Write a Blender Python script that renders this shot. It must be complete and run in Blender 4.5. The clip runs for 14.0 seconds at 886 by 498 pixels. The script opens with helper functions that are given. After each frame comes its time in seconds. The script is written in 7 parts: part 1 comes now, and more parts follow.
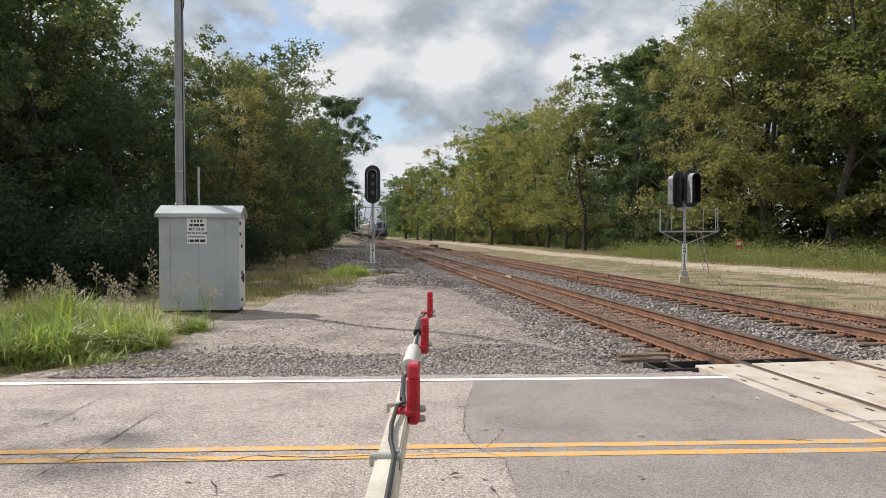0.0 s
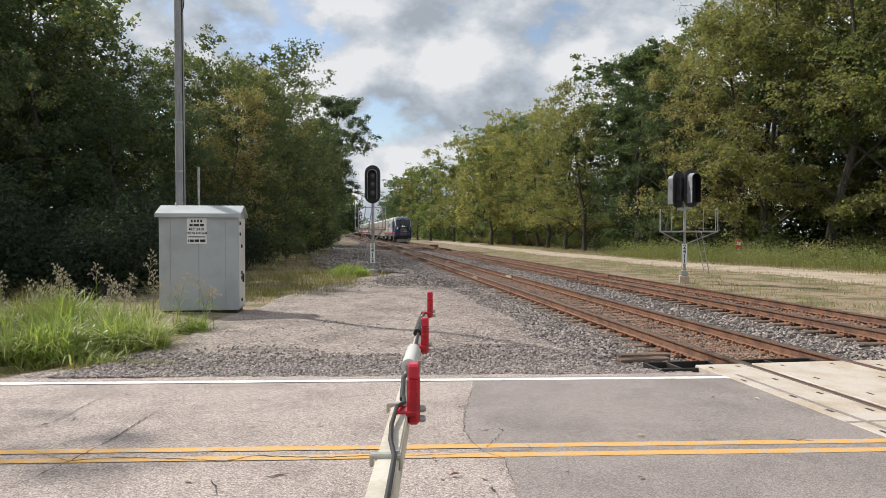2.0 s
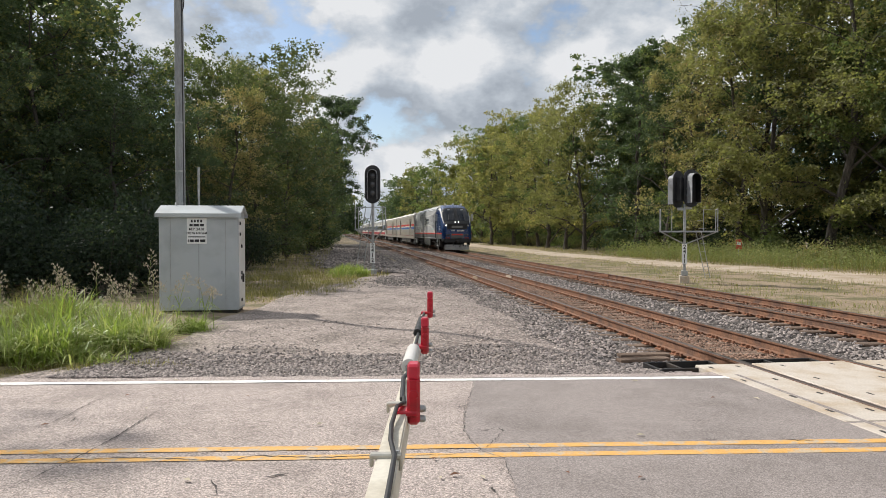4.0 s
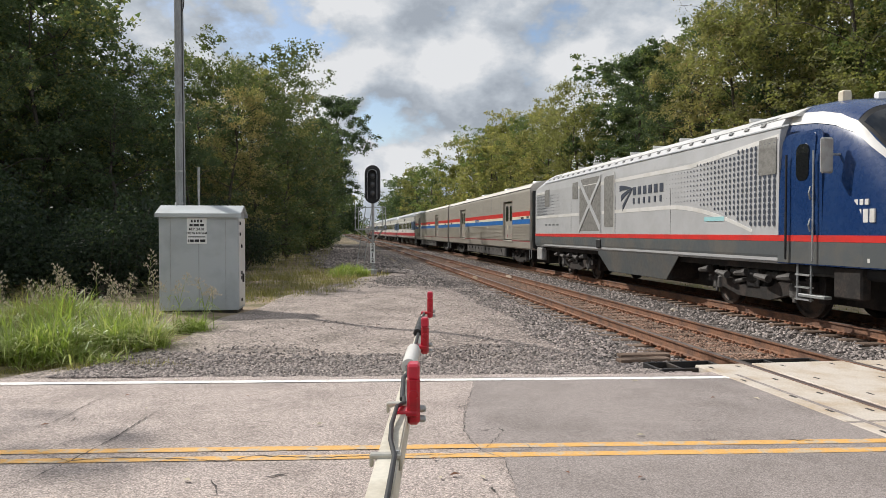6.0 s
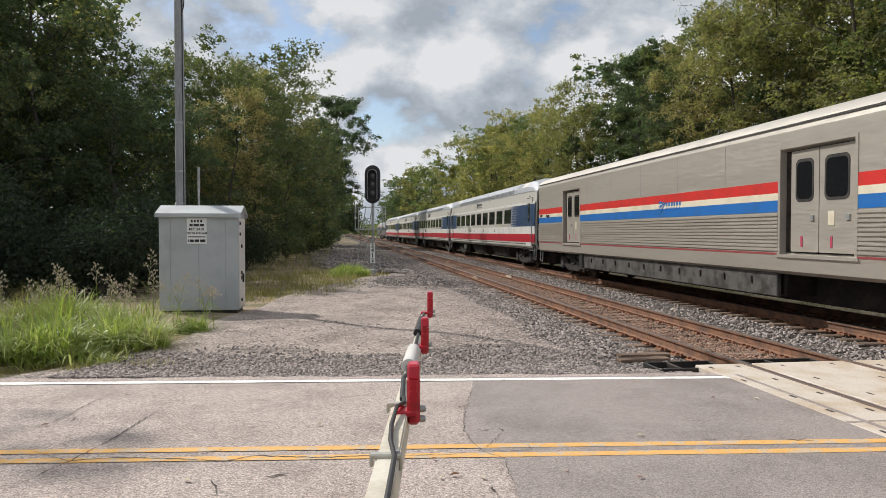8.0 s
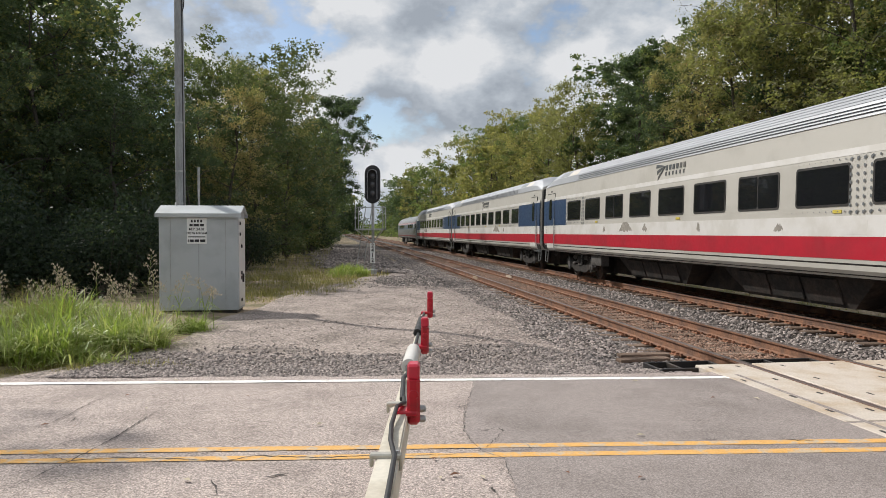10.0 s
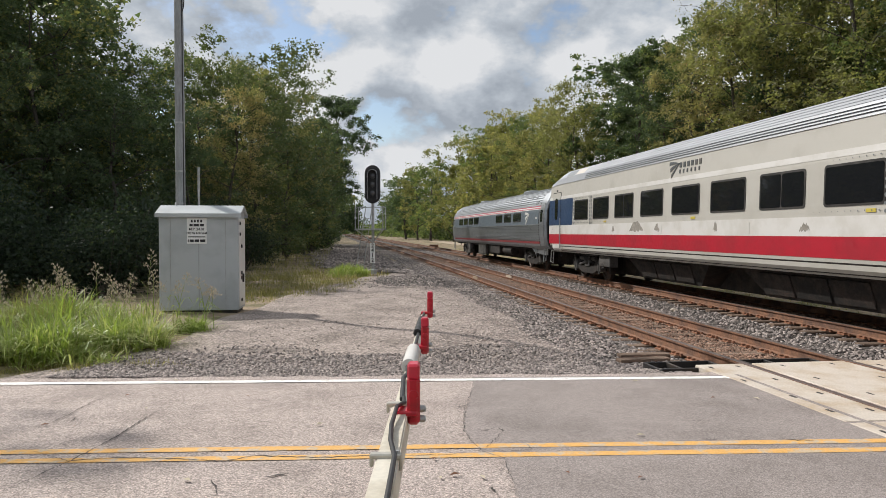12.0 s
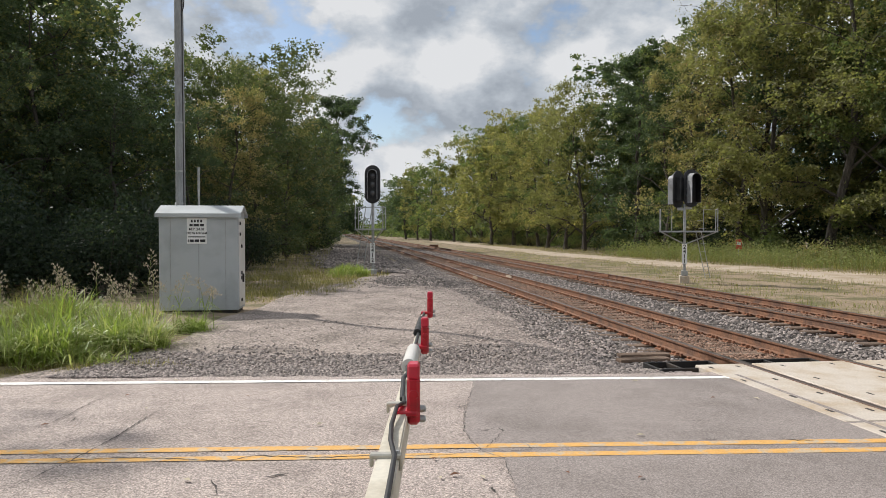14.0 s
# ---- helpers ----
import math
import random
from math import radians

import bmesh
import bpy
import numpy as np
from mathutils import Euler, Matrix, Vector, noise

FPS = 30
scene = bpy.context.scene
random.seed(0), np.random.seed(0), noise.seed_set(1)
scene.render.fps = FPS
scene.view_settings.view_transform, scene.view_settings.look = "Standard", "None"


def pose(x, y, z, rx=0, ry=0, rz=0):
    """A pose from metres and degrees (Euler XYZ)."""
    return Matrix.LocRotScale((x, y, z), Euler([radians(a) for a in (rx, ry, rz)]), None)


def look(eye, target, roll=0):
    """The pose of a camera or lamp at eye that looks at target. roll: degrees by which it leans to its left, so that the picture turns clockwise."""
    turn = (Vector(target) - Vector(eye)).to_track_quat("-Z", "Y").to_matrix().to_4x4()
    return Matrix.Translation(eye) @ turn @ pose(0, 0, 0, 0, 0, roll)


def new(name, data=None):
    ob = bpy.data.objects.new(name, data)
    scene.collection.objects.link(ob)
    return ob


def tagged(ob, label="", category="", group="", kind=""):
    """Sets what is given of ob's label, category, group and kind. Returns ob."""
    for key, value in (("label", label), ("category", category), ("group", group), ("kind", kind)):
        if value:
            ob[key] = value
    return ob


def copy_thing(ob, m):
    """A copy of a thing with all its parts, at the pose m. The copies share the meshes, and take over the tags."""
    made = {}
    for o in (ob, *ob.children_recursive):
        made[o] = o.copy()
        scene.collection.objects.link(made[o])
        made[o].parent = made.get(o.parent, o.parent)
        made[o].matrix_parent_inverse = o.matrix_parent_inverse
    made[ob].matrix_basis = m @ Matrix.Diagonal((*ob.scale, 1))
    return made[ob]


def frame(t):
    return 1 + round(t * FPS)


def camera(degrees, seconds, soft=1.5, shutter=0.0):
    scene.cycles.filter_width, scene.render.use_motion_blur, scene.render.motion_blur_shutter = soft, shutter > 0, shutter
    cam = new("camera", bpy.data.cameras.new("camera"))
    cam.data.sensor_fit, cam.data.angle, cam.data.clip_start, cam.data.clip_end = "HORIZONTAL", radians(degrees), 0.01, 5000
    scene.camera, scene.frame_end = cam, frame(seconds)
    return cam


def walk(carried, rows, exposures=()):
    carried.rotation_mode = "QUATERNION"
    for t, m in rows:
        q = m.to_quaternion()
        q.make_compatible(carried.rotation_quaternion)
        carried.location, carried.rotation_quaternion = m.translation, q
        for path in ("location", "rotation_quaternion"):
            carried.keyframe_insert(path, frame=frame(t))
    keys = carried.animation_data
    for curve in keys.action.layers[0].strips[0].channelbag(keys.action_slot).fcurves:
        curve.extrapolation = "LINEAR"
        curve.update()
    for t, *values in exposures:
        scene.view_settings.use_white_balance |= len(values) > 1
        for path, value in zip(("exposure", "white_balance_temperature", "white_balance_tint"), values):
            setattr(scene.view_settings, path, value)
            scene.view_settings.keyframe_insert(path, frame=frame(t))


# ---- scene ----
# ================= camera =================
cam = camera(64.81, 14.0, soft=0.6)
EYE = pose(0, 0, 1.7335, 90 - 1.364, 0, 0)
walk(cam, [(0, EYE), (14, EYE)], exposures=[(0, -0.14), (3.2, -0.14), (6, -0.20), (14, -0.24)])

# ================= sky and sun =================
SUN_EL, SUN_AZ = radians(43), math.atan2(-0.80, 0.60)   # from the far left
sun_to = Vector((math.sin(SUN_AZ) * math.cos(SUN_EL), math.cos(SUN_AZ) * math.cos(SUN_EL), math.sin(SUN_EL)))
sun = new("sun", bpy.data.lights.new("sun", "SUN"))
sun.data.energy, sun.data.angle, sun.data.color = 5.0, radians(0.9), (1.0, 0.95, 0.88)
sun.matrix_world = look((0, 0, 60), Vector((0, 0, 60)) - sun_to)


def make_world():
    w = bpy.data.worlds.new("partly_cloudy_sky")
    w.use_nodes = True
    scene.world = w
    nt = w.node_tree
    nt.nodes.clear()
    N, Lk = nt.nodes.new, nt.links.new
    out, bg = N("ShaderNodeOutputWorld"), N("ShaderNodeBackground")
    sky = N("ShaderNodeTexSky")
    sky.sky_type, sky.sun_disc = "NISHITA", False
    sky.sun_elevation, sky.sun_rotation = SUN_EL, SUN_AZ
    tc = N("ShaderNodeTexCoord")

    def noise_tex(shift, scale, detail, rough):
        """Cloud noise on the sky's directions, flattened a little; shift moves it."""
        mp = N("ShaderNodeMapping")
        mp.inputs["Location"].default_value, mp.inputs["Scale"].default_value = shift, (1, 1, 1.55)
        Lk(tc.outputs["Generated"], mp.inputs[0])
        n = N("ShaderNodeTexNoise")
        n.inputs["Scale"].default_value, n.inputs["Detail"].default_value, n.inputs["Roughness"].default_value = scale, detail, rough
        Lk(mp.outputs[0], n.inputs["Vector"])
        return n.outputs[0]

    def ramp(src, stops):
        r = N("ShaderNodeValToRGB")
        e = r.color_ramp.elements
        while len(e) < len(stops):
            e.new(0.5)
        for el, (pos, c) in zip(e, stops):
            el.position, el.color = pos, (*c, 1)
        Lk(src, r.inputs[0])
        return r

    def maths(op, a, b):
        n = N("ShaderNodeMath")
        n.operation = op
        for k, v in enumerate((a, b)):
            if isinstance(v, (int, float)):
                n.inputs[k].default_value = v
            else:
                Lk(v, n.inputs[k])
        return n.outputs[0]
    CL = (2.2, 5.1, 0.35)
    body = noise_tex(CL, 4.6, 11, 0.56)
    cover = ramp(body, [(0.345, (0, 0, 0)), (0.415, (1, 1, 1))])
    # lit edges: the cloud is brighter where it thins out towards the sun and its top
    toward = noise_tex((CL[0] - 0.035, CL[1] + 0.02, CL[2] + 0.075), 4.6, 6, 0.54)
    wide = noise_tex((7.3, 0.2, 2.0), 2.6, 4, 0.5)
    lit = maths("ADD", maths("MULTIPLY", maths("SUBTRACT", body, toward), 1.9), maths("ADD", maths("MULTIPLY", wide, 0.9), 0.135))
    shade = ramp(lit, [(0.36, (0.45, 0.50, 0.57)), (0.52, (0.63, 0.685, 0.755)), (0.72, (0.95, 0.965, 0.99))])
    gain = N("ShaderNodeMixRGB"); gain.blend_type = "MULTIPLY"; gain.inputs[0].default_value = 1
    gain.inputs[2].default_value = (0.15, 0.15, 0.15, 1)
    Lk(sky.outputs[0], gain.inputs[1])
    mix = N("ShaderNodeMixRGB")
    Lk(cover.outputs[0], mix.inputs[0])
    Lk(gain.outputs[0], mix.inputs[1])
    Lk(shade.outputs[0], mix.inputs[2])
    Lk(mix.outputs[0], bg.inputs[0])
    bg.inputs[1].default_value = 0.93
    Lk(bg.outputs[0], out.inputs[0])


make_world()

# ================= materials =================


def material(name, colour, rough=0.6, metal=0.0, spots=None, spot_scale=3.0, spot_range=(0.45, 0.62), grain=0.0, grain_scale=60.0,
             bump=0.0, bump_scale=80.0, island=0.0, obj_random=0.0, stretch=(1, 1, 1), coat=0.0, rough_var=0.1, cells=None):
    """A surface with stains (spots), grain, relief and piece-to-piece change."""
    m = bpy.data.materials.new(name)
    m.use_nodes = True
    nt = m.node_tree
    N, Lk = nt.nodes.new, nt.links.new
    b = nt.nodes["Principled BSDF"]
    b.inputs["Roughness"].default_value, b.inputs["Metallic"].default_value = rough, metal
    b.inputs["Coat Weight"].default_value = coat
    tc, mp = N("ShaderNodeTexCoord"), N("ShaderNodeMapping")
    mp.inputs["Scale"].default_value = stretch
    Lk(tc.outputs["Object"], mp.inputs[0])
    rgb = N("ShaderNodeRGB")
    rgb.outputs[0].default_value = (*colour, 1)
    cur = rgb.outputs[0]

    def noise_tex(scale, detail=5.0, rough_=0.6):
        n = N("ShaderNodeTexNoise")
        n.inputs["Scale"].default_value, n.inputs["Detail"].default_value, n.inputs["Roughness"].default_value = scale, detail, rough_
        Lk(mp.outputs[0], n.inputs["Vector"])
        return n.outputs[0]

    def mapr(src, a, b_, c, d):
        n = N("ShaderNodeMapRange")
        for k, v in zip(("From Min", "From Max", "To Min", "To Max"), (a, b_, c, d)):
            n.inputs[k].default_value = v
        Lk(src, n.inputs["Value"])
        return n.outputs[0]
    if spots:
        mx = N("ShaderNodeMixRGB")
        mx.inputs[2].default_value = (*spots, 1)
        Lk(mapr(noise_tex(spot_scale, 8, 0.62), *spot_range, 0, 1), mx.inputs[0])
        Lk(cur, mx.inputs[1])
        cur = mx.outputs[0]

    def times(val):
        nonlocal cur
        mx = N("ShaderNodeMixRGB")
        mx.blend_type = "MULTIPLY"
        mx.inputs[0].default_value = 1
        Lk(cur, mx.inputs[1])
        Lk(val, mx.inputs[2])
        cur = mx.outputs[0]
    if grain:
        times(mapr(noise_tex(grain_scale, 3, 0.7), 0.3, 0.7, 1 - grain, 1 + grain))
    if cells:
        v = N("ShaderNodeTexVoronoi")
        v.inputs["Scale"].default_value = cells[0]
        Lk(mp.outputs[0], v.inputs["Vector"])
        bw = N("ShaderNodeSeparateXYZ")
        Lk(v.outputs["Color"], bw.inputs[0])
        times(mapr(bw.outputs[0], 0, 1, 1 - cells[1], 1 + cells[1]))
        times(mapr(v.outputs["Distance"], 0.25, 0.75, 1.0, 1.0 - cells[1] * 0.7))
    if island:
        g = N("ShaderNodeNewGeometry")
        times(mapr(g.outputs["Random Per Island"], 0, 1, 1 - island, 1 + island))
    if obj_random:
        o = N("ShaderNodeObjectInfo")
        times(mapr(o.outputs["Random"], 0, 1, 1 - obj_random, 1 + obj_random))
    Lk(cur, b.inputs["Base Color"])
    if rough_var:
        Lk(mapr(noise_tex(9, 4), 0.3, 0.7, max(0.02, rough - rough_var), min(1, rough + rough_var)), b.inputs["Roughness"])
    if bump:
        bp = N("ShaderNodeBump")
        bp.inputs["Strength"].default_value, bp.inputs["Distance"].default_value = bump, 0.02
        Lk(noise_tex(bump_scale, 4, 0.6), bp.inputs["Height"])
        Lk(bp.outputs[0], b.inputs["Normal"])
    return m


def leaf_material(name, dark, light, autumn, autumn_share=0.15, thin=0.40, gloss=0.25):
    m = bpy.data.materials.new(name)
    m.use_nodes = True
    nt = m.node_tree
    nt.nodes.clear()
    N, Lk = nt.nodes.new, nt.links.new
    out, add = N("ShaderNodeOutputMaterial"), N("ShaderNodeMixShader")
    pr, tr = N("ShaderNodeBsdfPrincipled"), N("ShaderNodeBsdfTranslucent")
    g, tc, nz = N("ShaderNodeNewGeometry"), N("ShaderNodeTexCoord"), N("ShaderNodeTexNoise")
    oi = N("ShaderNodeObjectInfo")
    nz.inputs["Scale"].default_value, nz.inputs["Detail"].default_value = 0.35, 3
    ad = N("ShaderNodeVectorMath")
    Lk(tc.outputs["Object"], ad.inputs[0])
    Lk(oi.outputs["Location"], ad.inputs[1])
    Lk(ad.outputs[0], nz.inputs["Vector"])
    r = N("ShaderNodeValToRGB")
    e = r.color_ramp.elements
    e[0].color, e[0].position = (*dark, 1), 0.0
    e[1].color, e[1].position = (*light, 1), 0.8
    x = e.new(1.0)
    x.color = (*autumn, 1)
    s = N("ShaderNodeMath"); s.operation = "MULTIPLY_ADD"
    s.inputs[1].default_value = 0.55
    Lk(g.outputs["Random Per Island"], s.inputs[0])
    s2 = N("ShaderNodeMath"); s2.operation = "MULTIPLY_ADD"
    s2.inputs[1].default_value, s2.inputs[2].default_value = 0.5 + autumn_share, -0.12
    Lk(nz.outputs[0], s2.inputs[0])
    s3 = N("ShaderNodeMath"); s3.operation = "MULTIPLY_ADD"
    s3.inputs[1].default_value = 0.35
    Lk(oi.outputs["Random"], s3.inputs[0])
    Lk(s2.outputs[0], s3.inputs[2])
    Lk(s3.outputs[0], s.inputs[2])
    Lk(s.outputs[0], r.inputs[0])
    Lk(r.outputs[0], pr.inputs["Base Color"])
    pr.inputs["Roughness"].default_value = 0.60 - 0.3 * gloss
    pr.inputs["Specular IOR Level"].default_value = gloss
    br = N("ShaderNodeMixRGB"); br.blend_type = "MULTIPLY"; br.inputs[0].default_value = 1
    br.inputs[2].default_value = (1.35, 1.5, 0.85, 1)
    Lk(r.outputs[0], br.inputs[1])
    Lk(br.outputs[0], tr.inputs[0])
    add.inputs[0].default_value = thin
    Lk(pr.outputs[0], add.inputs[1])
    Lk(tr.outputs[0], add.inputs[2])
    Lk(add.outputs[0], out.inputs[0])
    return m


M = {}
M["asphalt_old"] = material("weathered_asphalt", (0.50, 0.422, 0.386), 0.9, spots=(0.40, 0.335, 0.304), spot_scale=1.1, grain=0.28, grain_scale=70, bump=0.5, bump_scale=90, cells=(90, 0.46))
M["asphalt_new"] = material("newer_asphalt", (0.335, 0.29, 0.272), 0.88, spots=(0.265, 0.229, 0.214), spot_scale=0.9, grain=0.25, grain_scale=85, bump=0.4, bump_scale=110, cells=(110, 0.32))
M["crack"] = material("crack_shadow", (0.06, 0.052, 0.047), 0.95, grain=0.3)
M["paint_white"] = material("worn_white_line", (0.80, 0.79, 0.76), 0.7, spots=(0.50, 0.46, 0.43), spot_scale=9, spot_range=(0.54, 0.66), grain=0.1)
M["paint_yellow"] = material("worn_yellow_line", (0.66, 0.37, 0.11), 0.75, spots=(0.50, 0.39, 0.27), spot_scale=7, spot_range=(0.50, 0.58), grain=0.15)
M["soil"] = material("grass_and_soil", (0.130, 0.116, 0.052), 0.95, spots=(0.275, 0.208, 0.14), spot_scale=0.8, spot_range=(0.43, 0.55), grain=0.5, grain_scale=14, bump=0.8, bump_scale=20)
M["gravel"] = material("compacted_gravel", (0.41, 0.342, 0.305), 0.95, spots=(0.27, 0.225, 0.198), spot_scale=0.8, grain=0.3, grain_scale=38, bump=0.8, bump_scale=42, cells=(34, 0.5))
M["ballast_bed"] = material("ballast_fines", (0.085, 0.072, 0.064), 0.95, spots=(0.16, 0.138, 0.125), spot_scale=6, grain=0.3, grain_scale=24, bump=0.8, bump_scale=26, cells=(18, 0.6))
M["stone"] = material("crushed_stone", (0.258, 0.222, 0.205), 0.85, grain=0.3, grain_scale=30, island=0.62)
M["stone_light"] = material("pale_gravel_stone", (0.41, 0.345, 0.312), 0.9, grain=0.25, grain_scale=30, island=0.4)
M["stone_rusty"] = material("rust_stained_stone", (0.255, 0.158, 0.112), 0.9, grain=0.25, grain_scale=30, island=0.45)
M["track_dirt"] = material("path_dirt", (0.46, 0.38, 0.30), 0.95, spots=(0.33, 0.26, 0.18), spot_scale=0.5, grain=0.25, grain_scale=20, bump=0.6, bump_scale=18)
M["rail"] = material("rusty_rail", (0.225, 0.115, 0.068), 0.8, spots=(0.125, 0.07, 0.05), spot_scale=3, grain=0.3, grain_scale=25, bump=0.3, bump_scale=60)
M["rail_top"] = material("worn_rail_head", (0.13, 0.10, 0.088), 0.4, 0.4, grain=0.2, grain_scale=12)
M["tie"] = material("weathered_tie", (0.125, 0.084, 0.060), 0.92, spots=(0.215, 0.15, 0.11), spot_scale=2.0, grain=0.4, grain_scale=30, stretch=(0.3, 3, 3), obj_random=0.3, bump=0.7, bump_scale=30)
M["rust_iron"] = material("rusted_iron", (0.22, 0.10, 0.055), 0.85, grain=0.35, grain_scale=30, island=0.3)
M["concrete"] = material("crossing_concrete", (0.55, 0.49, 0.425), 0.85, spots=(0.42, 0.325, 0.225), spot_scale=1.8, spot_range=(0.45, 0.68), grain=0.12, grain_scale=40, bump=0.25, bump_scale=60)
M["dark_steel"] = material("black_steel", (0.018, 0.018, 0.019), 0.55, 0.3, spots=(0.05, 0.04, 0.032), grain=0.2)
M["black"] = material("matt_black", (0.012, 0.012, 0.013), 0.6, grain=0.1)
M["underframe"] = material("dusty_underframe", (0.014, 0.012, 0.011), 0.8, 0.0, spots=(0.038, 0.027, 0.022), spot_scale=2.5, grain=0.3, grain_scale=20)
M["wheel"] = material("wheel_steel", (0.025, 0.022, 0.02), 0.6, 0.4, spots=(0.09, 0.06, 0.045), grain=0.2)
M["truck_grey"] = material("truck_casting", (0.095, 0.09, 0.086), 0.6, 0.0, spots=(0.03, 0.026, 0.023), spot_scale=3, grain=0.3)
M["galv"] = material("galvanised_steel", (0.42, 0.43, 0.43), 0.5, 0.6, spots=(0.32, 0.33, 0.33), spot_scale=6, grain=0.15)
M["pole"] = material("weathered_pole", (0.30, 0.315, 0.325), 0.7, spots=(0.22, 0.232, 0.24), spot_scale=2, stretch=(4, 4, 0.5), grain=0.2, grain_scale=20)
M["cabinet"] = material("cabinet_grey_paint", (0.45, 0.482, 0.50), 0.5, 0.0, spots=(0.385, 0.412, 0.425), spot_scale=1.2, grain=0.03)
M["sign_white"] = material("sign_white", (0.80, 0.80, 0.79), 0.5, grain=0.04)
M["ink"] = material("sign_ink", (0.025, 0.025, 0.03), 0.6)
M["signal_black"] = material("signal_black_paint", (0.014, 0.015, 0.017), 0.55, spots=(0.03, 0.03, 0.032), grain=0.1)
M["hood_grey"] = material("hood_lit_grey", (0.30, 0.31, 0.33), 0.55, spots=(0.2, 0.2, 0.21), grain=0.1)
M["lens"] = material("dark_signal_lens", (0.05, 0.05, 0.055), 0.12, 0.0, coat=0.5, rough_var=0.02)
M["red_plastic"] = material("red_lamp_plastic", (0.47, 0.004, 0.020), 0.38, coat=0.12, spots=(0.33, 0.004, 0.014), spot_scale=14, rough_var=0.05)
M["red_lens"] = material("pale_red_lens", (0.56, 0.02, 0.05), 0.3, coat=0.2, rough_var=0.03)
M["arm_white"] = material("gate_arm_white", (0.66, 0.62, 0.53), 0.5, spots=(0.50, 0.45, 0.36), spot_scale=6, grain=0.08)
M["arm_metal"] = material("arm_aluminium", (0.48, 0.46, 0.41), 0.42, 0.4, grain=0.12)
M["cable"] = material("black_cable", (0.02, 0.02, 0.022), 0.5)
M["bark"] = material("bark", (0.060, 0.051, 0.043), 0.95, spots=(0.115, 0.10, 0.085), spot_scale=3, stretch=(2, 2, 0.5), grain=0.4, grain_scale=15, bump=0.8, bump_scale=14)
# the blue lean of these two greens carries the wood's shadow tint
M["leaf_dark"] = leaf_material("deep_green_leaves", (0.038, 0.066, 0.046), (0.114, 0.150, 0.080), (0.28, 0.26, 0.10), 0.0)
# darkened too: the shade under the trees is put into the leaf colour
M["leaf_shade"] = leaf_material("shade_tinted_leaves", (0.018, 0.032, 0.026), (0.044, 0.063, 0.042), (0.11, 0.12, 0.055), 0.0)
M["leaf_mid"] = leaf_material("green_leaves", (0.066, 0.096, 0.046), (0.165, 0.195, 0.085), (0.36, 0.32, 0.13), 0.06, 0.52)
M["leaf_edge"] = leaf_material("wood_edge_leaves", (0.050, 0.075, 0.040), (0.125, 0.145, 0.066), (0.27, 0.22, 0.10), 0.05)
M["leaf_gold"] = leaf_material("yellowing_leaves", (0.098, 0.112, 0.052), (0.255, 0.242, 0.105), (0.42, 0.34, 0.150), 0.10, 0.50)
M["leaf_brown"] = leaf_material("browning_leaves", (0.12, 0.13, 0.068), (0.29, 0.26, 0.13), (0.42, 0.32, 0.18), 0.2, 0.5)
M["grass_green"] = leaf_material("green_grass", (0.12, 0.18, 0.035), (0.30, 0.36, 0.095), (0.54, 0.50, 0.28), 0.0, gloss=0.6)
M["grass_dry"] = leaf_material("drying_grass", (0.125, 0.118, 0.042), (0.27, 0.235, 0.095), (0.44, 0.36, 0.20), 0.15, gloss=0.5)
M["weed"] = leaf_material("weed_leaves", (0.12, 0.145, 0.06), (0.26, 0.285, 0.12), (0.44, 0.41, 0.22), 0.08)
M["seed_head"] = material("grass_seed_head", (0.54, 0.47, 0.35), 0.9, island=0.3)
# train
M["stainless"] = material("brushed_stainless", (0.535, 0.495, 0.44), 0.42, 0.5, spots=(0.49, 0.45, 0.398), spot_scale=0.9, grain=0.03, grain_scale=14, stretch=(0.25, 1, 2))
M["stainless_roof"] = material("roof_stainless", (0.37, 0.385, 0.41), 0.46, 0.5, spots=(0.34, 0.355, 0.38), spot_scale=0.7, grain=0.02, rough_var=0.02)
M["t_red"] = material("train_red", (0.62, 0.035, 0.03), 0.4, spots=(0.50, 0.04, 0.035), spot_scale=2, grain=0.04)
M["t_crimson"] = material("coach_red", (0.43, 0.016, 0.034), 0.42, spots=(0.35, 0.02, 0.034), spot_scale=1.2, grain=0.05)
M["t_cream"] = material("train_cream", (0.74, 0.68, 0.54), 0.45, spots=(0.64, 0.57, 0.44), spot_scale=1.5)
M["t_blue"] = material("train_blue", (0.02, 0.15, 0.47), 0.4, spots=(0.025, 0.13, 0.38), spot_scale=2)
M["t_navy"] = material("train_navy", (0.010, 0.036, 0.125), 0.28, coat=0.25, spots=(0.016, 0.046, 0.14), spot_scale=1.5, rough_var=0.05)
M["t_coachblue"] = material("coach_blue", (0.028, 0.058, 0.125), 0.4, spots=(0.036, 0.066, 0.13), spot_scale=1.5)
M["t_silver"] = material("train_silver_paint", (0.50, 0.505, 0.515), 0.42, 0.15, spots=(0.455, 0.46, 0.465), spot_scale=1.0, grain=0.02)
M["t_offwhite"] = material("coach_offwhite", (0.50, 0.485, 0.445), 0.45, spots=(0.43, 0.415, 0.375), spot_scale=0.8, spot_range=(0.48, 0.7), grain=0.02)
M["t_white"] = material("train_white", (0.68, 0.67, 0.65), 0.4, spots=(0.60, 0.585, 0.55), spot_scale=1.5)
M["t_charcoal"] = material("train_charcoal", (0.085, 0.095, 0.10), 0.5, spots=(0.12, 0.115, 0.105), spot_scale=1.2, grain=0.05)
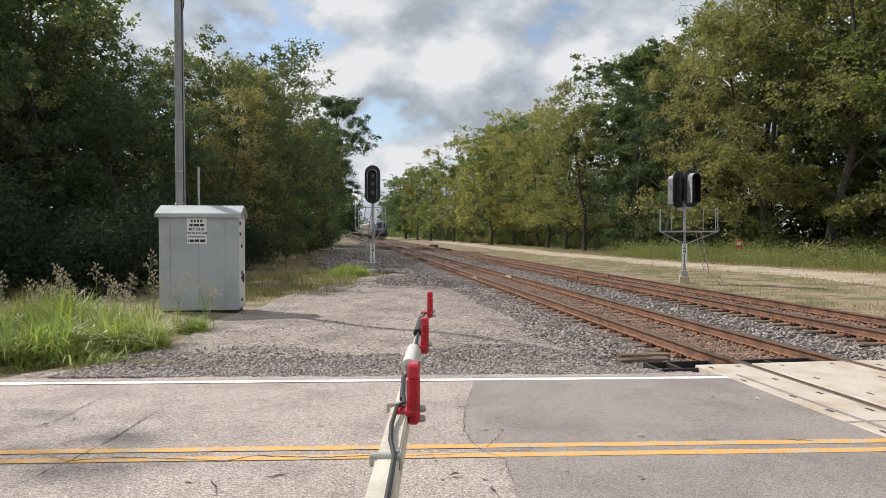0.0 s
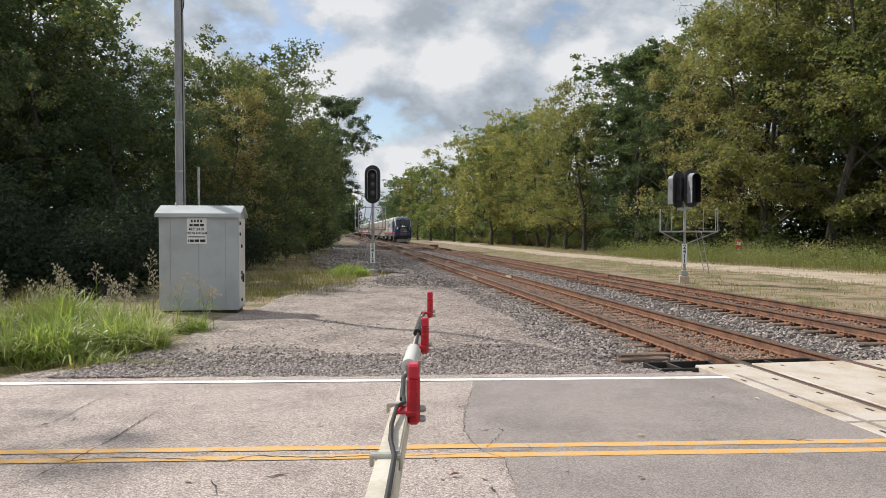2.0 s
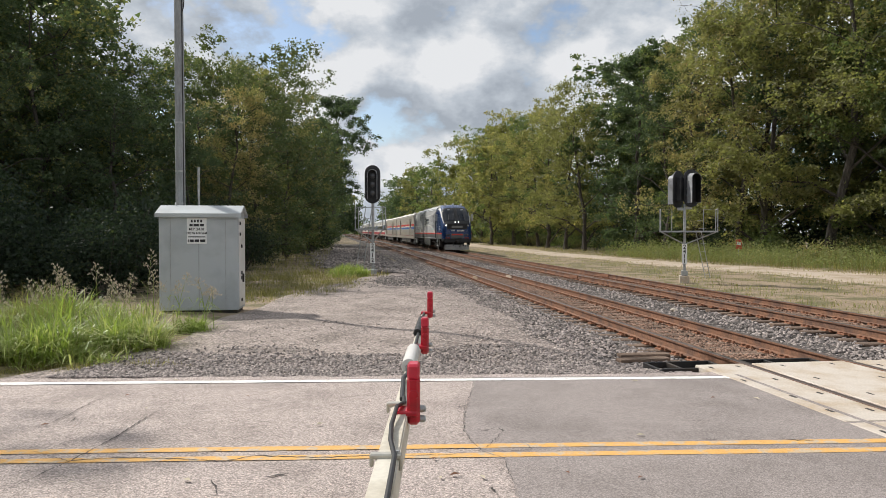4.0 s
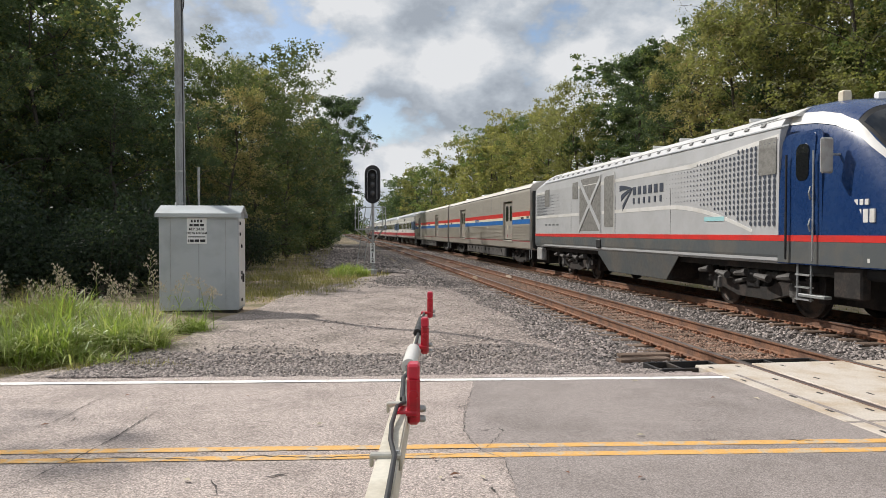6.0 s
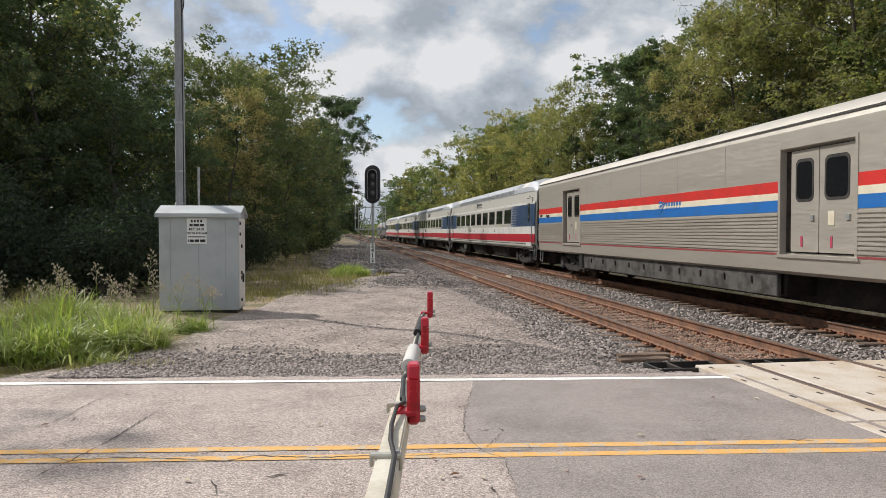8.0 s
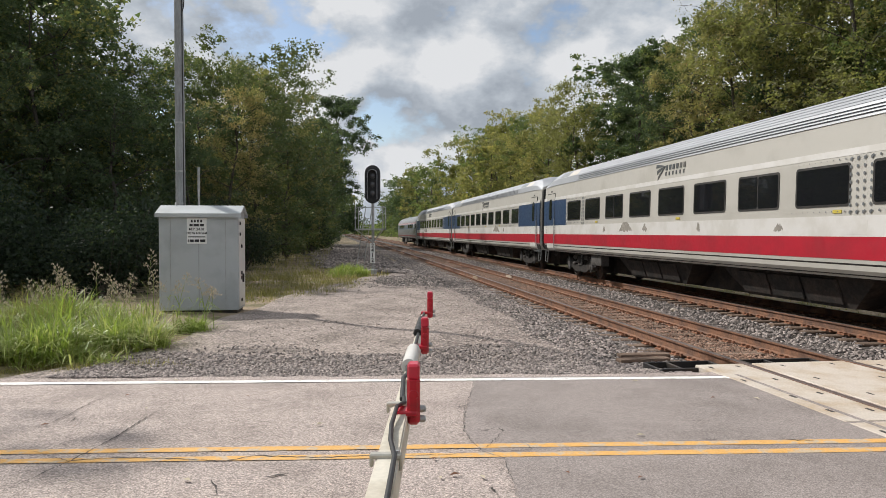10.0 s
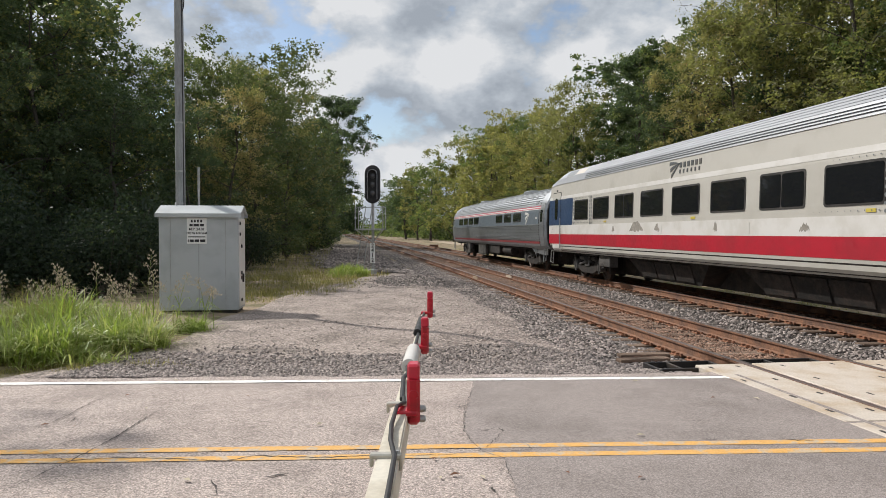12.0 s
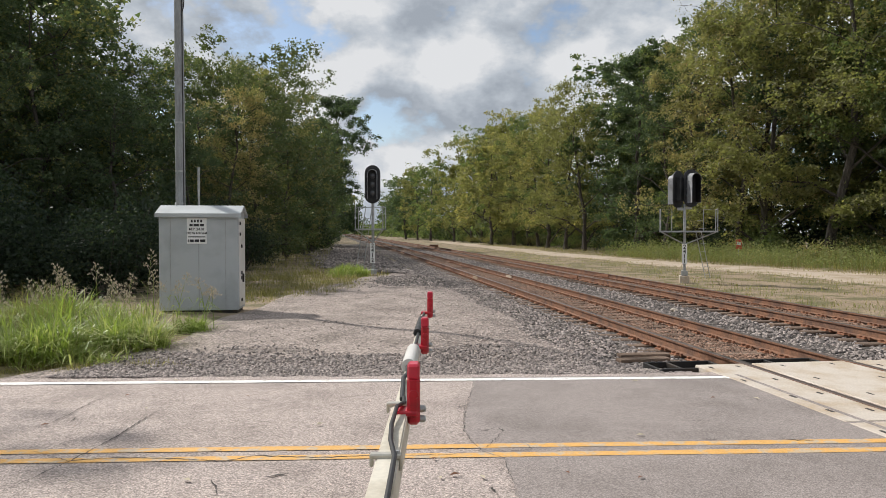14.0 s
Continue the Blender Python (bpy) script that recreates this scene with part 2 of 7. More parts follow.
M["cafe_steel"] = material("fluted_stainless", (0.42, 0.44, 0.465), 0.36, 0.7, spots=(0.34, 0.355, 0.375), spot_scale=0.9, grain=0.06, grain_scale=14, stretch=(0.25, 1, 2))
M["t_slate"] = material("slate_window_band", (0.16, 0.195, 0.23), 0.4, 0.2, spots=(0.14, 0.17, 0.20), spot_scale=1.5)
M["t_band"] = material("window_band_grey", (0.21, 0.225, 0.235), 0.4, 0.3, spots=(0.18, 0.19, 0.20), spot_scale=1.5)
M["t_pink"] = material("faded_red_stripe", (0.44, 0.06, 0.11), 0.45, grain=0.05)
M["t_maroon"] = material("dull_red_line", (0.28, 0.05, 0.055), 0.5, grain=0.1)
M["t_grime"] = material("peeled_grime", (0.27, 0.25, 0.22), 0.8, grain=0.3, grain_scale=10)
M["grille"] = material("radiator_grille", (0.24, 0.235, 0.22), 0.6, 0.3, spots=(0.17, 0.165, 0.155), spot_scale=8, grain=0.25, grain_scale=70)
M["dot_dark"] = material("dot_print", (0.05, 0.06, 0.085), 0.5)
M["rubber"] = material("black_rubber", (0.016, 0.015, 0.014), 0.75, spots=(0.04, 0.037, 0.033))
M["plow"] = material("pilot_plow_grey", (0.36, 0.36, 0.35), 0.6, spots=(0.27, 0.26, 0.25), spot_scale=4)
M["cyan"] = material("pale_cyan_print", (0.32, 0.58, 0.60), 0.5)
M["yellow_tag"] = material("yellow_tag", (0.55, 0.45, 0.08), 0.5)


def glass_material(name, tint, rough=0.04, coat=0.4):
    m = bpy.data.materials.new(name)
    m.use_nodes = True
    b = m.node_tree.nodes["Principled BSDF"]
    b.inputs["Base Color"].default_value = (*tint, 1)
    b.inputs["Roughness"].default_value = rough
    b.inputs["IOR"].default_value = 1.5
    b.inputs["Coat Weight"].default_value = coat
    return m


M["glass"] = glass_material("tinted_window_glass", (0.012, 0.013, 0.015))
M["windshield"] = glass_material("windshield_glass", (0.008, 0.011, 0.017), 0.06, 0.0)


def lamp_material(name, colour, strength):
    m = bpy.data.materials.new(name)
    m.use_nodes = True
    b = m.node_tree.nodes["Principled BSDF"]
    b.inputs["Base Color"].default_value = (0.8, 0.8, 0.78, 1)
    b.inputs["Emission Color"].default_value = (*colour, 1)
    b.inputs["Emission Strength"].default_value = strength
    return m


M["dark_red"] = material("dark_red_fitting", (0.16, 0.012, 0.016), 0.4, coat=0.2)
M["headlight"] = lamp_material("lit_headlight", (1.0, 0.97, 0.9), 2.6)
M["lamp_off"] = material("unlit_lamp", (0.45, 0.45, 0.44), 0.15, coat=0.4)

# ================= helpers for building =================


def mesh_of(name, verts, faces, mat, smooth=False):
    me = bpy.data.meshes.new(name)
    me.from_pydata([tuple(v) for v in verts], [], [tuple(f) for f in faces])
    me.materials.append(mat)
    me.update()
    if smooth:
        me.shade_smooth()
    return me


def part(name, bm, mat, parent=None, label="", smooth=False, recalc=True):
    me = bpy.data.meshes.new(name)
    if recalc:
        bmesh.ops.recalc_face_normals(bm, faces=bm.faces[:])
    bm.to_mesh(me)
    bm.free()
    me.materials.append(mat)
    if smooth:
        me.shade_smooth()
        me.set_sharp_from_angle(angle=radians(35))
    ob = new(name, me)
    if parent:
        ob.parent = parent
    if label:
        ob["label"] = label
    return ob


def thing(name, label, category, m=None, group="", kind=""):
    e = new(name)
    e.empty_display_size = 0.1
    if m is not None:
        e.matrix_basis = m
    return tagged(e, label, category, group, kind)


def add_box(bm, x0, x1, y0, y1, z0, z1, bev=0.0, m=None):
    r = bmesh.ops.create_cube(bm, size=1)
    vs = r["verts"]
    for v in vs:
        v.co = Vector(((x0 + x1) / 2 + v.co.x * (x1 - x0), (y0 + y1) / 2 + v.co.y * (y1 - y0), (z0 + z1) / 2 + v.co.z * (z1 - z0)))
    if bev:
        es = {e for v in vs for e in v.link_edges}
        g = bmesh.ops.bevel(bm, geom=list(es), offset=bev, segments=1, affect="EDGES", profile=0.5)
        vs = list({v for f in g["faces"] for v in f.verts} | {v for v in vs if v.is_valid})
    if m is not None:
        for v in vs:
            v.co = m @ v.co
    return vs


def box(*a, **k):
    bm = bmesh.new()
    add_box(bm, *a, **k)
    return bm


def add_tube(bm, pts, radii, n=8, caps=True):
    """A round tube through the points, tapered by radii."""
    rings = []
    pts = [Vector(q) for q in pts]
    if not isinstance(radii, (list, tuple)):
        radii = [radii] * len(pts)
    ref = None
    for i, q in enumerate(pts):
        d = (pts[min(i + 1, len(pts) - 1)] - pts[max(i - 1, 0)]).normalized()
        if ref is None:
            ref = Vector((0, 0, 1)) if abs(d.z) < 0.9 else Vector((1, 0, 0))
        a = d.cross(ref).normalized()
        b = d.cross(a).normalized()
        rings.append([bm.verts.new(q + (a * math.cos(2 * math.pi * k / n) + b * math.sin(2 * math.pi * k / n)) * radii[i]) for k in range(n)])
    for r0, r1 in zip(rings, rings[1:]):
        for k in range(n):
            bm.faces.new((r0[k], r0[(k + 1) % n], r1[(k + 1) % n], r1[k]))
    if caps:
        bm.faces.new(rings[0][::-1])
        bm.faces.new(rings[-1])


def tube(pts, radii, n=8):
    bm = bmesh.new()
    add_tube(bm, pts, radii, n)
    return bm


def lathe(profile, n=24, axis="y"):
    """Turns (radius, along) pairs round an axis."""
    bm = bmesh.new()
    rings = []
    for r, h in profile:
        ring = []
        for k in range(n):
            c, s = r * math.cos(2 * math.pi * k / n), r * math.sin(2 * math.pi * k / n)
            ring.append(bm.verts.new({"y": (c, h, s), "z": (c, s, h), "x": (h, c, s)}[axis]))
        rings.append(ring)
    for r0, r1 in zip(rings, rings[1:]):
        for k in range(n):
            bm.faces.new((r0[k], r0[(k + 1) % n], r1[(k + 1) % n], r1[k]))
    bm.faces.new(rings[0][::-1])
    bm.faces.new(rings[-1])
    return bm


def letters(name, text, size, m, mat, parent, label="", depth=0.003):
    cu = bpy.data.curves.new(name, "FONT")
    cu.offset = size * 0.022
    cu.body, cu.size, cu.extrude, cu.align_x, cu.align_y = text, size, depth, "CENTER", "CENTER"
    tmp = bpy.data.objects.new("text_tmp", cu)
    me = bpy.data.meshes.new_from_object(tmp)
    bpy.data.objects.remove(tmp)
    me.name = name
    me.materials.clear()
    me.materials.append(mat)
    ob = new(name, me)
    ob.matrix_basis = m
    ob.parent = parent
    if label:
        ob["label"] = label
    return ob

# ================= the lie of the land =================
TX0, TH, TK, SPACING, GRADE = 6.0607, 0.139222, 0.000136, 4.139, 0.709e-5
S_A, S_B = 20.0, 183.0


def track(s, off=0.0):
    """Place and heading at s metres along the nearer track, off metres to its right; z is the rail top."""
    u = min(max(s - S_A, 0), S_B - S_A)
    a = TH + TK * u
    s0 = min(s, S_A)
    x, y = TX0 - math.sin(TH) * s0, math.cos(TH) * s0
    if u > 0:
        x += (math.cos(a) - math.cos(TH)) / TK
        y += (math.sin(a) - math.sin(TH)) / TK
    if s > S_B:
        x -= math.sin(a) * (s - S_B)
        y += math.cos(a) * (s - S_B)
    return x + math.cos(a) * off, y + math.sin(a) * off, GRADE * max(s - 30, 0) ** 2, a


TRK = np.array([track(s)[:2] for s in np.arange(-320, 640, 4.0)])


def off_track(x, y):
    return (x - np.interp(y, TRK[:, 1], TRK[:, 0])) * 0.988


def smooth(a, b, x):
    t = np.clip((x - a) / (b - a), 0, 1)
    return t * t * (3 - 2 * t)


ROAD = radians(2.45)
RC, RS = math.cos(ROAD), math.sin(ROAD)


def road_pt(u, v):
    """u along the road, v across it."""
    return u * RC - v * RS, u * RS + v * RC


def road_v(x, y):
    return -x * RS + y * RC


def ground_z(x, y):
    o = off_track(x, y)
    z = -0.14 - 0.36 * smooth(-3.4, -0.5, o) + 0.06 * smooth(6, 9, o)
    z = z - 0.25 * smooth(-10, -16, o) * smooth(14, 24, y)
    v = road_v(x, y)
    near = smooth(1.2, 2.2, v) * (1 - smooth(8.9, 9.9, v))
    z = z * (1 - near) - 0.11 * near
    z = z + 0.035 * (1 - near) * (1 - smooth(5.5, 8, o)) * (np.sin(x * 1.3 + y * 0.4) * np.sin(y * 0.9 - x * 0.5))
    return z + GRADE * np.maximum(y - 30, 0) ** 2 * (y < 330) + (y >= 330) * GRADE * 300 ** 2


def gz(x, y):
    return float(ground_z(np.float64(x), np.float64(y)))


def make_ground():
    xs = np.concatenate([[-2500, -900, -300, -120], np.arange(-70, -14, 2.0), np.arange(-14, 26, 0.5), np.arange(26, 80, 2.5), [120, 300, 900, 2500]])
    ys = np.concatenate([[-2500, -800, -250, -90], np.arange(-50, 2, 3.0), np.arange(2, 40, 0.5), np.arange(40, 90, 1.5), np.arange(90, 330, 6), [340, 500, 900, 2500]])
    X, Y = np.meshgrid(xs, ys)
    Z = ground_z(X, Y)
    nx, ny = len(xs), len(ys)
    idx = np.arange(nx * ny).reshape(ny, nx)
    f = np.stack([idx[:-1, :-1], idx[:-1, 1:], idx[1:, 1:], idx[1:, :-1]], -1).reshape(-1, 4)
    ob = new("ground", mesh_of("ground", np.stack([X, Y, Z], -1).reshape(-1, 3), f, M["soil"], True))
    tagged(ob, "dry grassy soil beside the railway", "ground", kind="structure")


def sheet(name, outline_fn, us, vs, lift, mat, label, category="ground"):
    """A sheet laid on the ground: outline_fn(u, v) gives x, y."""
    verts, faces = [], []
    for v in vs:
        for u in us:
            x, y = outline_fn(u, v)
            verts.append((x, y, gz(x, y) + lift))
    n = len(us)
    for j in range(len(vs) - 1):
        for i in range(n - 1):
            faces.append((j * n + i, j * n + i + 1, (j + 1) * n + i + 1, (j + 1) * n + i))
    ob = new(name, mesh_of(name, verts, faces, mat, True))
    return tagged(ob, label, category, kind="structure")


make_ground()


def lot_edge(u, v):
    y = 8.4 + v * 26
    wob = 0.5 * math.sin(v * 9) + 0.25 * math.sin(v * 23)
    left = np.interp(y, [8.4, 10, 12, 15, 18, 22, 28, 34.5], [-5.6, -5.2, -4.7, -4.9, -4.6, -4.0, -3.3, -2.0]) + wob * 0.4
    right = np.interp(y, TRK[:, 1], TRK[:, 0]) - 1.2
    return left + (right - left) * u, y


sheet("gravel_lot", lot_edge, np.linspace(0, 1, 26), np.linspace(0, 1, 60), 0.03, M["gravel"], "pale compacted gravel lot beside the track", "gravel")


def path_edge(u, v):
    y = -40 + v * 200
    c = np.interp(y, [-40, 10, 33.5, 47.7, 67.5, 121, 160], [32, 25.5, 20.6, 15.9, 11.6, 4.2, -1.5])
    w = 2.1 + 0.35 * math.sin(y * 0.31) + 0.22 * math.sin(y * 1.7 + u * 3) + 1.5 * float(smooth(50, 30, y))
    return c + (u - 0.5) * 2 * w, y


sheet("dirt_path", path_edge, np.linspace(0, 1, 9), np.linspace(0, 1, 260), 0.007, M["track_dirt"], "pale dirt and gravel path along the woods", "path")



def bank_edge(u, v):
    y = 31 + v * 75
    x = np.interp(y, TRK[:, 1], TRK[:, 0]) - 2.9
    wide = np.interp(y, [31, 36, 60, 106], [0.6, 4.6, 6.2, 4.5]) + 0.5 * math.sin(y * 0.8) + 0.3 * math.sin(y * 2.1)
    return x - wide * u, y


# stony bank sheet; its dark tone also stands in for the trees' shade
sheet("cinder_bank", bank_edge, np.linspace(0, 1, 10), np.linspace(0, 1, 110), 0.035, M["ballast_bed"], "stony bank beside the track, darkened for tree shade", "gravel")

# ---- road ----


def ribbon(name, pts, width, z, mat, parent, label="", taper=False, wob=0.0):
    """A thin strip along points of the road; z above the road."""
    rnd = random.Random(name + str(len(pts)) + str(pts[0]))
    vs, fs = [], []
    n = len(pts)
    for i, q in enumerate(pts):
        a, b = Vector(pts[max(0, i - 1)]), Vector(pts[min(n - 1, i + 1)])
        d = (b - a).normalized()
        nn = Vector((-d.y, d.x))
        w = width / 2 * (1 + (rnd.random() - 0.5) * wob)
        if taper:
            w *= min(1, 4 * i / n + 0.1, 4 * (n - 1 - i) / n + 0.1)
        for sg in (-1, 1):
            p2 = Vector(q) + nn * sg * w
            vs.append((p2.x, p2.y, z))
    for i in range(n - 1):
        fs.append((2 * i, 2 * i + 1, 2 * i + 3, 2 * i + 2))
    ob = new(name, mesh_of(name, vs, fs, mat))
    ob.parent = parent
    if label:
        ob["label"] = label
    return ob


ROAD_Z = -0.012


def jag(pts, step=0.07, amp=0.03, seed=1):
    rnd = random.Random(seed)
    out = []
    for a, b in zip(pts, pts[1:]):
        a, b = Vector(a), Vector(b)
        n = max(1, int((b - a).length / step))
        for i in range(n):
            q = a.lerp(b, i / n)
            out.append((q.x + rnd.uniform(-amp, amp), q.y + rnd.uniform(-amp, amp)))
    out.append(tuple(pts[-1]))
    return out


def make_road():
    rnd = random.Random(5)
    us = np.concatenate([np.arange(-90, -12, 3), np.arange(-12, 10.01, 0.12), np.arange(12, 90, 3)])
    prof = [(2.42, -0.06), (2.5, -0.004), (3.8, 0), (5.55, 0.0), (7.2, 0), (8.50, -0.002), (8.56, -0.06)]
    vs, fs = [], []
    for u in us:
        j = rnd.uniform(-0.03, 0.03) + 0.03 * math.sin(u * 2.1)
        for k, (v, z) in enumerate(prof):
            x, y = road_pt(u, v + (j if k >= 5 else (-j if k < 2 else 0)))
            vs.append((x, y, ROAD_Z + z))
    n = len(prof)
    for i in range(len(us) - 1):
        for k in range(n - 1):
            fs.append((i * n + k, i * n + k + 1, (i + 1) * n + k + 1, (i + 1) * n + k)[::-1])
    road = new("road", mesh_of("road", vs, fs, M["asphalt_old"]))
    tagged(road, "cracked pale grey two-lane asphalt road", "road", kind="structure")
    # newer asphalt next to the track, with a ragged joint
    joint = jag([(0.62, 2.5), (0.54, 4.37), (0.5, 4.55), (0.48, 4.93), (0.47, 5.3), (0.32, 5.5), (0.25, 5.73), (0.18, 6.1), (0.21, 6.72), (0.29, 7.43), (0.36, 8.1), (0.35, 8.36)], 0.045, 0.022, 3)
    vs, fs = [], []
    for x, y in joint:
        xe = track(y / math.cos(TH))[0] - 1.28
        for k in range(6):
            xx = x + (xe - x) * (0, 0.25, 0.5, 0.75, 0.97, 1)[k]
            vs.append((xx, y + (xx - x) * RS, ROAD_Z + (0.003 if k < 5 else 0.0125)))
    for i in range(len(joint) - 1):
        for k in range(5):
            fs.append((i * 6 + k, i * 6 + k + 1, i * 6 + k + 7, i * 6 + k + 6))
    ob = new("asphalt_patch", mesh_of("asphalt_patch", vs, fs, M["asphalt_new"]))
    ob.parent = road
    ob["label"] = "smoother darker asphalt patch with ragged edge"
    z1 = ROAD_Z + 0.0058   # paint lies on the asphalt

    def line(v, u0, u1, w, mat, name, lab):
        ribbon(name, [road_pt(u, v) for u in np.linspace(u0, u1, 260)], w, z1, M[mat], road, lab, wob=0.16)
    for vw in (8.20, 2.68):
        line(vw, -60, 3.95 if vw > 5 else 4.5, 0.125, "paint_white", "edge_line", "worn white edge line")
    for vy in (5.635, 5.405):
        line(vy, -60, 4.02, 0.108, "paint_yellow", "centre_line", "worn yellow centre line")
    # cracks
    z2 = ROAD_Z + 0.0085
    cracks = [([(-3.56, 7.65), (-3.6, 7.14), (-3.57, 6.59), (-3.61, 6.1)], 0.008),
              ([(-2.79, 6.91), (-2.79, 6.3), (-2.78, 5.89), (-2.82, 5.47), (-2.84, 5.24), (-2.91, 4.92), (-2.97, 4.63)], 0.011),
              ([(-3.25, 5.51), (-2.85, 5.27), (-2.55, 5.35), (-2.11, 5.33), (-1.65, 5.27), (-1.47, 5.4), (-0.98, 5.35), (-0.57, 5.4), (-0.28, 5.4), (0.07, 5.43), (0.31, 5.54)], 0.011),
              ([(0.36, 8.12), (0.29, 7.44), (0.21, 6.73), (0.18, 6.11), (0.25, 5.74), (0.32, 5.51), (0.47, 5.35), (0.48, 4.94), (0.5, 4.55)], 0.004),
              ([(0.32, 5.51), (0.46, 5.89), (0.56, 6.15)], 0.004),
              ([(-1.63, 4.88), (-1.54, 4.72), (-1.5, 4.55)], 0.008),
              ([(-1.14, 7.24), (-0.95, 7.36), (-0.87, 7.44)], 0.008),
              ([(-3.9, 6.57), (-3.77, 6.67), (-3.67, 6.69)], 0.004),
              ([(0.31, 5.54), (0.52, 5.51), (0.71, 5.56), (0.68, 5.74)], 0.005)]
    for k, (pts, w) in enumerate(cracks):
        ribbon("crack", jag(pts, 0.035, 0.010, 40 + k), w, z2, M["crack"], road, "dark jagged crack", True, 1.2)
    for k in range(16):
        x, y = rnd.uniform(-3.5, 3), rnd.uniform(4.5, 8.0)
        a = rnd.uniform(0, 6.28)
        ln = rnd.uniform(0.08, 0.3)
        pts = [(x, y), (x + ln * math.cos(a), y + ln * 0.6 * math.sin(a))]
        ribbon("pothole_scar", jag(pts, 0.03, 0.012, 90 + k), rnd.uniform(0.004, 0.014), z2, M["crack"], road, "", True, 1.5)
    return road


make_road()

# ---- ballast, ties and rails ----


def make_bed():
    prof = [(-3.4, -0.42), (-2.7, -0.235), (-1.5, -0.21), (0, -0.235), (2.07, -0.24), (SPACING, -0.235), (SPACING + 1.5, -0.21), (SPACING + 2.0, -0.24), (SPACING + 3.3, -0.50)]
    ss = np.concatenate([np.arange(-300, 8, 8), np.arange(8, 40, 0.5), np.arange(40, 420, 4)])
    vs, fs = [], []
    rnd = random.Random(2)
    for s in ss:
        for o, z in prof:
            x, y, zz, a = track(s, o + rnd.uniform(-0.08, 0.08))
            vs.append((x, y, z + zz + rnd.uniform(-0.02, 0.02)))
    n = len(prof)
    for i in range(len(ss) - 1):
        for k in range(n - 1):
            fs.append((i * n + k, i * n + k + 1, (i + 1) * n + k + 1, (i + 1) * n + k))
    ob = new("ballast_bed", mesh_of("ballast_bed", vs, fs, M["ballast_bed"], True))
    tagged(ob, "rusty brown ballast bed under two tracks", "ballast", kind="structure")


make_bed()

RAILP = [(-0.07, -0.172), (0.07, -0.172), (0.07, -0.160), (0.012, -0.145), (0.012, -0.045), (0.037, -0.035), (0.037, -0.006), (0.028, 0.0), (-0.028, 0.0), (-0.037, -0.006), (-0.037, -0.035), (-0.012, -0.045), (-0.012, -0.145), (-0.07, -0.160)]


def make_rail(parent, off):
    ss = np.concatenate([np.arange(-300, 4, 16), np.arange(4, 60, 2), np.arange(60, 420, 5)])
    vs, fs = [], []
    for s in ss:
        for o, z in RAILP:
            x, y, zz, a = track(s, off + o)
            vs.append((x, y, z + zz))
    n = len(RAILP)
    for i in range(len(ss) - 1):
        for k in range(n):
            fs.append((i * n + k, i * n + (k + 1) % n, (i + 1) * n + (k + 1) % n, (i + 1) * n + k))
    me = mesh_of("rail", vs, fs, M["rail"])
    me.materials.append(M["rail_top"])
    for f in me.polygons:
        if f.index % n in (6, 7, 8):
            f.material_index = 1
    ob = new("rail", me)
    ob.parent = parent
    ob["label"] = "rusty steel rail with worn head"


def make_tracks():
    rnd = random.Random(8)
    bmt = bmesh.new()
    add_box(bmt, -1.29, 1.29, -0.115, 0.115, -0.18, 0, 0.012)
    tie_me = bpy.data.meshes.new("tie")
    bmt.to_mesh(tie_me)
    bmt.free()
    tie_me.materials.append(M["tie"])
    bmp = bmesh.new()
    for sx in (-0.7525, 0.7525):
        add_box(bmp, sx - 0.17, sx + 0.17, -0.1, 0.1, 0.0, 0.016)
        for q in (-0.13, -0.1, 0.1, 0.13):
            for w in (-0.06, 0.06):
                add_box(bmp, sx + q - 0.014, sx + q + 0.014, w - 0.014, w + 0.014, 0.01, 0.045)
        for w in (-0.14, 0.14):
            add_box(bmp, sx - 0.095, sx + 0.095, w - 0.02, w + 0.02, -0.02, 0.012, 0.004)
            add_box(bmp, sx - 0.105, sx - 0.07, w - 0.025, w + 0.025, -0.01, 0.04, 0.004)
    plate_me = bpy.data.meshes.new("tie_plates")
    bmp.to_mesh(plate_me)
    bmp.free()
    plate_me.materials.append(M["rust_iron"])
    for k, off in enumerate((0.0, SPACING)):
        tr = thing("railway_track", "rusty railway track on weathered wooden ties", "railway track", group="parallel tracks", kind="structure")
        for sg in (-0.7525, 0.7525):
            make_rail(tr, off + sg)
        far = bmesh.new()
        s = -60.0
        while s < 400:
            s += rnd.uniform(0.50, 0.56)
            if 0.5 < s < 9.5:
                continue
            x, y, z, a = track(s, off + rnd.uniform(-0.05, 0.05))
            m = pose(x, y, z - 0.188 + rnd.uniform(-0.012, 0.004), 0, 0, math.degrees(a) + rnd.uniform(-1.2, 1.2))
            if 9 < s < 70:
                t = new("tie", tie_me)
                t.matrix_basis = m
                t.parent = tr
                if s < 45:
                    t = new("tie_plates", plate_me)
                    t.matrix_basis = pose(*track(s, off)[:2], z - 0.188, 0, 0, math.degrees(a))
                    t.parent = tr
            else:
                add_box(far, -1.29, 1.29, -0.115, 0.115, -0.15, 0, 0, m)
        o = part("distant_ties", far, M["tie"], tr)
        o["kind"] = "stuff"
        # joint bars with pale insulating joint
        for s in (28.6, 29.1):
            x, y, z, a = track(s, off + (-0.7525 if s < 29 else 0.7525))
            part("joint_bar", box(-0.05, 0.05, -0.45, 0.45, -0.14, -0.045, 0.01, m=pose(x, y, z, 0, 0, math.degrees(a))), M["track_dirt"] if off == 0 else M["rust_iron"], tr, "pale insulated rail joint" if off == 0 else "")


make_tracks()


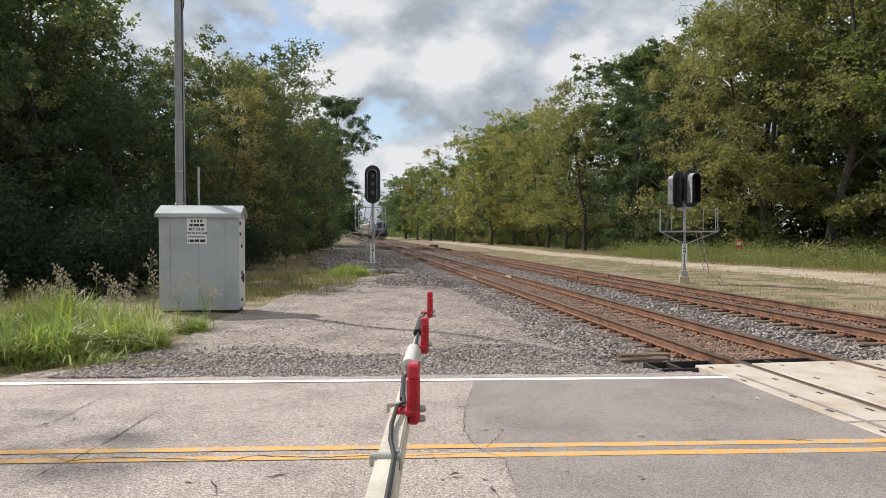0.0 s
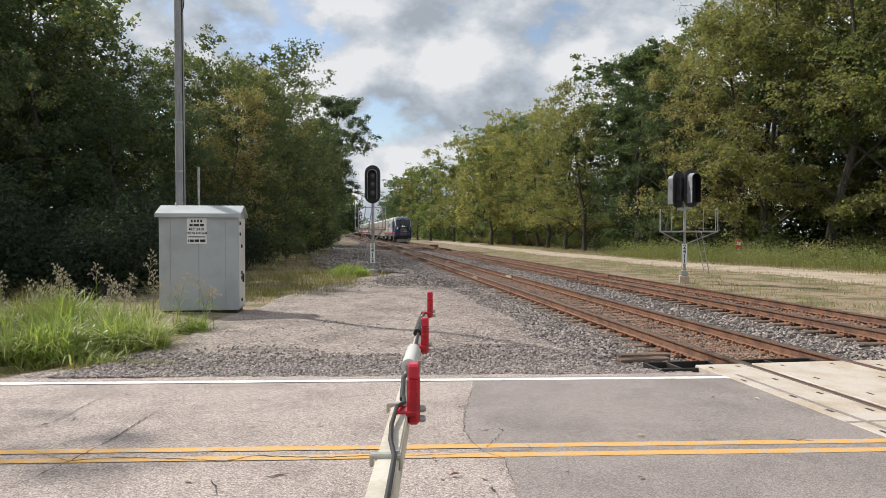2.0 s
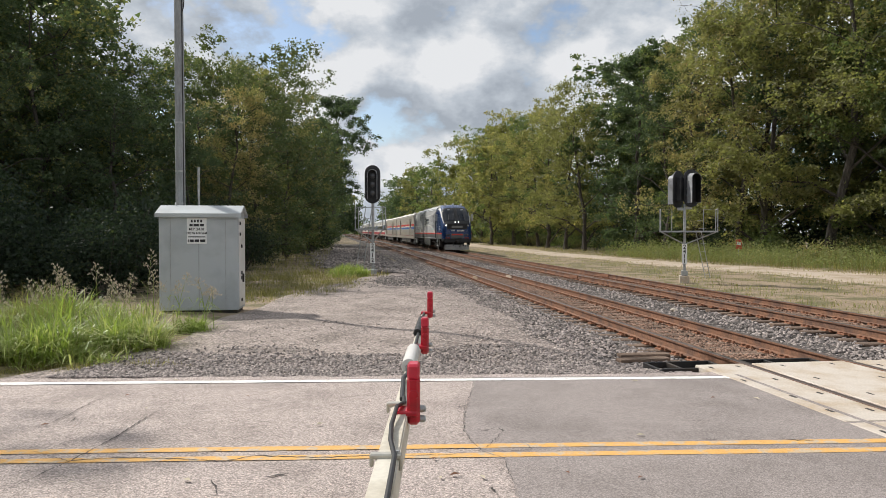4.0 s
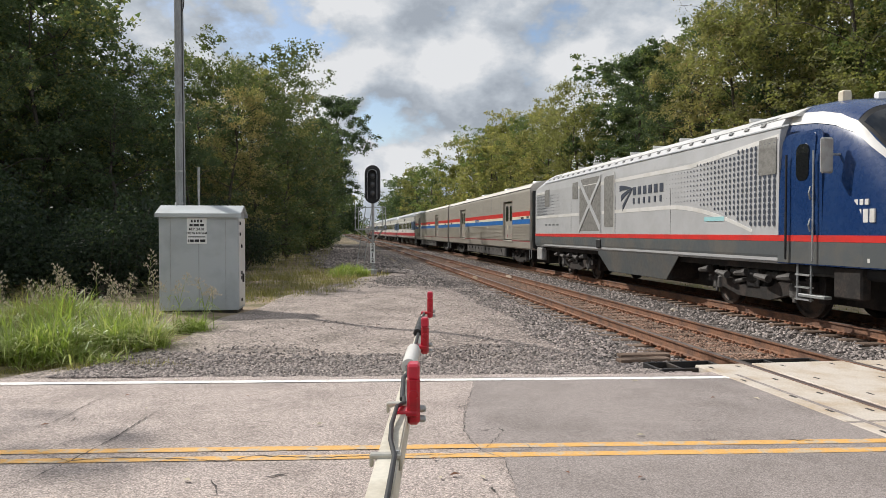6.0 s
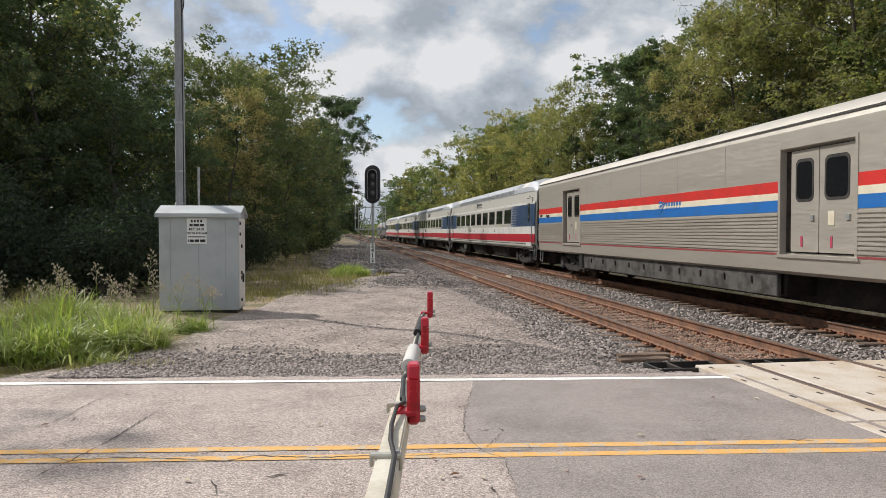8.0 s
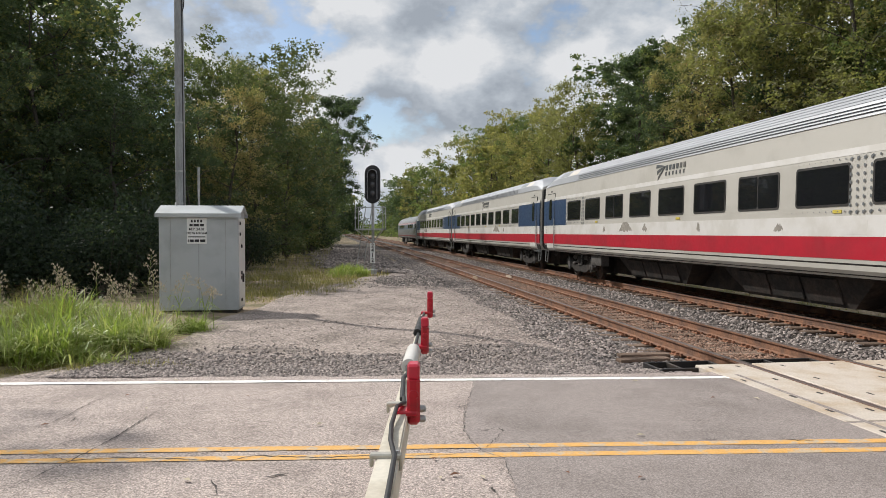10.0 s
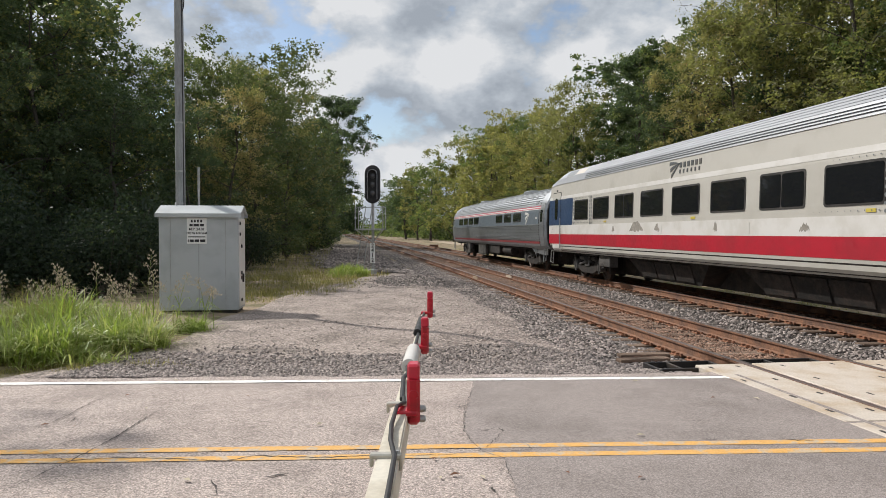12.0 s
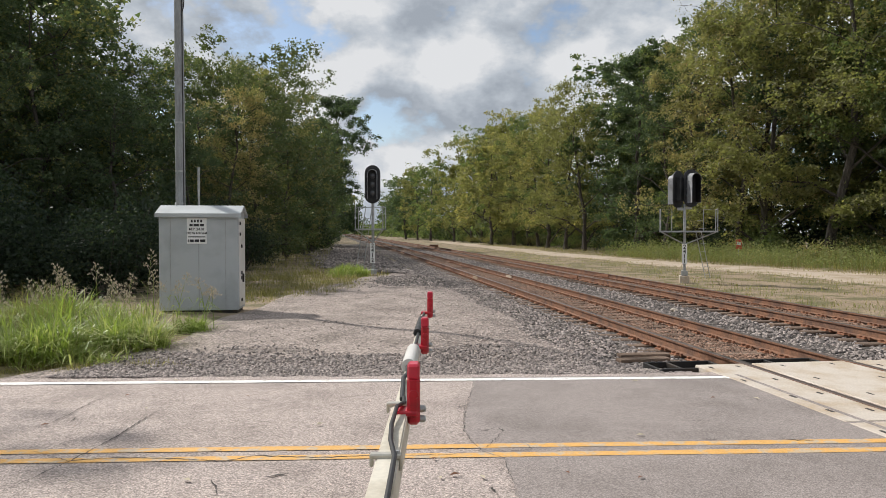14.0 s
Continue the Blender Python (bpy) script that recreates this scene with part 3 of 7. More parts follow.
def scatter_stones(name, n, place, mat, label, size=(0.018, 0.045), seed=1, flat=1.0):
    """Angular stones, each its own faceted lump, in one mesh."""
    rnd = np.random.RandomState(seed)
    base = np.array([(1, 0.2, 0), (-1, -0.2, 0.1), (0.1, 1, 0), (-0.1, -1, 0.1), (0.75, 0.6, 0.75), (0.1, 0, -0.6), (-0.6, -0.4, 0.85), (-0.55, 0.75, 0.6)])
    fac = np.array([(0, 2, 4), (2, 7, 4), (2, 1, 7), (1, 6, 7), (1, 3, 6), (3, 0, 6), (0, 4, 6), (4, 7, 6)])
    P = place(rnd, n)
    n = len(P)
    sz = rnd.uniform(size[0], size[1], (n, 1, 1)) * rnd.uniform(0.6, 1.25, (n, 1, 3))
    V = base[None] * sz * rnd.uniform(0.75, 1.2, (n, 8, 3))
    a, b = rnd.uniform(0, 6.283, n), rnd.uniform(-0.6, 0.6, n)
    ca, sa, cb, sb = np.cos(a), np.sin(a), np.cos(b), np.sin(b)
    y2, z2 = V[:, :, 1] * cb[:, None] - V[:, :, 2] * sb[:, None], V[:, :, 1] * sb[:, None] + V[:, :, 2] * cb[:, None]
    x3, y3 = V[:, :, 0] * ca[:, None] - y2 * sa[:, None], V[:, :, 0] * sa[:, None] + y2 * ca[:, None]
    V = np.stack([x3, y3, z2 * flat], -1) + P[:, None, :]
    F = (fac[None] + np.arange(n)[:, None, None] * 8).reshape(-1, 3)
    me = bpy.data.meshes.new(name)
    me.vertices.add(n * 8)
    me.vertices.foreach_set("co", V.reshape(-1).astype(np.float32))
    me.loops.add(len(F) * 3)
    me.loops.foreach_set("vertex_index", F.reshape(-1).astype(np.int32))
    me.polygons.add(len(F))
    me.polygons.foreach_set("loop_start", np.arange(0, len(F) * 3, 3, dtype=np.int32))
    me.update(calc_edges=True)
    me.materials.append(mat)
    return tagged(new(name, me), label, "gravel", kind="stuff")


def along(s0, s1, o0, o1, zfun, power=1.8):
    def place(rnd, n):
        s = s0 + (s1 - s0) * rnd.uniform(0, 1, n) ** power
        o = rnd.uniform(o0, o1, n)
        q = [track(float(a), float(b)) for a, b in zip(s, o)]
        return np.array([(x, y, z + zfun(b)) for (x, y, z, _), b in zip(q, o)])
    return place


def bed_z(o):
    tie_end = min(abs(o), abs(o - SPACING)) < 1.3
    return -0.02 * tie_end + float(np.interp(o, [-3.4, -2.7, -1.5, 0, 2.07, SPACING, SPACING + 1.5, SPACING + 2.0, SPACING + 3.3], [-0.40, -0.23, -0.195, -0.21, -0.23, -0.21, -0.195, -0.235, -0.49]))


scatter_stones("ballast_stones", 13500, along(9.6, 75, -3.4, -0.95, bed_z), M["stone"], "grey crushed stone ballast on the shoulder", (0.02, 0.045), 1)
scatter_stones("ballast_stones", 9000, along(9.6, 75, 0.95, SPACING - 0.95, bed_z), M["stone"], "grey crushed stone ballast between the tracks", (0.02, 0.045), 2)
scatter_stones("ballast_stones", 12000, along(9.4, 50, -0.7, 0.7, lambda o: -0.202), M["stone_rusty"], "rust-stained ballast between the rails", (0.016, 0.032), 3)
scatter_stones("ballast_stones", 9000, along(9.4, 50, SPACING - 0.7, SPACING + 0.7, lambda o: -0.202), M["stone_rusty"], "rust-stained ballast between the rails", (0.016, 0.032), 4)
scatter_stones("ballast_stones", 5500, along(9.6, 75, SPACING + 0.95, SPACING + 3.2, bed_z), M["stone"], "grey crushed stone ballast on the shoulder", (0.022, 0.048), 5)


def lot_stones(rnd, n, near_road=True):
    y = 8.65 + 24 * rnd.uniform(0, 1, n) ** 2.0
    x = rnd.uniform(-5.4, 3.2, n)
    o = off_track(x, y)
    left = np.interp(y, [8.4, 10, 12, 15, 18, 22, 28, 34.5], [-5.0, -4.6, -4.1, -4.4, -4.1, -3.6, -2.9, -1.6])
    dens = np.where(y < 10.5, 0.95, 0.12 + 0.25 * smooth(-0.2, 0.7, np.sin(x * 1.9 + 0.6 * y) * np.sin(y * 1.3))) + smooth(-4.6, -3.0, o) * 0.8 + 0.7 * smooth(0.3, 0.7, np.sin(x * 1.1 + 1) * np.sin(y * 0.7)) * (y < 13)
    keep = (o < -1.4) & (x > left) & (rnd.uniform(0, 1, n) < dens) & ((y < 11.0 + 0.4 * np.sin(x * 1.7)) == near_road)
    x, y, o = x[keep], y[keep], o[keep]
    z = np.maximum(ground_z(x, y) + 0.035, [bed_z(float(v)) if v > -3.4 else -9 for v in o])
    return np.stack([x, y, z], -1)


scatter_stones("loose_gravel", 76000, lot_stones, M["stone"], "loose grey gravel spilled beside the road", (0.009, 0.030), 6, 0.95)
scatter_stones("loose_gravel", 34000, lambda rnd, n: lot_stones(rnd, n, False), M["stone_light"], "pale loose gravel over the lot", (0.009, 0.030), 16, 0.6)


def mound_z(x, y):
    return gz(x, y) + 0.03 + 0.30 * math.exp(-((x + 0.75) / 1.15) ** 2 - ((y - 26.6) / 1.7) ** 2)


def make_mound():
    vs, fs = [], []
    n = 18
    for j in range(n):
        for i in range(n):
            x, y = -3.0 + 4.4 * i / (n - 1), 23.2 + 6.8 * j / (n - 1)
            vs.append((x, y, mound_z(x, y) - 0.025))
    for j in range(n - 1):
        for i in range(n - 1):
            fs.append((j * n + i, j * n + i + 1, (j + 1) * n + i + 1, (j + 1) * n + i))
    # real heap, but its dark base colour also covers for a shadow lying there
    tagged(new("ballast_mound", mesh_of("ballast_mound", vs, fs, M["ballast_bed"], True)), "low ballast heap on the lot, dark partly for a shadow", "ballast", kind="structure")


make_mound()


def mound_stones(rnd, n):
    x, y = -0.75 + rnd.normal(0, 0.95, n), 26.6 + rnd.normal(0, 1.5, n)
    return np.array([(a, b, mound_z(a, b)) for a, b in zip(x, y)])


def bank_stones(rnd, n):
    y = 31 + 60 * rnd.uniform(0, 1, n) ** 1.4
    x = np.interp(y, TRK[:, 1], TRK[:, 0]) - 2.9 - rnd.uniform(0, 1, n) * np.interp(y, [31, 36, 60, 106], [0.6, 4.6, 6.2, 4.5])
    return np.stack([x, y, ground_z(x, y) + 0.05], -1)


scatter_stones("bank_stones", 6000, bank_stones, M["stone"], "rough stones strewn over the darkened bank", (0.03, 0.09), 18)
scatter_stones("ballast_stones", 2600, mound_stones, M["stone"], "crushed stones heaped on the mound", (0.02, 0.045), 17)


def make_crossing():
    """Concrete panels between and outside the rails of both tracks."""
    for off in (0.0, SPACING):
        cr = thing("crossing_panels", "pale concrete level crossing panels with dark slots", "crossing panel", group="level crossing", kind="structure")
        for o0, o1 in ((-1.46, -0.80), (-0.665, 0.665), (0.80, 1.39)):
            for k, (s0, s1) in enumerate(((0.9, 3.9), (3.93, 6.6), (6.63, 9.42))):
                x, y, z, a = track((s0 + s1) / 2, off + (o0 + o1) / 2)
                m = pose(x, y, z, 0, 0, math.degrees(a))
                hw, hl = (o1 - o0) / 2, (s1 - s0) / 2
                part("concrete_panel", box(-hw, hw, -hl, hl, -0.2, -0.004 + (0.002 if o0 > -0.7 and o1 < 0.7 else 0), 0.012, m=m), M["concrete"], cr)
                bm = bmesh.new()
                rr = random.Random(k + int(o0 * 10))
                for px in (-0.6, 0.6):
                    for py in (-0.75, -0.25, 0.3, 0.8):
                        add_box(bm, px * hw - 0.018, px * hw + 0.018, py * hl - 0.05, py * hl + 0.05, -0.02, 0.0005, 0.003, m=m @ pose(rr.uniform(-0.05, 0.05), rr.uniform(-0.1, 0.1), 0))
                part("lifting_slot", bm, M["crack"], cr)
        for g0, g1 in ((-0.80, -0.765), (-0.735, -0.665), (0.665, 0.735), (0.765, 0.80)):
            x, y, z, a = track(5.1, off + (g0 + g1) / 2)
            part("flangeway_filler", box(-(g1 - g0) / 2, (g1 - g0) / 2, -4.2, 4.2, -0.2, -0.05 if abs(g0 + g1) < 1.45 else -0.016, m=pose(x, y, z, 0, 0, math.degrees(a))), M["rubber"], cr)
        # steel end deflectors
        for o0, o1 in ((-1.95, -0.98), (-0.55, 0.55)):
            x, y, z, a = track(9.62, off + (o0 + o1) / 2)
            hw = (o1 - o0) / 2
            m = pose(x, y, z, 0, 0, math.degrees(a))
            bm = bmesh.new()
            add_box(bm, -hw, hw, -0.30, -0.25, -0.2, -0.03, 0.006, m=m)
            add_box(bm, -hw, hw, 0.27, 0.31, -0.2, -0.05, 0.006, m=m)
            for q in (-hw, -hw * 0.35, hw - 0.04):
                add_box(bm, q, q + 0.04, -0.26, 0.28, -0.2, -0.055, 0.004, m=m)
            add_box(bm, -hw, hw, -0.28, 0.28, -0.21, -0.17, 0, m=m)
            part("end_deflector", bm, M["dark_steel"], cr, "black steel end deflector frame")


make_crossing()

# ================= trees and growth =================


def quads_mesh(name, V, mat):
    """V: n x 4 x 3 corners."""
    n = len(V)
    me = bpy.data.meshes.new(name)
    me.vertices.add(n * 4)
    me.vertices.foreach_set("co", V.reshape(-1).astype(np.float32))
    me.loops.add(n * 4)
    me.loops.foreach_set("vertex_index", np.arange(n * 4, dtype=np.int32))
    me.polygons.add(n)
    me.polygons.foreach_set("loop_start", np.arange(0, n * 4, 4, dtype=np.int32))
    me.update(calc_edges=True)
    me.materials.append(mat)
    return me


def leaf_quads(rnd, P, size, droop=0.3, slim=0.55):
    """Pointed leaf-shaped quads at places P."""
    n = len(P)
    d = rnd.normal(0, 1, (n, 3))
    d[:, 2] = d[:, 2] * 0.6 - droop
    d /= np.linalg.norm(d, axis=1, keepdims=True)
    w = np.cross(d, rnd.normal(0, 1, (n, 3)))
    w /= np.linalg.norm(w, axis=1, keepdims=True) + 1e-9
    nn = np.cross(d, w)
    s = size * rnd.uniform(0.6, 1.35, (n, 1))
    a = P - d * s * 0.5
    c = P + d * s * 0.5
    mid = P - d * s * 0.05 + nn * s * 0.1
    return np.stack([a, mid + w * s * slim * 0.5, c, mid - w * s * slim * 0.5], 1)


def leaf_tris(rnd, P, size, droop=0.3, slim=0.6):
    """Small pointed three-cornered leaves at places P."""
    q = leaf_quads(rnd, P, size, droop, slim)
    return np.stack([(q[:, 0] + q[:, 1]) / 2, q[:, 3], q[:, 2] * 1.0], 1)


def tris_mesh(name, V, mat):
    n = len(V)
    me = bpy.data.meshes.new(name)
    me.vertices.add(n * 3)
    me.vertices.foreach_set("co", V.reshape(-1).astype(np.float32))
    me.loops.add(n * 3)
    me.loops.foreach_set("vertex_index", np.arange(n * 3, dtype=np.int32))
    me.polygons.add(n)
    me.polygons.foreach_set("loop_start", np.arange(0, n * 3, 3, dtype=np.int32))
    me.update(calc_edges=True)
    me.materials.append(mat)
    return me


def build_tree(name, seed, height, spread, leaf, clear=0.25, n_leaf=7000, leaf_size=0.26, gap=0.5, top=0.0, lean=0.0):
    """A tapered trunk with limbs, and a crown of clumped leaves with gaps."""
    rnd = np.random.RandomState(seed)
    rr = random.Random(seed)
    root = thing(name, "", "tree")
    bm = bmesh.new()
    r0 = 0.0105 * height + 0.04
    trunk, rad = [], []
    x = y = 0.0
    for k in range(9):
        h = height * 0.92 * k / 8
        trunk.append((x, y, h - (0.25 if k == 0 else 0)))
        rad.append(r0 * (1.35 if k == 0 else 1) * (1 - 0.9 * k / 8) + 0.012)
        x += rr.uniform(-0.025, 0.025) * height + lean * height / 8
        y += rr.uniform(-0.025, 0.025) * height
    add_tube(bm, trunk, rad, 8)
    tips = []
    nl = rr.randint(15, 20)
    for i in range(nl):
        f = clear + (0.97 - clear) * (i + rr.random() * 0.6) / nl
        k = min(int(f * 8 / 0.92), 7)
        t = min(1, f * 8 / 0.92 - k)
        base = Vector(trunk[k]).lerp(Vector(trunk[k + 1]), t)
        az = i * 2.4 + rr.uniform(-0.5, 0.5)
        prof = math.sin(math.pi * min(1, max(0.06, (f - clear) / (1.05 - clear))) ** (0.75 + top)) ** 0.6
        reach = spread * (0.45 + 0.65 * prof) * rr.uniform(0.65, 1.15)
        rise = reach * rr.uniform(0.15, 0.75)
        e = base + Vector((math.cos(az) * reach, math.sin(az) * reach, rise))
        mid = base.lerp(e, 0.5) + Vector((rr.uniform(-0.2, 0.2), rr.uniform(-0.2, 0.2), reach * 0.12))
        rb = max(0.02, rad[k] * 0.42)
        add_tube(bm, [base, mid, e], [rb, rb * 0.6, 0.012], 4, False)
        tips += [(mid, reach * 0.24), (mid.lerp(e, 0.5), reach * 0.28), (e, reach * 0.30)]
        for j in range(3):
            st = mid.lerp(e, rr.uniform(0, 0.8))
            e2 = st + Vector((rr.uniform(-1, 1), rr.uniform(-1, 1), rr.uniform(-0.35, 0.8))) * reach * 0.45
            add_tube(bm, [st, e2], [rb * 0.35, 0.008], 3, False)
            tips.append((e2, reach * 0.24))
    tips.append((Vector(trunk[-1]), spread * 0.28))
    part("trunk", bm, M["bark"], root, smooth=True)
    # clumps of leaves round the twig ends
    C = np.array([tuple(t[0]) for t in tips])
    R = np.array([t[1] for t in tips])
    ncl = int(len(C) * 3.6)
    pick = rnd.randint(0, len(C), ncl)
    centre = C[pick] + np.clip(rnd.normal(0, 1, (ncl, 3)), -1.3, 1.3) * R[pick][:, None] * np.array([0.75, 0.75, 0.6])
    cr = rnd.uniform(0.32, 0.80, ncl) * (spread / 3.6) ** 0.5
    own = rnd.randint(0, ncl, n_leaf)
    d = rnd.normal(0, 1, (n_leaf, 3))
    d /= np.linalg.norm(d, axis=1, keepdims=True)
    P = centre[own] + d * (cr[own] * rnd.uniform(0.15, 1, n_leaf) ** 0.6)[:, None] * np.array([1.1, 1.1, 0.7])
    P[:, 2] = np.maximum(P[:, 2], 0.3)
    # inner shade leaves fill the heart of each clump
    n_in = int(n_leaf * 0.2)
    own = rnd.randint(0, ncl, n_in)
    inner = centre[own] + rnd.normal(0, 0.24, (n_in, 3)) * cr[own][:, None]
    inner[:, 2] = np.maximum(inner[:, 2], 0.4)
    V = np.concatenate([leaf_tris(rnd, P, leaf_size * 1.1, 0.3, 0.85), leaf_tris(rnd, inner, leaf_size * 1.7, 0.2, 0.9)])
    me = tris_mesh("crown", V, M[leaf])
    ob = new("crown", me)
    ob.parent = root
    return root


def build_shrub(name, seed, h, w, leaf, n_leaf=1800, size=0.16):
    rnd = np.random.RandomState(seed)
    rr = random.Random(seed)
    root = thing(name, "", "shrub")
    bm = bmesh.new()
    ends = []
    for i in range(9):
        a = rr.uniform(0, 6.28)
        e = Vector((math.cos(a) * w * rr.uniform(0.2, 0.8), math.sin(a) * w * rr.uniform(0.2, 0.8), h * rr.uniform(0.4, 0.95)))
        add_tube(bm, [(0, 0, -0.1), e * 0.5 + Vector((0, 0, h * 0.1)), e], [0.025, 0.016, 0.005], 4, False)
        ends += [e, e * 0.6, e * 0.8]
    part("woody_base", bm, M["bark"], root)
    C = np.array([tuple(e) for e in ends])
    own = rnd.randint(0, len(C), n_leaf)
    P = C[own] + rnd.normal(0, 1, (n_leaf, 3)) * np.array([w * 0.24, w * 0.24, h * 0.17])
    P[:, 2] = np.maximum(P[:, 2], 0.04)
    ob = new("foliage", tris_mesh("foliage", leaf_tris(rnd, P, size * 1.2, 0.3, 0.8), M[leaf]))
    ob.parent = root
    return root


def plant_all():
    rr = random.Random(21)
    kinds = {
        "dark_bushy": build_tree("tree", 1, 15, 4.2, "leaf_dark", 0.05, 14500, 0.17),
        "dark_tall": build_tree("tree", 2, 17, 4.4, "leaf_dark", 0.07, 14000, 0.20),
        "mid_bushy": build_tree("tree", 3, 14, 4.0, "leaf_edge", 0.05, 12600, 0.185),
        "mid_tall": build_tree("tree", 4, 19, 4.6, "leaf_mid", 0.05, 23000, 0.165),
        "gold_tall": build_tree("tree", 5, 18, 4.4, "leaf_gold", 0.08, 18500, 0.17),
        "gold_round": build_tree("tree", 6, 15, 4.6, "leaf_gold", 0.03, 18500, 0.17),
        "brown": build_tree("tree", 7, 16, 4.0, "leaf_brown", 0.08, 14500, 0.155),
        "deep_tall": build_tree("tree", 8, 21, 4.8, "leaf_dark", 0.04, 20000, 0.185),
        "sparse": build_tree("tree", 9, 22, 3.0, "leaf_brown", 0.45, 800, 0.12),
        "edge_dark": build_tree("tree", 14, 18, 3.3, "leaf_dark", 0.02, 23000, 0.21),
    }
    for k, (sd, h, sp, lf) in {"far_mid": (11, 14, 4.2, "leaf_mid"), "far_gold": (12, 15, 4.4, "leaf_gold"), "far_dark": (13, 15, 4.4, "leaf_dark")}.items():
        kinds[k] = build_tree("tree", sd, h, sp, lf, 0.06, 5500, 0.34)
    words = {
        "far_mid": "distant green tree in the woods", "far_gold": "distant tree turning yellow", "far_dark": "distant dark green tree",
        "edge_dark": "narrow dense dark green tree at the wood's end", "dark_bushy": "dense dark green tree leafy to the ground", "dark_tall": "tall dark green broadleaf tree in shade",
        "mid_bushy": "bushy green tree at the wood's edge", "mid_tall": "tall green broadleaf tree with bare trunk",
        "gold_tall": "tall tree with yellowing green leaves", "gold_round": "round-crowned tree turning yellow in autumn",
        "brown": "thin-leaved tree with browning foliage", "deep_tall": "very tall deep green broadleaf tree", "sparse": "nearly bare slender tree with few leaves"}
    base_h = {"edge_dark": 18, "far_mid": 14, "far_gold": 15, "far_dark": 15, "dark_bushy": 15, "dark_tall": 17, "mid_bushy": 14, "mid_tall": 19, "gold_tall": 18, "gold_round": 15, "brown": 16, "deep_tall": 21, "sparse": 22}
    used = set()

    def put(kind, x, y, h, group):
        s = (0.90 if group == "woods beside the nearer track" else 0.98) * h / base_h[kind]
        m = pose(x, y, gz(x, y) - 0.05, rr.uniform(-2, 2), rr.uniform(-2, 2), rr.uniform(0, 360))
        src = kinds[kind]
        if kind in used:
            ob = copy_thing(src, m)
        else:
            ob = src
            ob.matrix_basis = m
            used.add(kind)
        ob.scale = (s * rr.uniform(0.92, 1.1), s * rr.uniform(0.92, 1.1), s)
        tagged(ob, words[kind], "tree", group)
        return ob
    L, R = "woods beside the nearer track", "woods beyond the path"
    # near wood on the left: front edge, tree by tree
    for kind, x, y, h in LEFT_FRONT:
        put(kind, x, y, h, L)
    for kind, x, y, h in RIGHT_FRONT:
        put(kind, x + rr.uniform(-0.4, 2.4) * (y > 95), y + rr.uniform(-3, 3) * (y > 95), h, R)
    # deeper rows
    for i in range(11):
        y = 30 + i * 9
        x = np.interp(y, TRK[:, 1], TRK[:, 0]) - 19 - rr.uniform(0, 8)
        put(rr.choice(["dark_bushy", "far_dark", "far_mid", "far_dark"]), x, y, rr.uniform(9, 12.5) if y < 60 else rr.uniform(12, 16), L)
    for i in range(13):
        y = 48 + i * 11
        x = np.interp(y, [45, 147, 250], [28.6, 7, -16]) + 9 + rr.uniform(0, 9)
        put(rr.choice(["far_mid", "far_dark", "far_dark", "far_gold"]), x, y, rr.uniform(17, 22), R)
    # far wood closing the view up the line
    for i in range(20):
        y = 190 + rr.uniform(0, 120)
        tx = np.interp(y, TRK[:, 1], TRK[:, 0])
        x = tx + (rr.choice([-1, 1]) * rr.uniform(9, 26)) + (6 if i % 2 else 0)
        put(rr.choice(["far_mid", "far_gold", "far_dark", "far_mid"]), x, y, rr.uniform(14, 19), "far woods up the line")
    for i in range(9):
        y = 330 + rr.uniform(0, 60)
        put(rr.choice(["far_mid", "far_dark"]), rr.uniform(-75, -15), y, rr.uniform(15, 20), "far woods up the line")
    for k in kinds:
        if k not in used:
            put(k, 60, 120, base_h[k], R)
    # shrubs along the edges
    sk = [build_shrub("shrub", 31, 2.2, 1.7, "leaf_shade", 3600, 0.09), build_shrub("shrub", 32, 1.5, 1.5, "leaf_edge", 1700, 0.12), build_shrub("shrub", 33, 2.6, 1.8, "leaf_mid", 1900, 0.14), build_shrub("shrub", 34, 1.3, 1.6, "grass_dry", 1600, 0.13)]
    sw = ["leafy undergrowth shrub, coloured as if shaded", "low green shrub at the wood's edge", "tall leafy green shrub", "pale drying weeds and shrub"]
    su = set()

    def shrub(k, x, y, s, g):
        m = pose(x, y, gz(x, y) - 0.03, 0, 0, rr.uniform(0, 360))
        ob = sk[k] if k not in su else copy_thing(sk[k], m)
        su.add(k)
        ob.matrix_basis = m
        ob.scale = (s, s, s * rr.uniform(0.8, 1.15))
        tagged(ob, sw[k], "shrub", g)
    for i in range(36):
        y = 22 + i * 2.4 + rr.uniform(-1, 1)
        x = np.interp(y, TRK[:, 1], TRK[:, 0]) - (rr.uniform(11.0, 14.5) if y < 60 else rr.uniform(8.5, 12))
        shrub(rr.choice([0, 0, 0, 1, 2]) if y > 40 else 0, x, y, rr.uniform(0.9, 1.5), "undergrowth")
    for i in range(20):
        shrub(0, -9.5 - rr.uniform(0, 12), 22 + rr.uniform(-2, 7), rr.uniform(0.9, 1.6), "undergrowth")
    for i in range(16):
        y = 38 + rr.uniform(0, 22)
        shrub(rr.choice([1, 2, 3, 2]), np.interp(y, [38, 60], [31, 24.5]) + rr.uniform(-3, 4), y, rr.uniform(0.9, 1.5), "undergrowth")
    for i in range(46):
        y = 38 + i * 2.5 + rr.uniform(-1, 1)
        x = np.interp(y, [38, 45, 147], [30, 28.2, 6]) - rr.uniform(-4, 2.2)
        shrub(rr.choice([1, 2, 3, 3, 0]), x, y, rr.uniform(0.7, 1.25), "undergrowth")


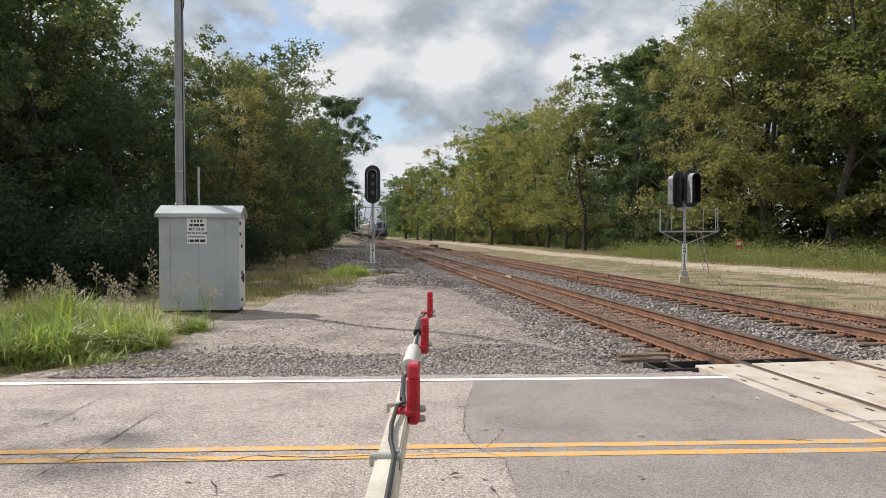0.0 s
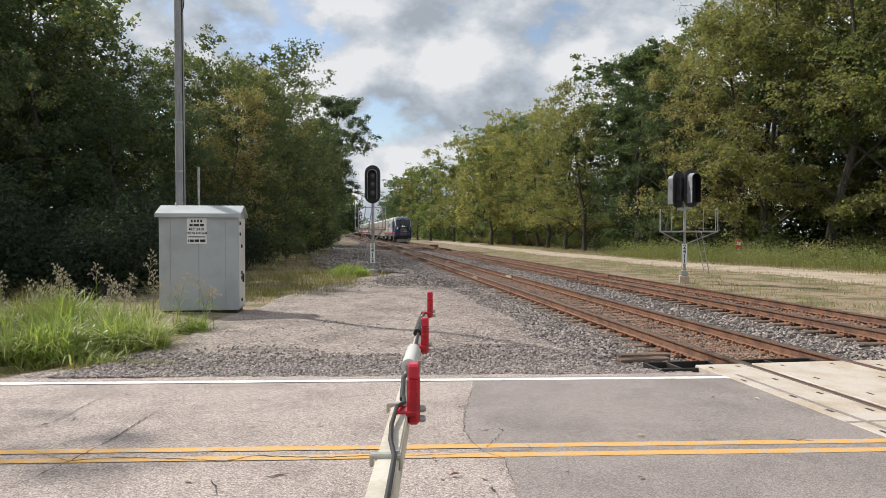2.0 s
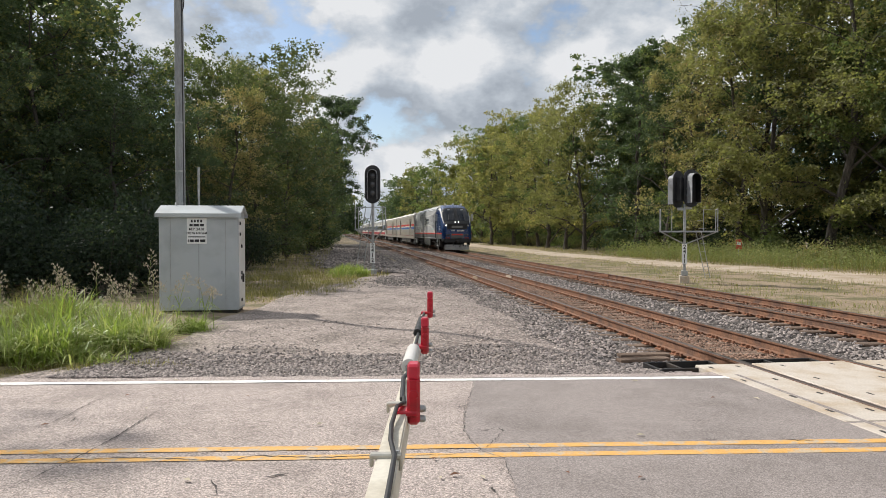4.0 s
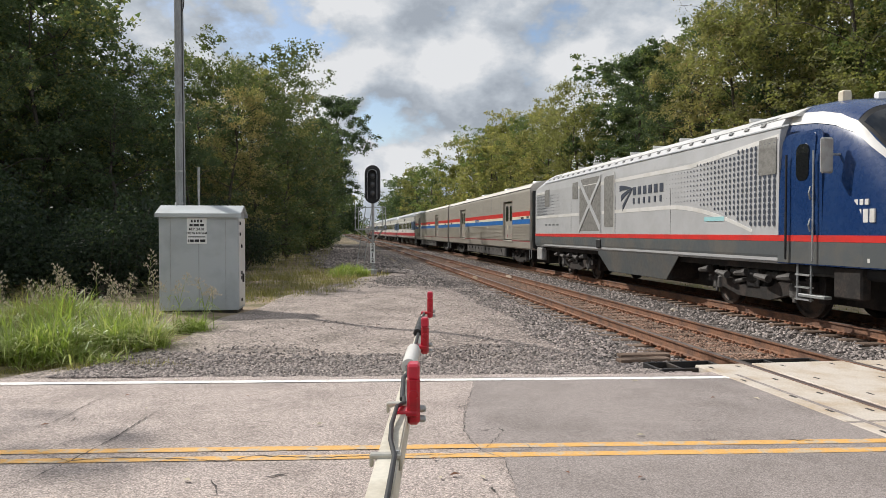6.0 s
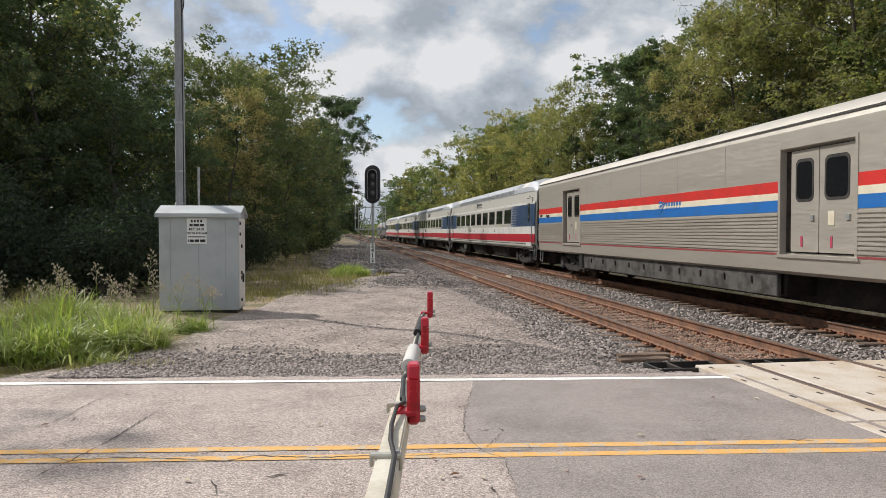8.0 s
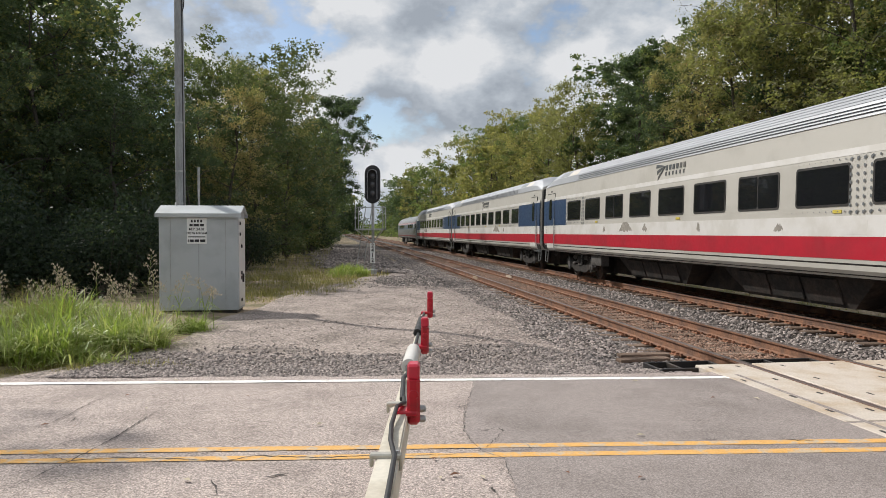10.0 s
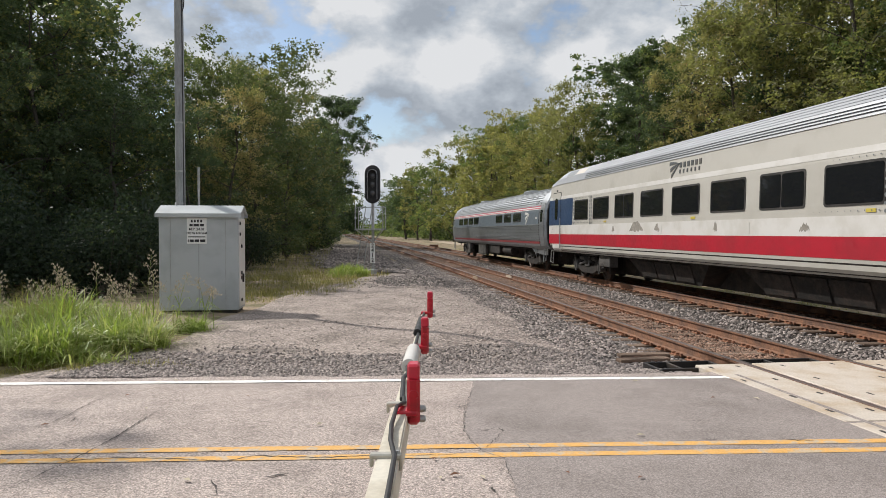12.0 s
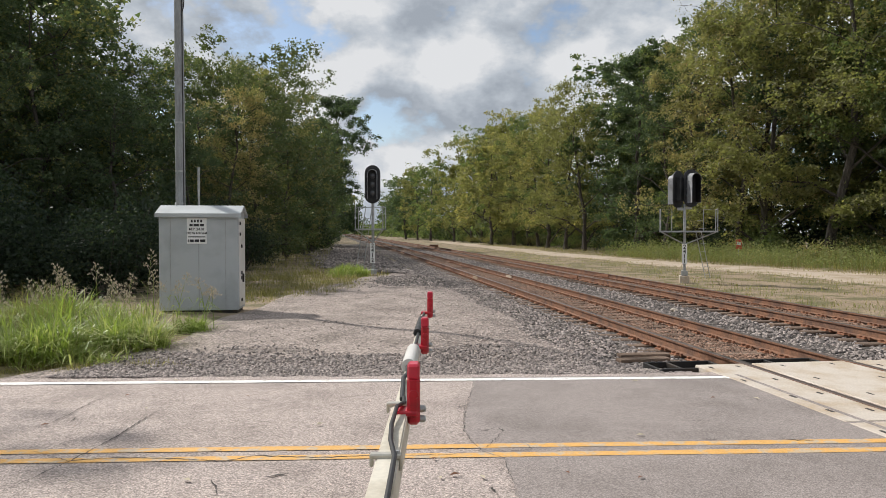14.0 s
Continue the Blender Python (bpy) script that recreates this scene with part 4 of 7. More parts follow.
# edge trees: kind, x, y, height
LEFT_FRONT = [
    ("dark_tall", -24.5, 34, 19), ("dark_bushy", -19.8, 31, 15), ("dark_tall", -19.8, 34.5, 17.5), ("dark_bushy", -14.0, 30, 9.2), ("dark_bushy", -17.5, 27, 9.5),
    ("mid_bushy", -14.6, 42, 13.6), ("brown", -11.8, 38, 10.5), ("mid_bushy", -13.8, 47, 14.6), ("mid_bushy", -11.2, 43, 12.0), ("brown", -13.0, 52, 15.6),
    ("mid_bushy", -12.6, 56, 16.0), ("dark_bushy", -11.2, 50, 10.0), ("mid_bushy", -13.8, 62, 15.5), ("brown", -12.0, 60, 12.0), ("dark_bushy", -12.4, 66, 12.5),
    # dark_bushy at x -19.0, -20.6, -21.5: unseen trees added to cast shade
    ("mid_bushy", -14.2, 74, 14), ("edge_dark", -13.9, 84, 20.5), ("edge_dark", -15.6, 90, 18.5), ("dark_bushy", -16.4, 41, 13.2), ("dark_bushy", -19.0, 13, 12), ("dark_bushy", -20.6, 20.5, 12.5), ("dark_bushy", -21.5, 24.5, 14), ("dark_bushy", -15.2, 92, 15), ("far_dark", -16.5, 100, 13), ("far_mid", -19.5, 118, 14), ("far_dark", -22, 130, 13),
    ("far_mid", -28, 160, 14), ("far_mid", -32, 180, 14), ("far_dark", -26.5, 37, 16), ("far_dark", -30, 42, 17), ("dark_bushy", -22.0, 26.5, 12.5),
    ("far_mid", -39, 250, 17), ("far_dark", -45, 268, 18), ("far_mid", -52, 280, 19), ("far_gold", -37.5, 232, 15), ("far_mid", -58, 300, 19), ("far_dark", -48, 236, 17), ("far_mid", -64, 310, 20), ("far_dark", -36, 205, 15),
    ("far_dark", -22, 37, 18), ("dark_bushy", -16.2, 37, 10.5), ("far_dark", -23, 41, 18), ("far_dark", -24.5, 30, 14), ("dark_bushy", -12.4, 34, 8.5), ("mid_bushy", -13.7, 10.2, 11), ("dark_bushy", -18.2, 33, 17.5), ("dark_tall", -17.2, 30.5, 13.5)]
RIGHT_FRONT = [
    ("gold_tall", 34, 44, 25), ("mid_tall", 30.5, 47, 24), ("deep_tall", 27.6, 37.5, 17), ("gold_tall", 27.5, 50, 25), ("brown", 31.5, 52, 23), ("gold_round", 25.6, 55, 21), ("deep_tall", 28, 58, 25),
    ("brown", 24.5, 58, 20), ("sparse", 22.6, 62, 24), ("deep_tall", 20.8, 66, 17.5), ("mid_tall", 25.3, 68, 22), ("brown", 22.5, 61, 18), ("edge_dark", 19.7, 72, 21.5), ("edge_dark", 22.0, 76, 22.5), ("gold_round", 16.6, 82, 19.5),
    ("gold_tall", 15.4, 88, 17.7), ("gold_round", 14.0, 94, 18.5), ("mid_tall", 13.2, 100, 19.3), ("gold_round", 11.4, 106, 20), ("far_gold", 10.6, 113, 20), ("far_gold", 8.6, 120, 19.5),
    ("far_mid", 7.8, 128, 20), ("far_gold", 6, 136, 18.5), ("far_gold", 4, 146, 19), ("far_gold", 1, 158, 18.5), ("far_mid", -3, 172, 18), ("far_gold", -7, 186, 18), ("far_mid", -10.5, 200, 18),
    ("far_mid", 39, 50, 24), ("far_dark", 36, 56, 25), ("far_mid", 43, 44, 24), ("far_dark", 33, 60, 24), ("far_dark", 26, 72, 23), ("far_dark", 21, 84, 22)]
plant_all()


def woods_mass(name, n, place, size, mat, label, seed):
    """Dense foliage deep inside the woods, as one mass of leaves."""
    rnd = np.random.RandomState(seed)
    P = place(rnd, n)
    P = P[np.abs(np.sin(P[:, 0] * 0.9 + P[:, 2]) + np.sin(P[:, 1] * 0.7 - P[:, 2] * 0.8)) > 0.25]
    tagged(new(name, quads_mesh(name, leaf_quads(rnd, P, size, 0.2, 0.7), M[mat])), label, "woods", kind="stuff")


def right_deep(rnd, n):
    y = 30 + 190 * rnd.uniform(0, 1, n) ** 1.2
    deep = rnd.uniform(0, 1, n)
    x = np.interp(y, [30, 45, 147, 250], [34, 29, 7.5, -15]) + 2.2 + 17 * deep
    return np.stack([x, y, ground_z(x, y) + (4.5 + 9 * deep) * rnd.uniform(0, 1, n) ** 1.2], -1)


def left_deep(rnd, n):
    y = 16 + 180 * rnd.uniform(0, 1, n) ** 1.4
    x = np.interp(y, TRK[:, 1], TRK[:, 0]) - 17.5 - rnd.uniform(0, 16, n) - 6 * (y < 26)
    return np.stack([x, y, ground_z(x, y) + np.where(y < 30, 4, 7) * rnd.uniform(0, 1, n) ** 1.3], -1)


def far_deep(rnd, n):
    y = rnd.uniform(400, 440, n)
    x = rnd.uniform(-150, 70, n)
    return np.stack([x, y, ground_z(x, y) + 15 * rnd.uniform(0, 1, n) ** 1.2 * (0.7 + 0.3 * np.sin(x * 0.11) * np.sin(x * 0.037))], -1)


woods_mass("deep_woods", 62000, right_deep, 0.52, "leaf_shade", "foliage deep in the woods beyond the path, coloured as if shaded", 51)
woods_mass("deep_woods", 42000, left_deep, 0.42, "leaf_shade", "foliage deep in the woods by the track, coloured as if shaded", 52)
def far_edge(side):
    def place(rnd, n):
        y = 100 + 230 * rnd.uniform(0, 1, n) ** 0.9
        deep = rnd.uniform(0, 1, n)
        if side > 0:
            x = np.interp(y, [45, 147, 250, 330], [29, 7.5, -15, -34]) - 1.5 + 11 * deep
        else:
            x = np.interp(y, TRK[:, 1], TRK[:, 0]) - 7.0 - 11 * deep
        lump = 0.75 + 0.25 * np.sin(x * 0.8 + y * 0.5) * np.sin(y * 0.31)
        return np.stack([x, y, ground_z(x, y) + (4 + 8 * deep) * lump * rnd.uniform(0, 1, n) ** 0.9], -1)
    return place


woods_mass("wood_edge", 16000, far_edge(1), 0.62, "leaf_mid", "green thicket along the far woods", 54)
woods_mass("wood_edge", 9000, far_edge(-1), 0.62, "leaf_edge", "dark green thicket beside the far track", 55)
woods_mass("deep_woods", 9000, far_deep, 2.2, "leaf_mid", "distant woods across the line", 53)


def grass(name, n, place, h0, h1, mat, label, width=0.012, seed=1, droop=0.5):
    """Bent tapering blades rooted on the ground, in one mesh."""
    rnd = np.random.RandomState(seed)
    x, y = place(rnd, n)
    n = len(x)
    z = ground_z(x, y)
    tuft = 0.72 + 0.4 * np.sin(x * 2.7 + seed) * np.sin(y * 2.1 + 1.3 * seed)
    h = (h0 + (h1 - h0) * rnd.uniform(0, 1, n) ** 1.3) * tuft
    a = rnd.uniform(0, 6.283, n)
    bend = h * rnd.uniform(0.15, droop + 0.15, n)
    dx, dy = np.cos(a), np.sin(a)
    wx, wy = -dy * width * 0.5, dx * width * 0.5
    rows = []
    for t, wd in ((0, 1.0), (0.45, 0.85), (0.8, 0.55), (1.0, 0.08)):
        px, py, pz = x + dx * bend * t ** 2, y + dy * bend * t ** 2, z - 0.02 + h * (t - 0.42 * t ** 2.6 * np.minimum(bend / h, 1.5))
        rows.append((np.stack([px - wx * wd, py - wy * wd, pz], -1), np.stack([px + wx * wd, py + wy * wd, pz], -1)))
    V = np.stack([c for r in rows for c in r], 1)
    f = np.array([(0, 1, 3, 2), (2, 3, 5, 4), (4, 5, 7, 6)])
    F = (f[None] + np.arange(n)[:, None, None] * 8).reshape(-1, 4)
    me = bpy.data.meshes.new(name)
    me.vertices.add(n * 8)
    me.vertices.foreach_set("co", V.reshape(-1).astype(np.float32))
    me.loops.add(len(F) * 4)
    me.loops.foreach_set("vertex_index", F.reshape(-1).astype(np.int32))
    me.polygons.add(len(F))
    me.polygons.foreach_set("loop_start", np.arange(0, len(F) * 4, 4, dtype=np.int32))
    me.update(calc_edges=True)
    me.materials.append(M[mat])
    return tagged(new(name, me), label, "grass", kind="stuff")


def clumped(cx, cy, rx, ry, tufts, spread):
    def place(rnd, n):
        ang, rad = rnd.uniform(0, 6.283, tufts), rnd.uniform(0, 1, tufts) ** 0.5
        tx, ty = cx + rx * rad * np.cos(ang), cy + ry * rad * np.sin(ang)
        k = rnd.randint(0, tufts, n)
        return tx[k] + rnd.normal(0, spread, n), ty[k] + rnd.normal(0, spread, n)
    return place


grass("tall_grass", 8000, clumped(-7.2, 11.2, 2.3, 2.1, 55, 0.15), 0.4, 1.2, "grass_green", "tall bright green roadside grass in tufts", 0.024, 1, 1.7)
grass("tall_grass", 3500, clumped(-5.3, 10.6, 0.9, 1.2, 20, 0.14), 0.3, 0.8, "grass_green", "bright green roadside grass tufts", 0.018, 2, 1.5)
grass("tall_grass", 1500, clumped(-7.0, 12.3, 2.0, 0.9, 40, 0.2), 0.7, 1.25, "grass_dry", "straw-coloured stems above the roadside grass", 0.009, 12, 1.2)
grass("tall_grass", 420, clumped(-4.75, 13.3, 0.30, 0.35, 5, 0.09), 0.3, 0.7, "grass_green", "green grass tuft by the cabinet", 0.014, 3, 1.5)
grass("dry_grass", 4500, clumped(-6.2, 9.6, 2.6, 0.55, 60, 0.12), 0.06, 0.22, "grass_dry", "short drying grass on the road verge", 0.010, 4, 0.6)
grass("dry_grass", 6500, clumped(-5.9, 24.5, 2.9, 6.5, 240, 0.25), 0.12, 0.42, "grass_dry", "drying grass between cabinet and woods", 0.014, 5, 0.6)
grass("tall_grass", 2600, clumped(-3.9, 29.8, 0.75, 0.9, 22, 0.16), 0.3, 0.75, "grass_green", "green weeds at the signal foot", 0.018, 6, 0.6)
grass("dry_grass", 3500, clumped(-9.5, 15.0, 3.5, 3.5, 120, 0.3), 0.15, 0.5, "grass_green", "rough grass before the dark woods", 0.016, 7, 0.6)


def bank(rnd, n):
    y = 28 + 80 * rnd.uniform(0, 1, n) ** 1.3
    return np.interp(y, TRK[:, 1], TRK[:, 0]) - rnd.uniform(4.2, 10.5, n) - 3.0 * (y > 35), y


grass("dry_grass", 7000, bank, 0.15, 0.55, "grass_dry", "rough drying grass on the bank", 0.022, 11, 0.9)


def right_verge(lo, hi, y0, y1):
    def place(rnd, n):
        y = y0 + (y1 - y0) * rnd.uniform(0, 1, n) ** 1.5
        c = np.interp(y, [-40, 10, 33.5, 47.7, 67.5, 121, 160], [32, 25.5, 20.6, 15.9, 11.6, 4.2, -1.5])
        edge = np.interp(y, TRK[:, 1], TRK[:, 0]) + SPACING + 3.2
        t = rnd.uniform(0, 1, n)
        x = edge - 0.6 + (c - 0.9 - edge) * t if lo == 0 else c + 1.5 + t * (hi - 1.5)
        patch = np.sin(x * 0.9 + 0.5 * y) * np.sin(y * 0.55 - x * 0.35) + 0.5 * np.sin(x * 2.3 - y) * np.sin(y * 1.9)
        keep = patch + rnd.normal(0, 0.25, n) > (-0.1 if lo == 0 else -0.6)
        return x[keep], y[keep]
    return place


grass("dry_grass", 13000, right_verge(0, 0, 16, 90), 0.06, 0.30, "grass_dry", "straw-coloured grass between track and path", 0.018, 8, 0.6)
grass("dry_grass", 10000, right_verge(1, 8, 26, 120), 0.15, 0.5, "grass_dry", "yellow-green grass between path and woods", 0.022, 9, 0.6)


grass("green_grass", 7000, right_verge(0, 0, 15, 70), 0.05, 0.26, "weed", "patches of olive green grass between track and path", 0.016, 18, 0.7)
grass("dry_grass", 2600, right_verge(0, 0, 14, 45), 0.15, 0.5, "grass_dry", "taller straw tufts by the ballast", 0.012, 19, 0.9)


def weed_bank(rnd, n):
    """Leafy weeds heaped between the path and the woods."""
    y = rnd.uniform(34, 66, n)
    t = rnd.uniform(0, 1, n)
    x = np.interp(y, [34, 47.7, 66], [25.0, 19.6, 14.8]) + 7.5 * t
    top = (0.35 + 1.65 * np.sin(np.pi * np.minimum(1, 0.1 + t)) ** 0.7) * (0.7 + 0.3 * np.sin(x * 1.7 + y) * np.sin(y * 1.1 - x * 0.6))
    return np.stack([x, y, ground_z(x, y) + top * rnd.uniform(0.1, 1, n)], -1)


def make_weeds():
    rnd = np.random.RandomState(61)
    P = weed_bank(rnd, 26000)
    tagged(new("weed_bank", tris_mesh("weed_bank", leaf_tris(rnd, P, 0.17, 0.1, 0.5), M["weed"])), "sunlit green weeds along the wood's edge", "weeds", kind="stuff")
    for mat, n, sd in (("grass_dry", 2600, 62), ("weed", 2600, 63)):
        grass("tall_weeds", n, lambda r, k: tuple(weed_bank(r, k)[:, :2].T), 0.6, 1.7, mat, "tall weed stems at the wood's edge", 0.03, sd, 0.5)


make_weeds()


def make_seed_stalks():
    """Thin stalks with open, branching seed heads that nod."""
    rr = random.Random(4)
    spots = [(-8.05, 12.4, 1.38), (-5.55, 13.0, 1.55), (-6.9, 12.6, 1.2), (-6.6, 12.3, 1.28), (-6.2, 12.5, 1.3), (-7.0, 12.9, 1.05), (-4.95, 12.9, 1.12)]
    for i in range(34):
        if i < len(spots):
            x, y, h = spots[i]
        elif i > 28:
            x, y, h = -4.75 + rr.uniform(-0.6, 0.5), 13.5 + rr.uniform(-0.4, 0.4), rr.uniform(0.7, 1.0)
        else:
            x, y, h = rr.uniform(-9.0, -5.0), rr.uniform(10.5, 13.2), rr.uniform(0.75, 1.2)
        e = thing("seed_stalk", "thin grass stalk with a feathery seed head", "grass", pose(x, y, gz(x, y)), "seeding grass")
        lx, ly = rr.uniform(-0.22, 0.22), rr.uniform(-0.2, 0.2)
        axis = [Vector((lx * t ** 2, ly * t ** 2, h * t)) for t in (0, 0.35, 0.7, 0.85, 1.0)]
        part("stem", tube(axis, [0.006, 0.0055, 0.004, 0.003, 0.002], 4), M["grass_green"], e)
        bm = bmesh.new()
        for k in range(13):
            t = 0.72 + 0.28 * k / 12
            b = Vector((lx * t ** 2, ly * t ** 2, h * t))
            a, r = k * 2.4 + rr.uniform(-0.4, 0.4), 0.15 * (1.12 - k / 12) * rr.uniform(0.6, 1.1) + 0.015
            out = Vector((math.cos(a), math.sin(a), 0))
            mid, tip = b + out * r * 0.55 + Vector((0, 0, r * 0.65)), b + out * r + Vector((0, 0, r * 0.55))
            add_tube(bm, [b, mid, tip], [0.0026, 0.0024, 0.002], 3, False)
            for j in range(5):
                q = mid.lerp(tip, j / 4) + Vector((rr.uniform(-0.01, 0.01), rr.uniform(-0.01, 0.01), rr.uniform(-0.012, 0.006)))
                add_tube(bm, [q, q + out * 0.006 + Vector((0, 0, 0.008)), q + out * 0.018 + Vector((0, 0, 0.036))], [0.001, 0.0058, 0.001], 3, False)
        part("seed_head", bm, M["seed_head"], e)
        for k in range(2):
            t0, a = rr.uniform(0.25, 0.6), rr.uniform(0, 6.28)
            b, o = Vector((lx * t0 ** 2, ly * t0 ** 2, h * t0)), Vector((math.cos(a), math.sin(a), 0))
            w = Vector((-o.y, o.x, 0)) * 0.011
            bl = bmesh.new()
            line = [b, b + o * 0.12 + Vector((0, 0, 0.16)), b + o * 0.27 + Vector((0, 0, 0.17)), b + o * 0.40 + Vector((0, 0, 0.02))]
            vs = [(bl.verts.new(q - w * f), bl.verts.new(q + w * f)) for q, f in zip(line, (0.5, 1, 0.8, 0.08))]
            for (p0, p1), (p2, p3) in zip(vs, vs[1:]):
                bl.faces.new((p0, p1, p3, p2))
            part("leaf_blade", bl, M["grass_green"], e)


make_seed_stalks()

# ================= things beside the track =================


def make_cabinet():
    cx, cy = -5.69, 16.55
    z0 = gz(cx, cy)
    e = thing("equipment_cabinet", "light grey steel railway equipment cabinet with gabled roof", "cabinet", pose(cx, cy, -0.13, 0, 0, 7))
    w, d, h = 0.885, 0.45, 2.27
    part("body", box(-w, w, -d, d, 0.06, h, 0.008), M["cabinet"], e)
    part("plinth", box(-w + 0.04, w - 0.04, -d + 0.04, d - 0.04, -0.1, 0.06), M["dark_steel"], e)
    for x in (-0.63, 0.0, 0.60):
        part("seam_strip", box(x - 0.006, x + 0.006, -d - 0.006, -d, 0.07, h - 0.02), M["galv"] if x else M["hood_grey"], e)
    for x in (-0.70, 0.60):
        part("bolt", box(x - 0.012, x + 0.012, -d - 0.012, -d, h - 0.09, h - 0.066, 0.004), M["galv"], e)
    # roof: two slopes with a folded lip, ridge along the front
    bm = bmesh.new()
    ow, od = w + 0.07, d + 0.07
    prof = [(-od, h - 0.06), (-od, h + 0.03), (0, h + 0.23), (od, h + 0.03), (od, h - 0.06), (od - 0.02, h - 0.06), (od - 0.02, h + 0.01), (0, h + 0.205), (-od + 0.02, h + 0.01), (-od + 0.02, h - 0.06)]
    ends = [[bm.verts.new((x, y, z)) for y, z in prof] for x in (-ow, ow)]
    n = len(prof)
    for k in range(n):
        bm.faces.new((ends[0][k], ends[0][(k + 1) % n], ends[1][(k + 1) % n], ends[1][k]))
    for q in ends:
        for a, b, c, d_ in ((0, 1, 8, 9), (1, 2, 7, 8), (2, 3, 6, 7), (3, 4, 5, 6)):
            bm.faces.new((q[a], q[b], q[c], q[d_]))
    part("roof", bm, M["cabinet"], e, "pale grey sheet roof with folded edges")
    for x in (-w + 0.003, w - 0.003):
        bm = bmesh.new()
        vs = [[bm.verts.new((x + q, y, z)) for y, z in ((-d, h - 0.01), (d, h - 0.01), (d, h + 0.02), (0, h + 0.2), (-d, h + 0.02))] for q in (-0.003, 0.003)]
        for k in range(5):
            bm.faces.new((vs[0][k], vs[0][(k + 1) % 5], vs[1][(k + 1) % 5], vs[1][k]))
        bm.faces.new(vs[0]), bm.faces.new(vs[1])
        part("gable", bm, M["cabinet"], e)
    dr = part("door", box(w, w + 0.02, -d + 0.05, d - 0.04, 0.12, h - 0.08, 0.006), M["t_white"], e, "pale end door with latches")
    for z in (2.08, 1.83, 1.55, 0.92, 0.80, 0.28):
        part("hinge", box(w + 0.02, w + 0.045, -d + 0.07 + 0.2 * (z < 1.6), -d + 0.14 + 0.2 * (z < 1.6), z - 0.05, z + 0.03, 0.006), M["black"], dr)
    part("latch_handle", box(w + 0.02, w + 0.06, -0.02, 0.04, 0.68, 0.88, 0.008), M["black"], dr)
    sg = part("sign_plate", box(-0.26, 0.18, -d - 0.014, -d - 0.007, 1.60, 2.19, 0.002), M["sign_white"], e, "white notice plate with black lettering")

    def bar(x0, x1, z, hh):
        part("lettering_bar", box(x0, x1, -d - 0.017, -d - 0.0135, z - hh / 2, z + hh / 2), M["ink"], sg)
    q = pose(0, -d - 0.0155, 0, 90, 0, 0)
    for x0, x1 in ((-0.19, -0.15), (-0.12, -0.08), (-0.05, -0.01), (0.02, 0.06)):
        bar(x0 + 0.02, x1 + 0.02, 2.125, 0.06)
    for x0, x1 in ((-0.2, -0.13), (-0.11, 0.01), (0.03, 0.12)):
        bar(x0, x1, 2.03, 0.055)
    letters("lettering", "M.P. 24.01", 0.082, pose(-0.04, -d - 0.016, 1.935, 90, 0, 0), M["ink"], sg)
    letters("lettering", "DOT# 442716M", 0.066, pose(-0.04, -d - 0.016, 1.845, 90, 0, 0), M["ink"], sg)
    bar(-0.23, 0.15, 1.76, 0.022)
    for x0, x1 in ((-0.24, -0.22), (-0.2, -0.11), (-0.09, 0.01), (0.03, 0.15)):
        bar(x0, x1, 1.67, 0.06)
    part("antenna", tube([(-0.62, 0.0, h + 0.22), (-0.62, 0, h + 0.30)], 0.018, 6), M["sign_white"], e)
    return e


make_cabinet()


def make_pole():
    x, y = -6.55, 17.45
    e = thing("utility_pole", "tall grey weathered pole behind the cabinet", "pole", pose(x, y, gz(x, y)))
    part("shaft", tube([(0, 0, -0.3), (0.0, 0, 4), (-0.02, 0, 12.5)], [0.122, 0.115, 0.098], 16), M["pole"], e, smooth=True)
    part("cable_conduit", tube([(0.11, -0.06, 0), (0.1, -0.06, 4), (0.085, -0.06, 9.5)], 0.012, 6), M["cable"], e)
    part("cable_loop", tube([(0.085, -0.06, 8.9), (0.17, -0.08, 7.9), (0.14, -0.07, 7.45), (0.09, -0.06, 7.3)], 0.012, 6), M["cable"], e)
    for z in (2.6, 3.4, 4.6, 7.7):
        part("bracket_band", lathe([(0.118, z - 0.02), (0.122, z - 0.02), (0.122, z + 0.02), (0.118, z + 0.02)], 16, "z"), M["galv"], e)
    part("crossarm", box(-1.1, 1.1, -0.18, -0.09, 11.3, 11.42, 0.01), M["tie"], e)
    for q in (-1.0, -0.4, 0.4, 1.0):
        part("insulator", lathe([(0.02, 11.42), (0.045, 11.46), (0.03, 11.50), (0.045, 11.54), (0.02, 11.58)], 10, "z"), M["hood_grey"], e).location = (q, -0.135, 0)
    p2 = thing("vent_pipe", "thin pale post standing behind the cabinet", "post", pose(-6.12, 17.5, gz(-6.12, 17.5)))
    part("pipe", tube([(0, 0, -0.1), (0.01, 0, 3.4)], 0.026, 10), M["galv"], p2, smooth=True)
    part("sleeve", tube([(0.008, 0, 2.75), (0.01, 0, 3.5)], 0.032, 10), M["galv"], p2)


make_pole()


def rounded(w, h, n=10):
    """Outline of an upright plate with round ends, centred."""
    r = w / 2
    pts = [(r * math.cos(math.pi * k / n), h / 2 - r + r * math.sin(math.pi * k / n)) for k in range(n + 1)]
    return pts + [(-x, -z) for x, z in pts]


def prism(pts, y0, y1):
    bm = bmesh.new()
    a = [bm.verts.new((x, y0, z)) for x, z in pts]
    b = [bm.verts.new((x, y1, z)) for x, z in pts]
    n = len(pts)
    for k in range(n):
        bm.faces.new((a[k], a[(k + 1) % n], b[(k + 1) % n], b[k]))
    bm.faces.new(a[::-1])
    bm.faces.new(b)
    return bm


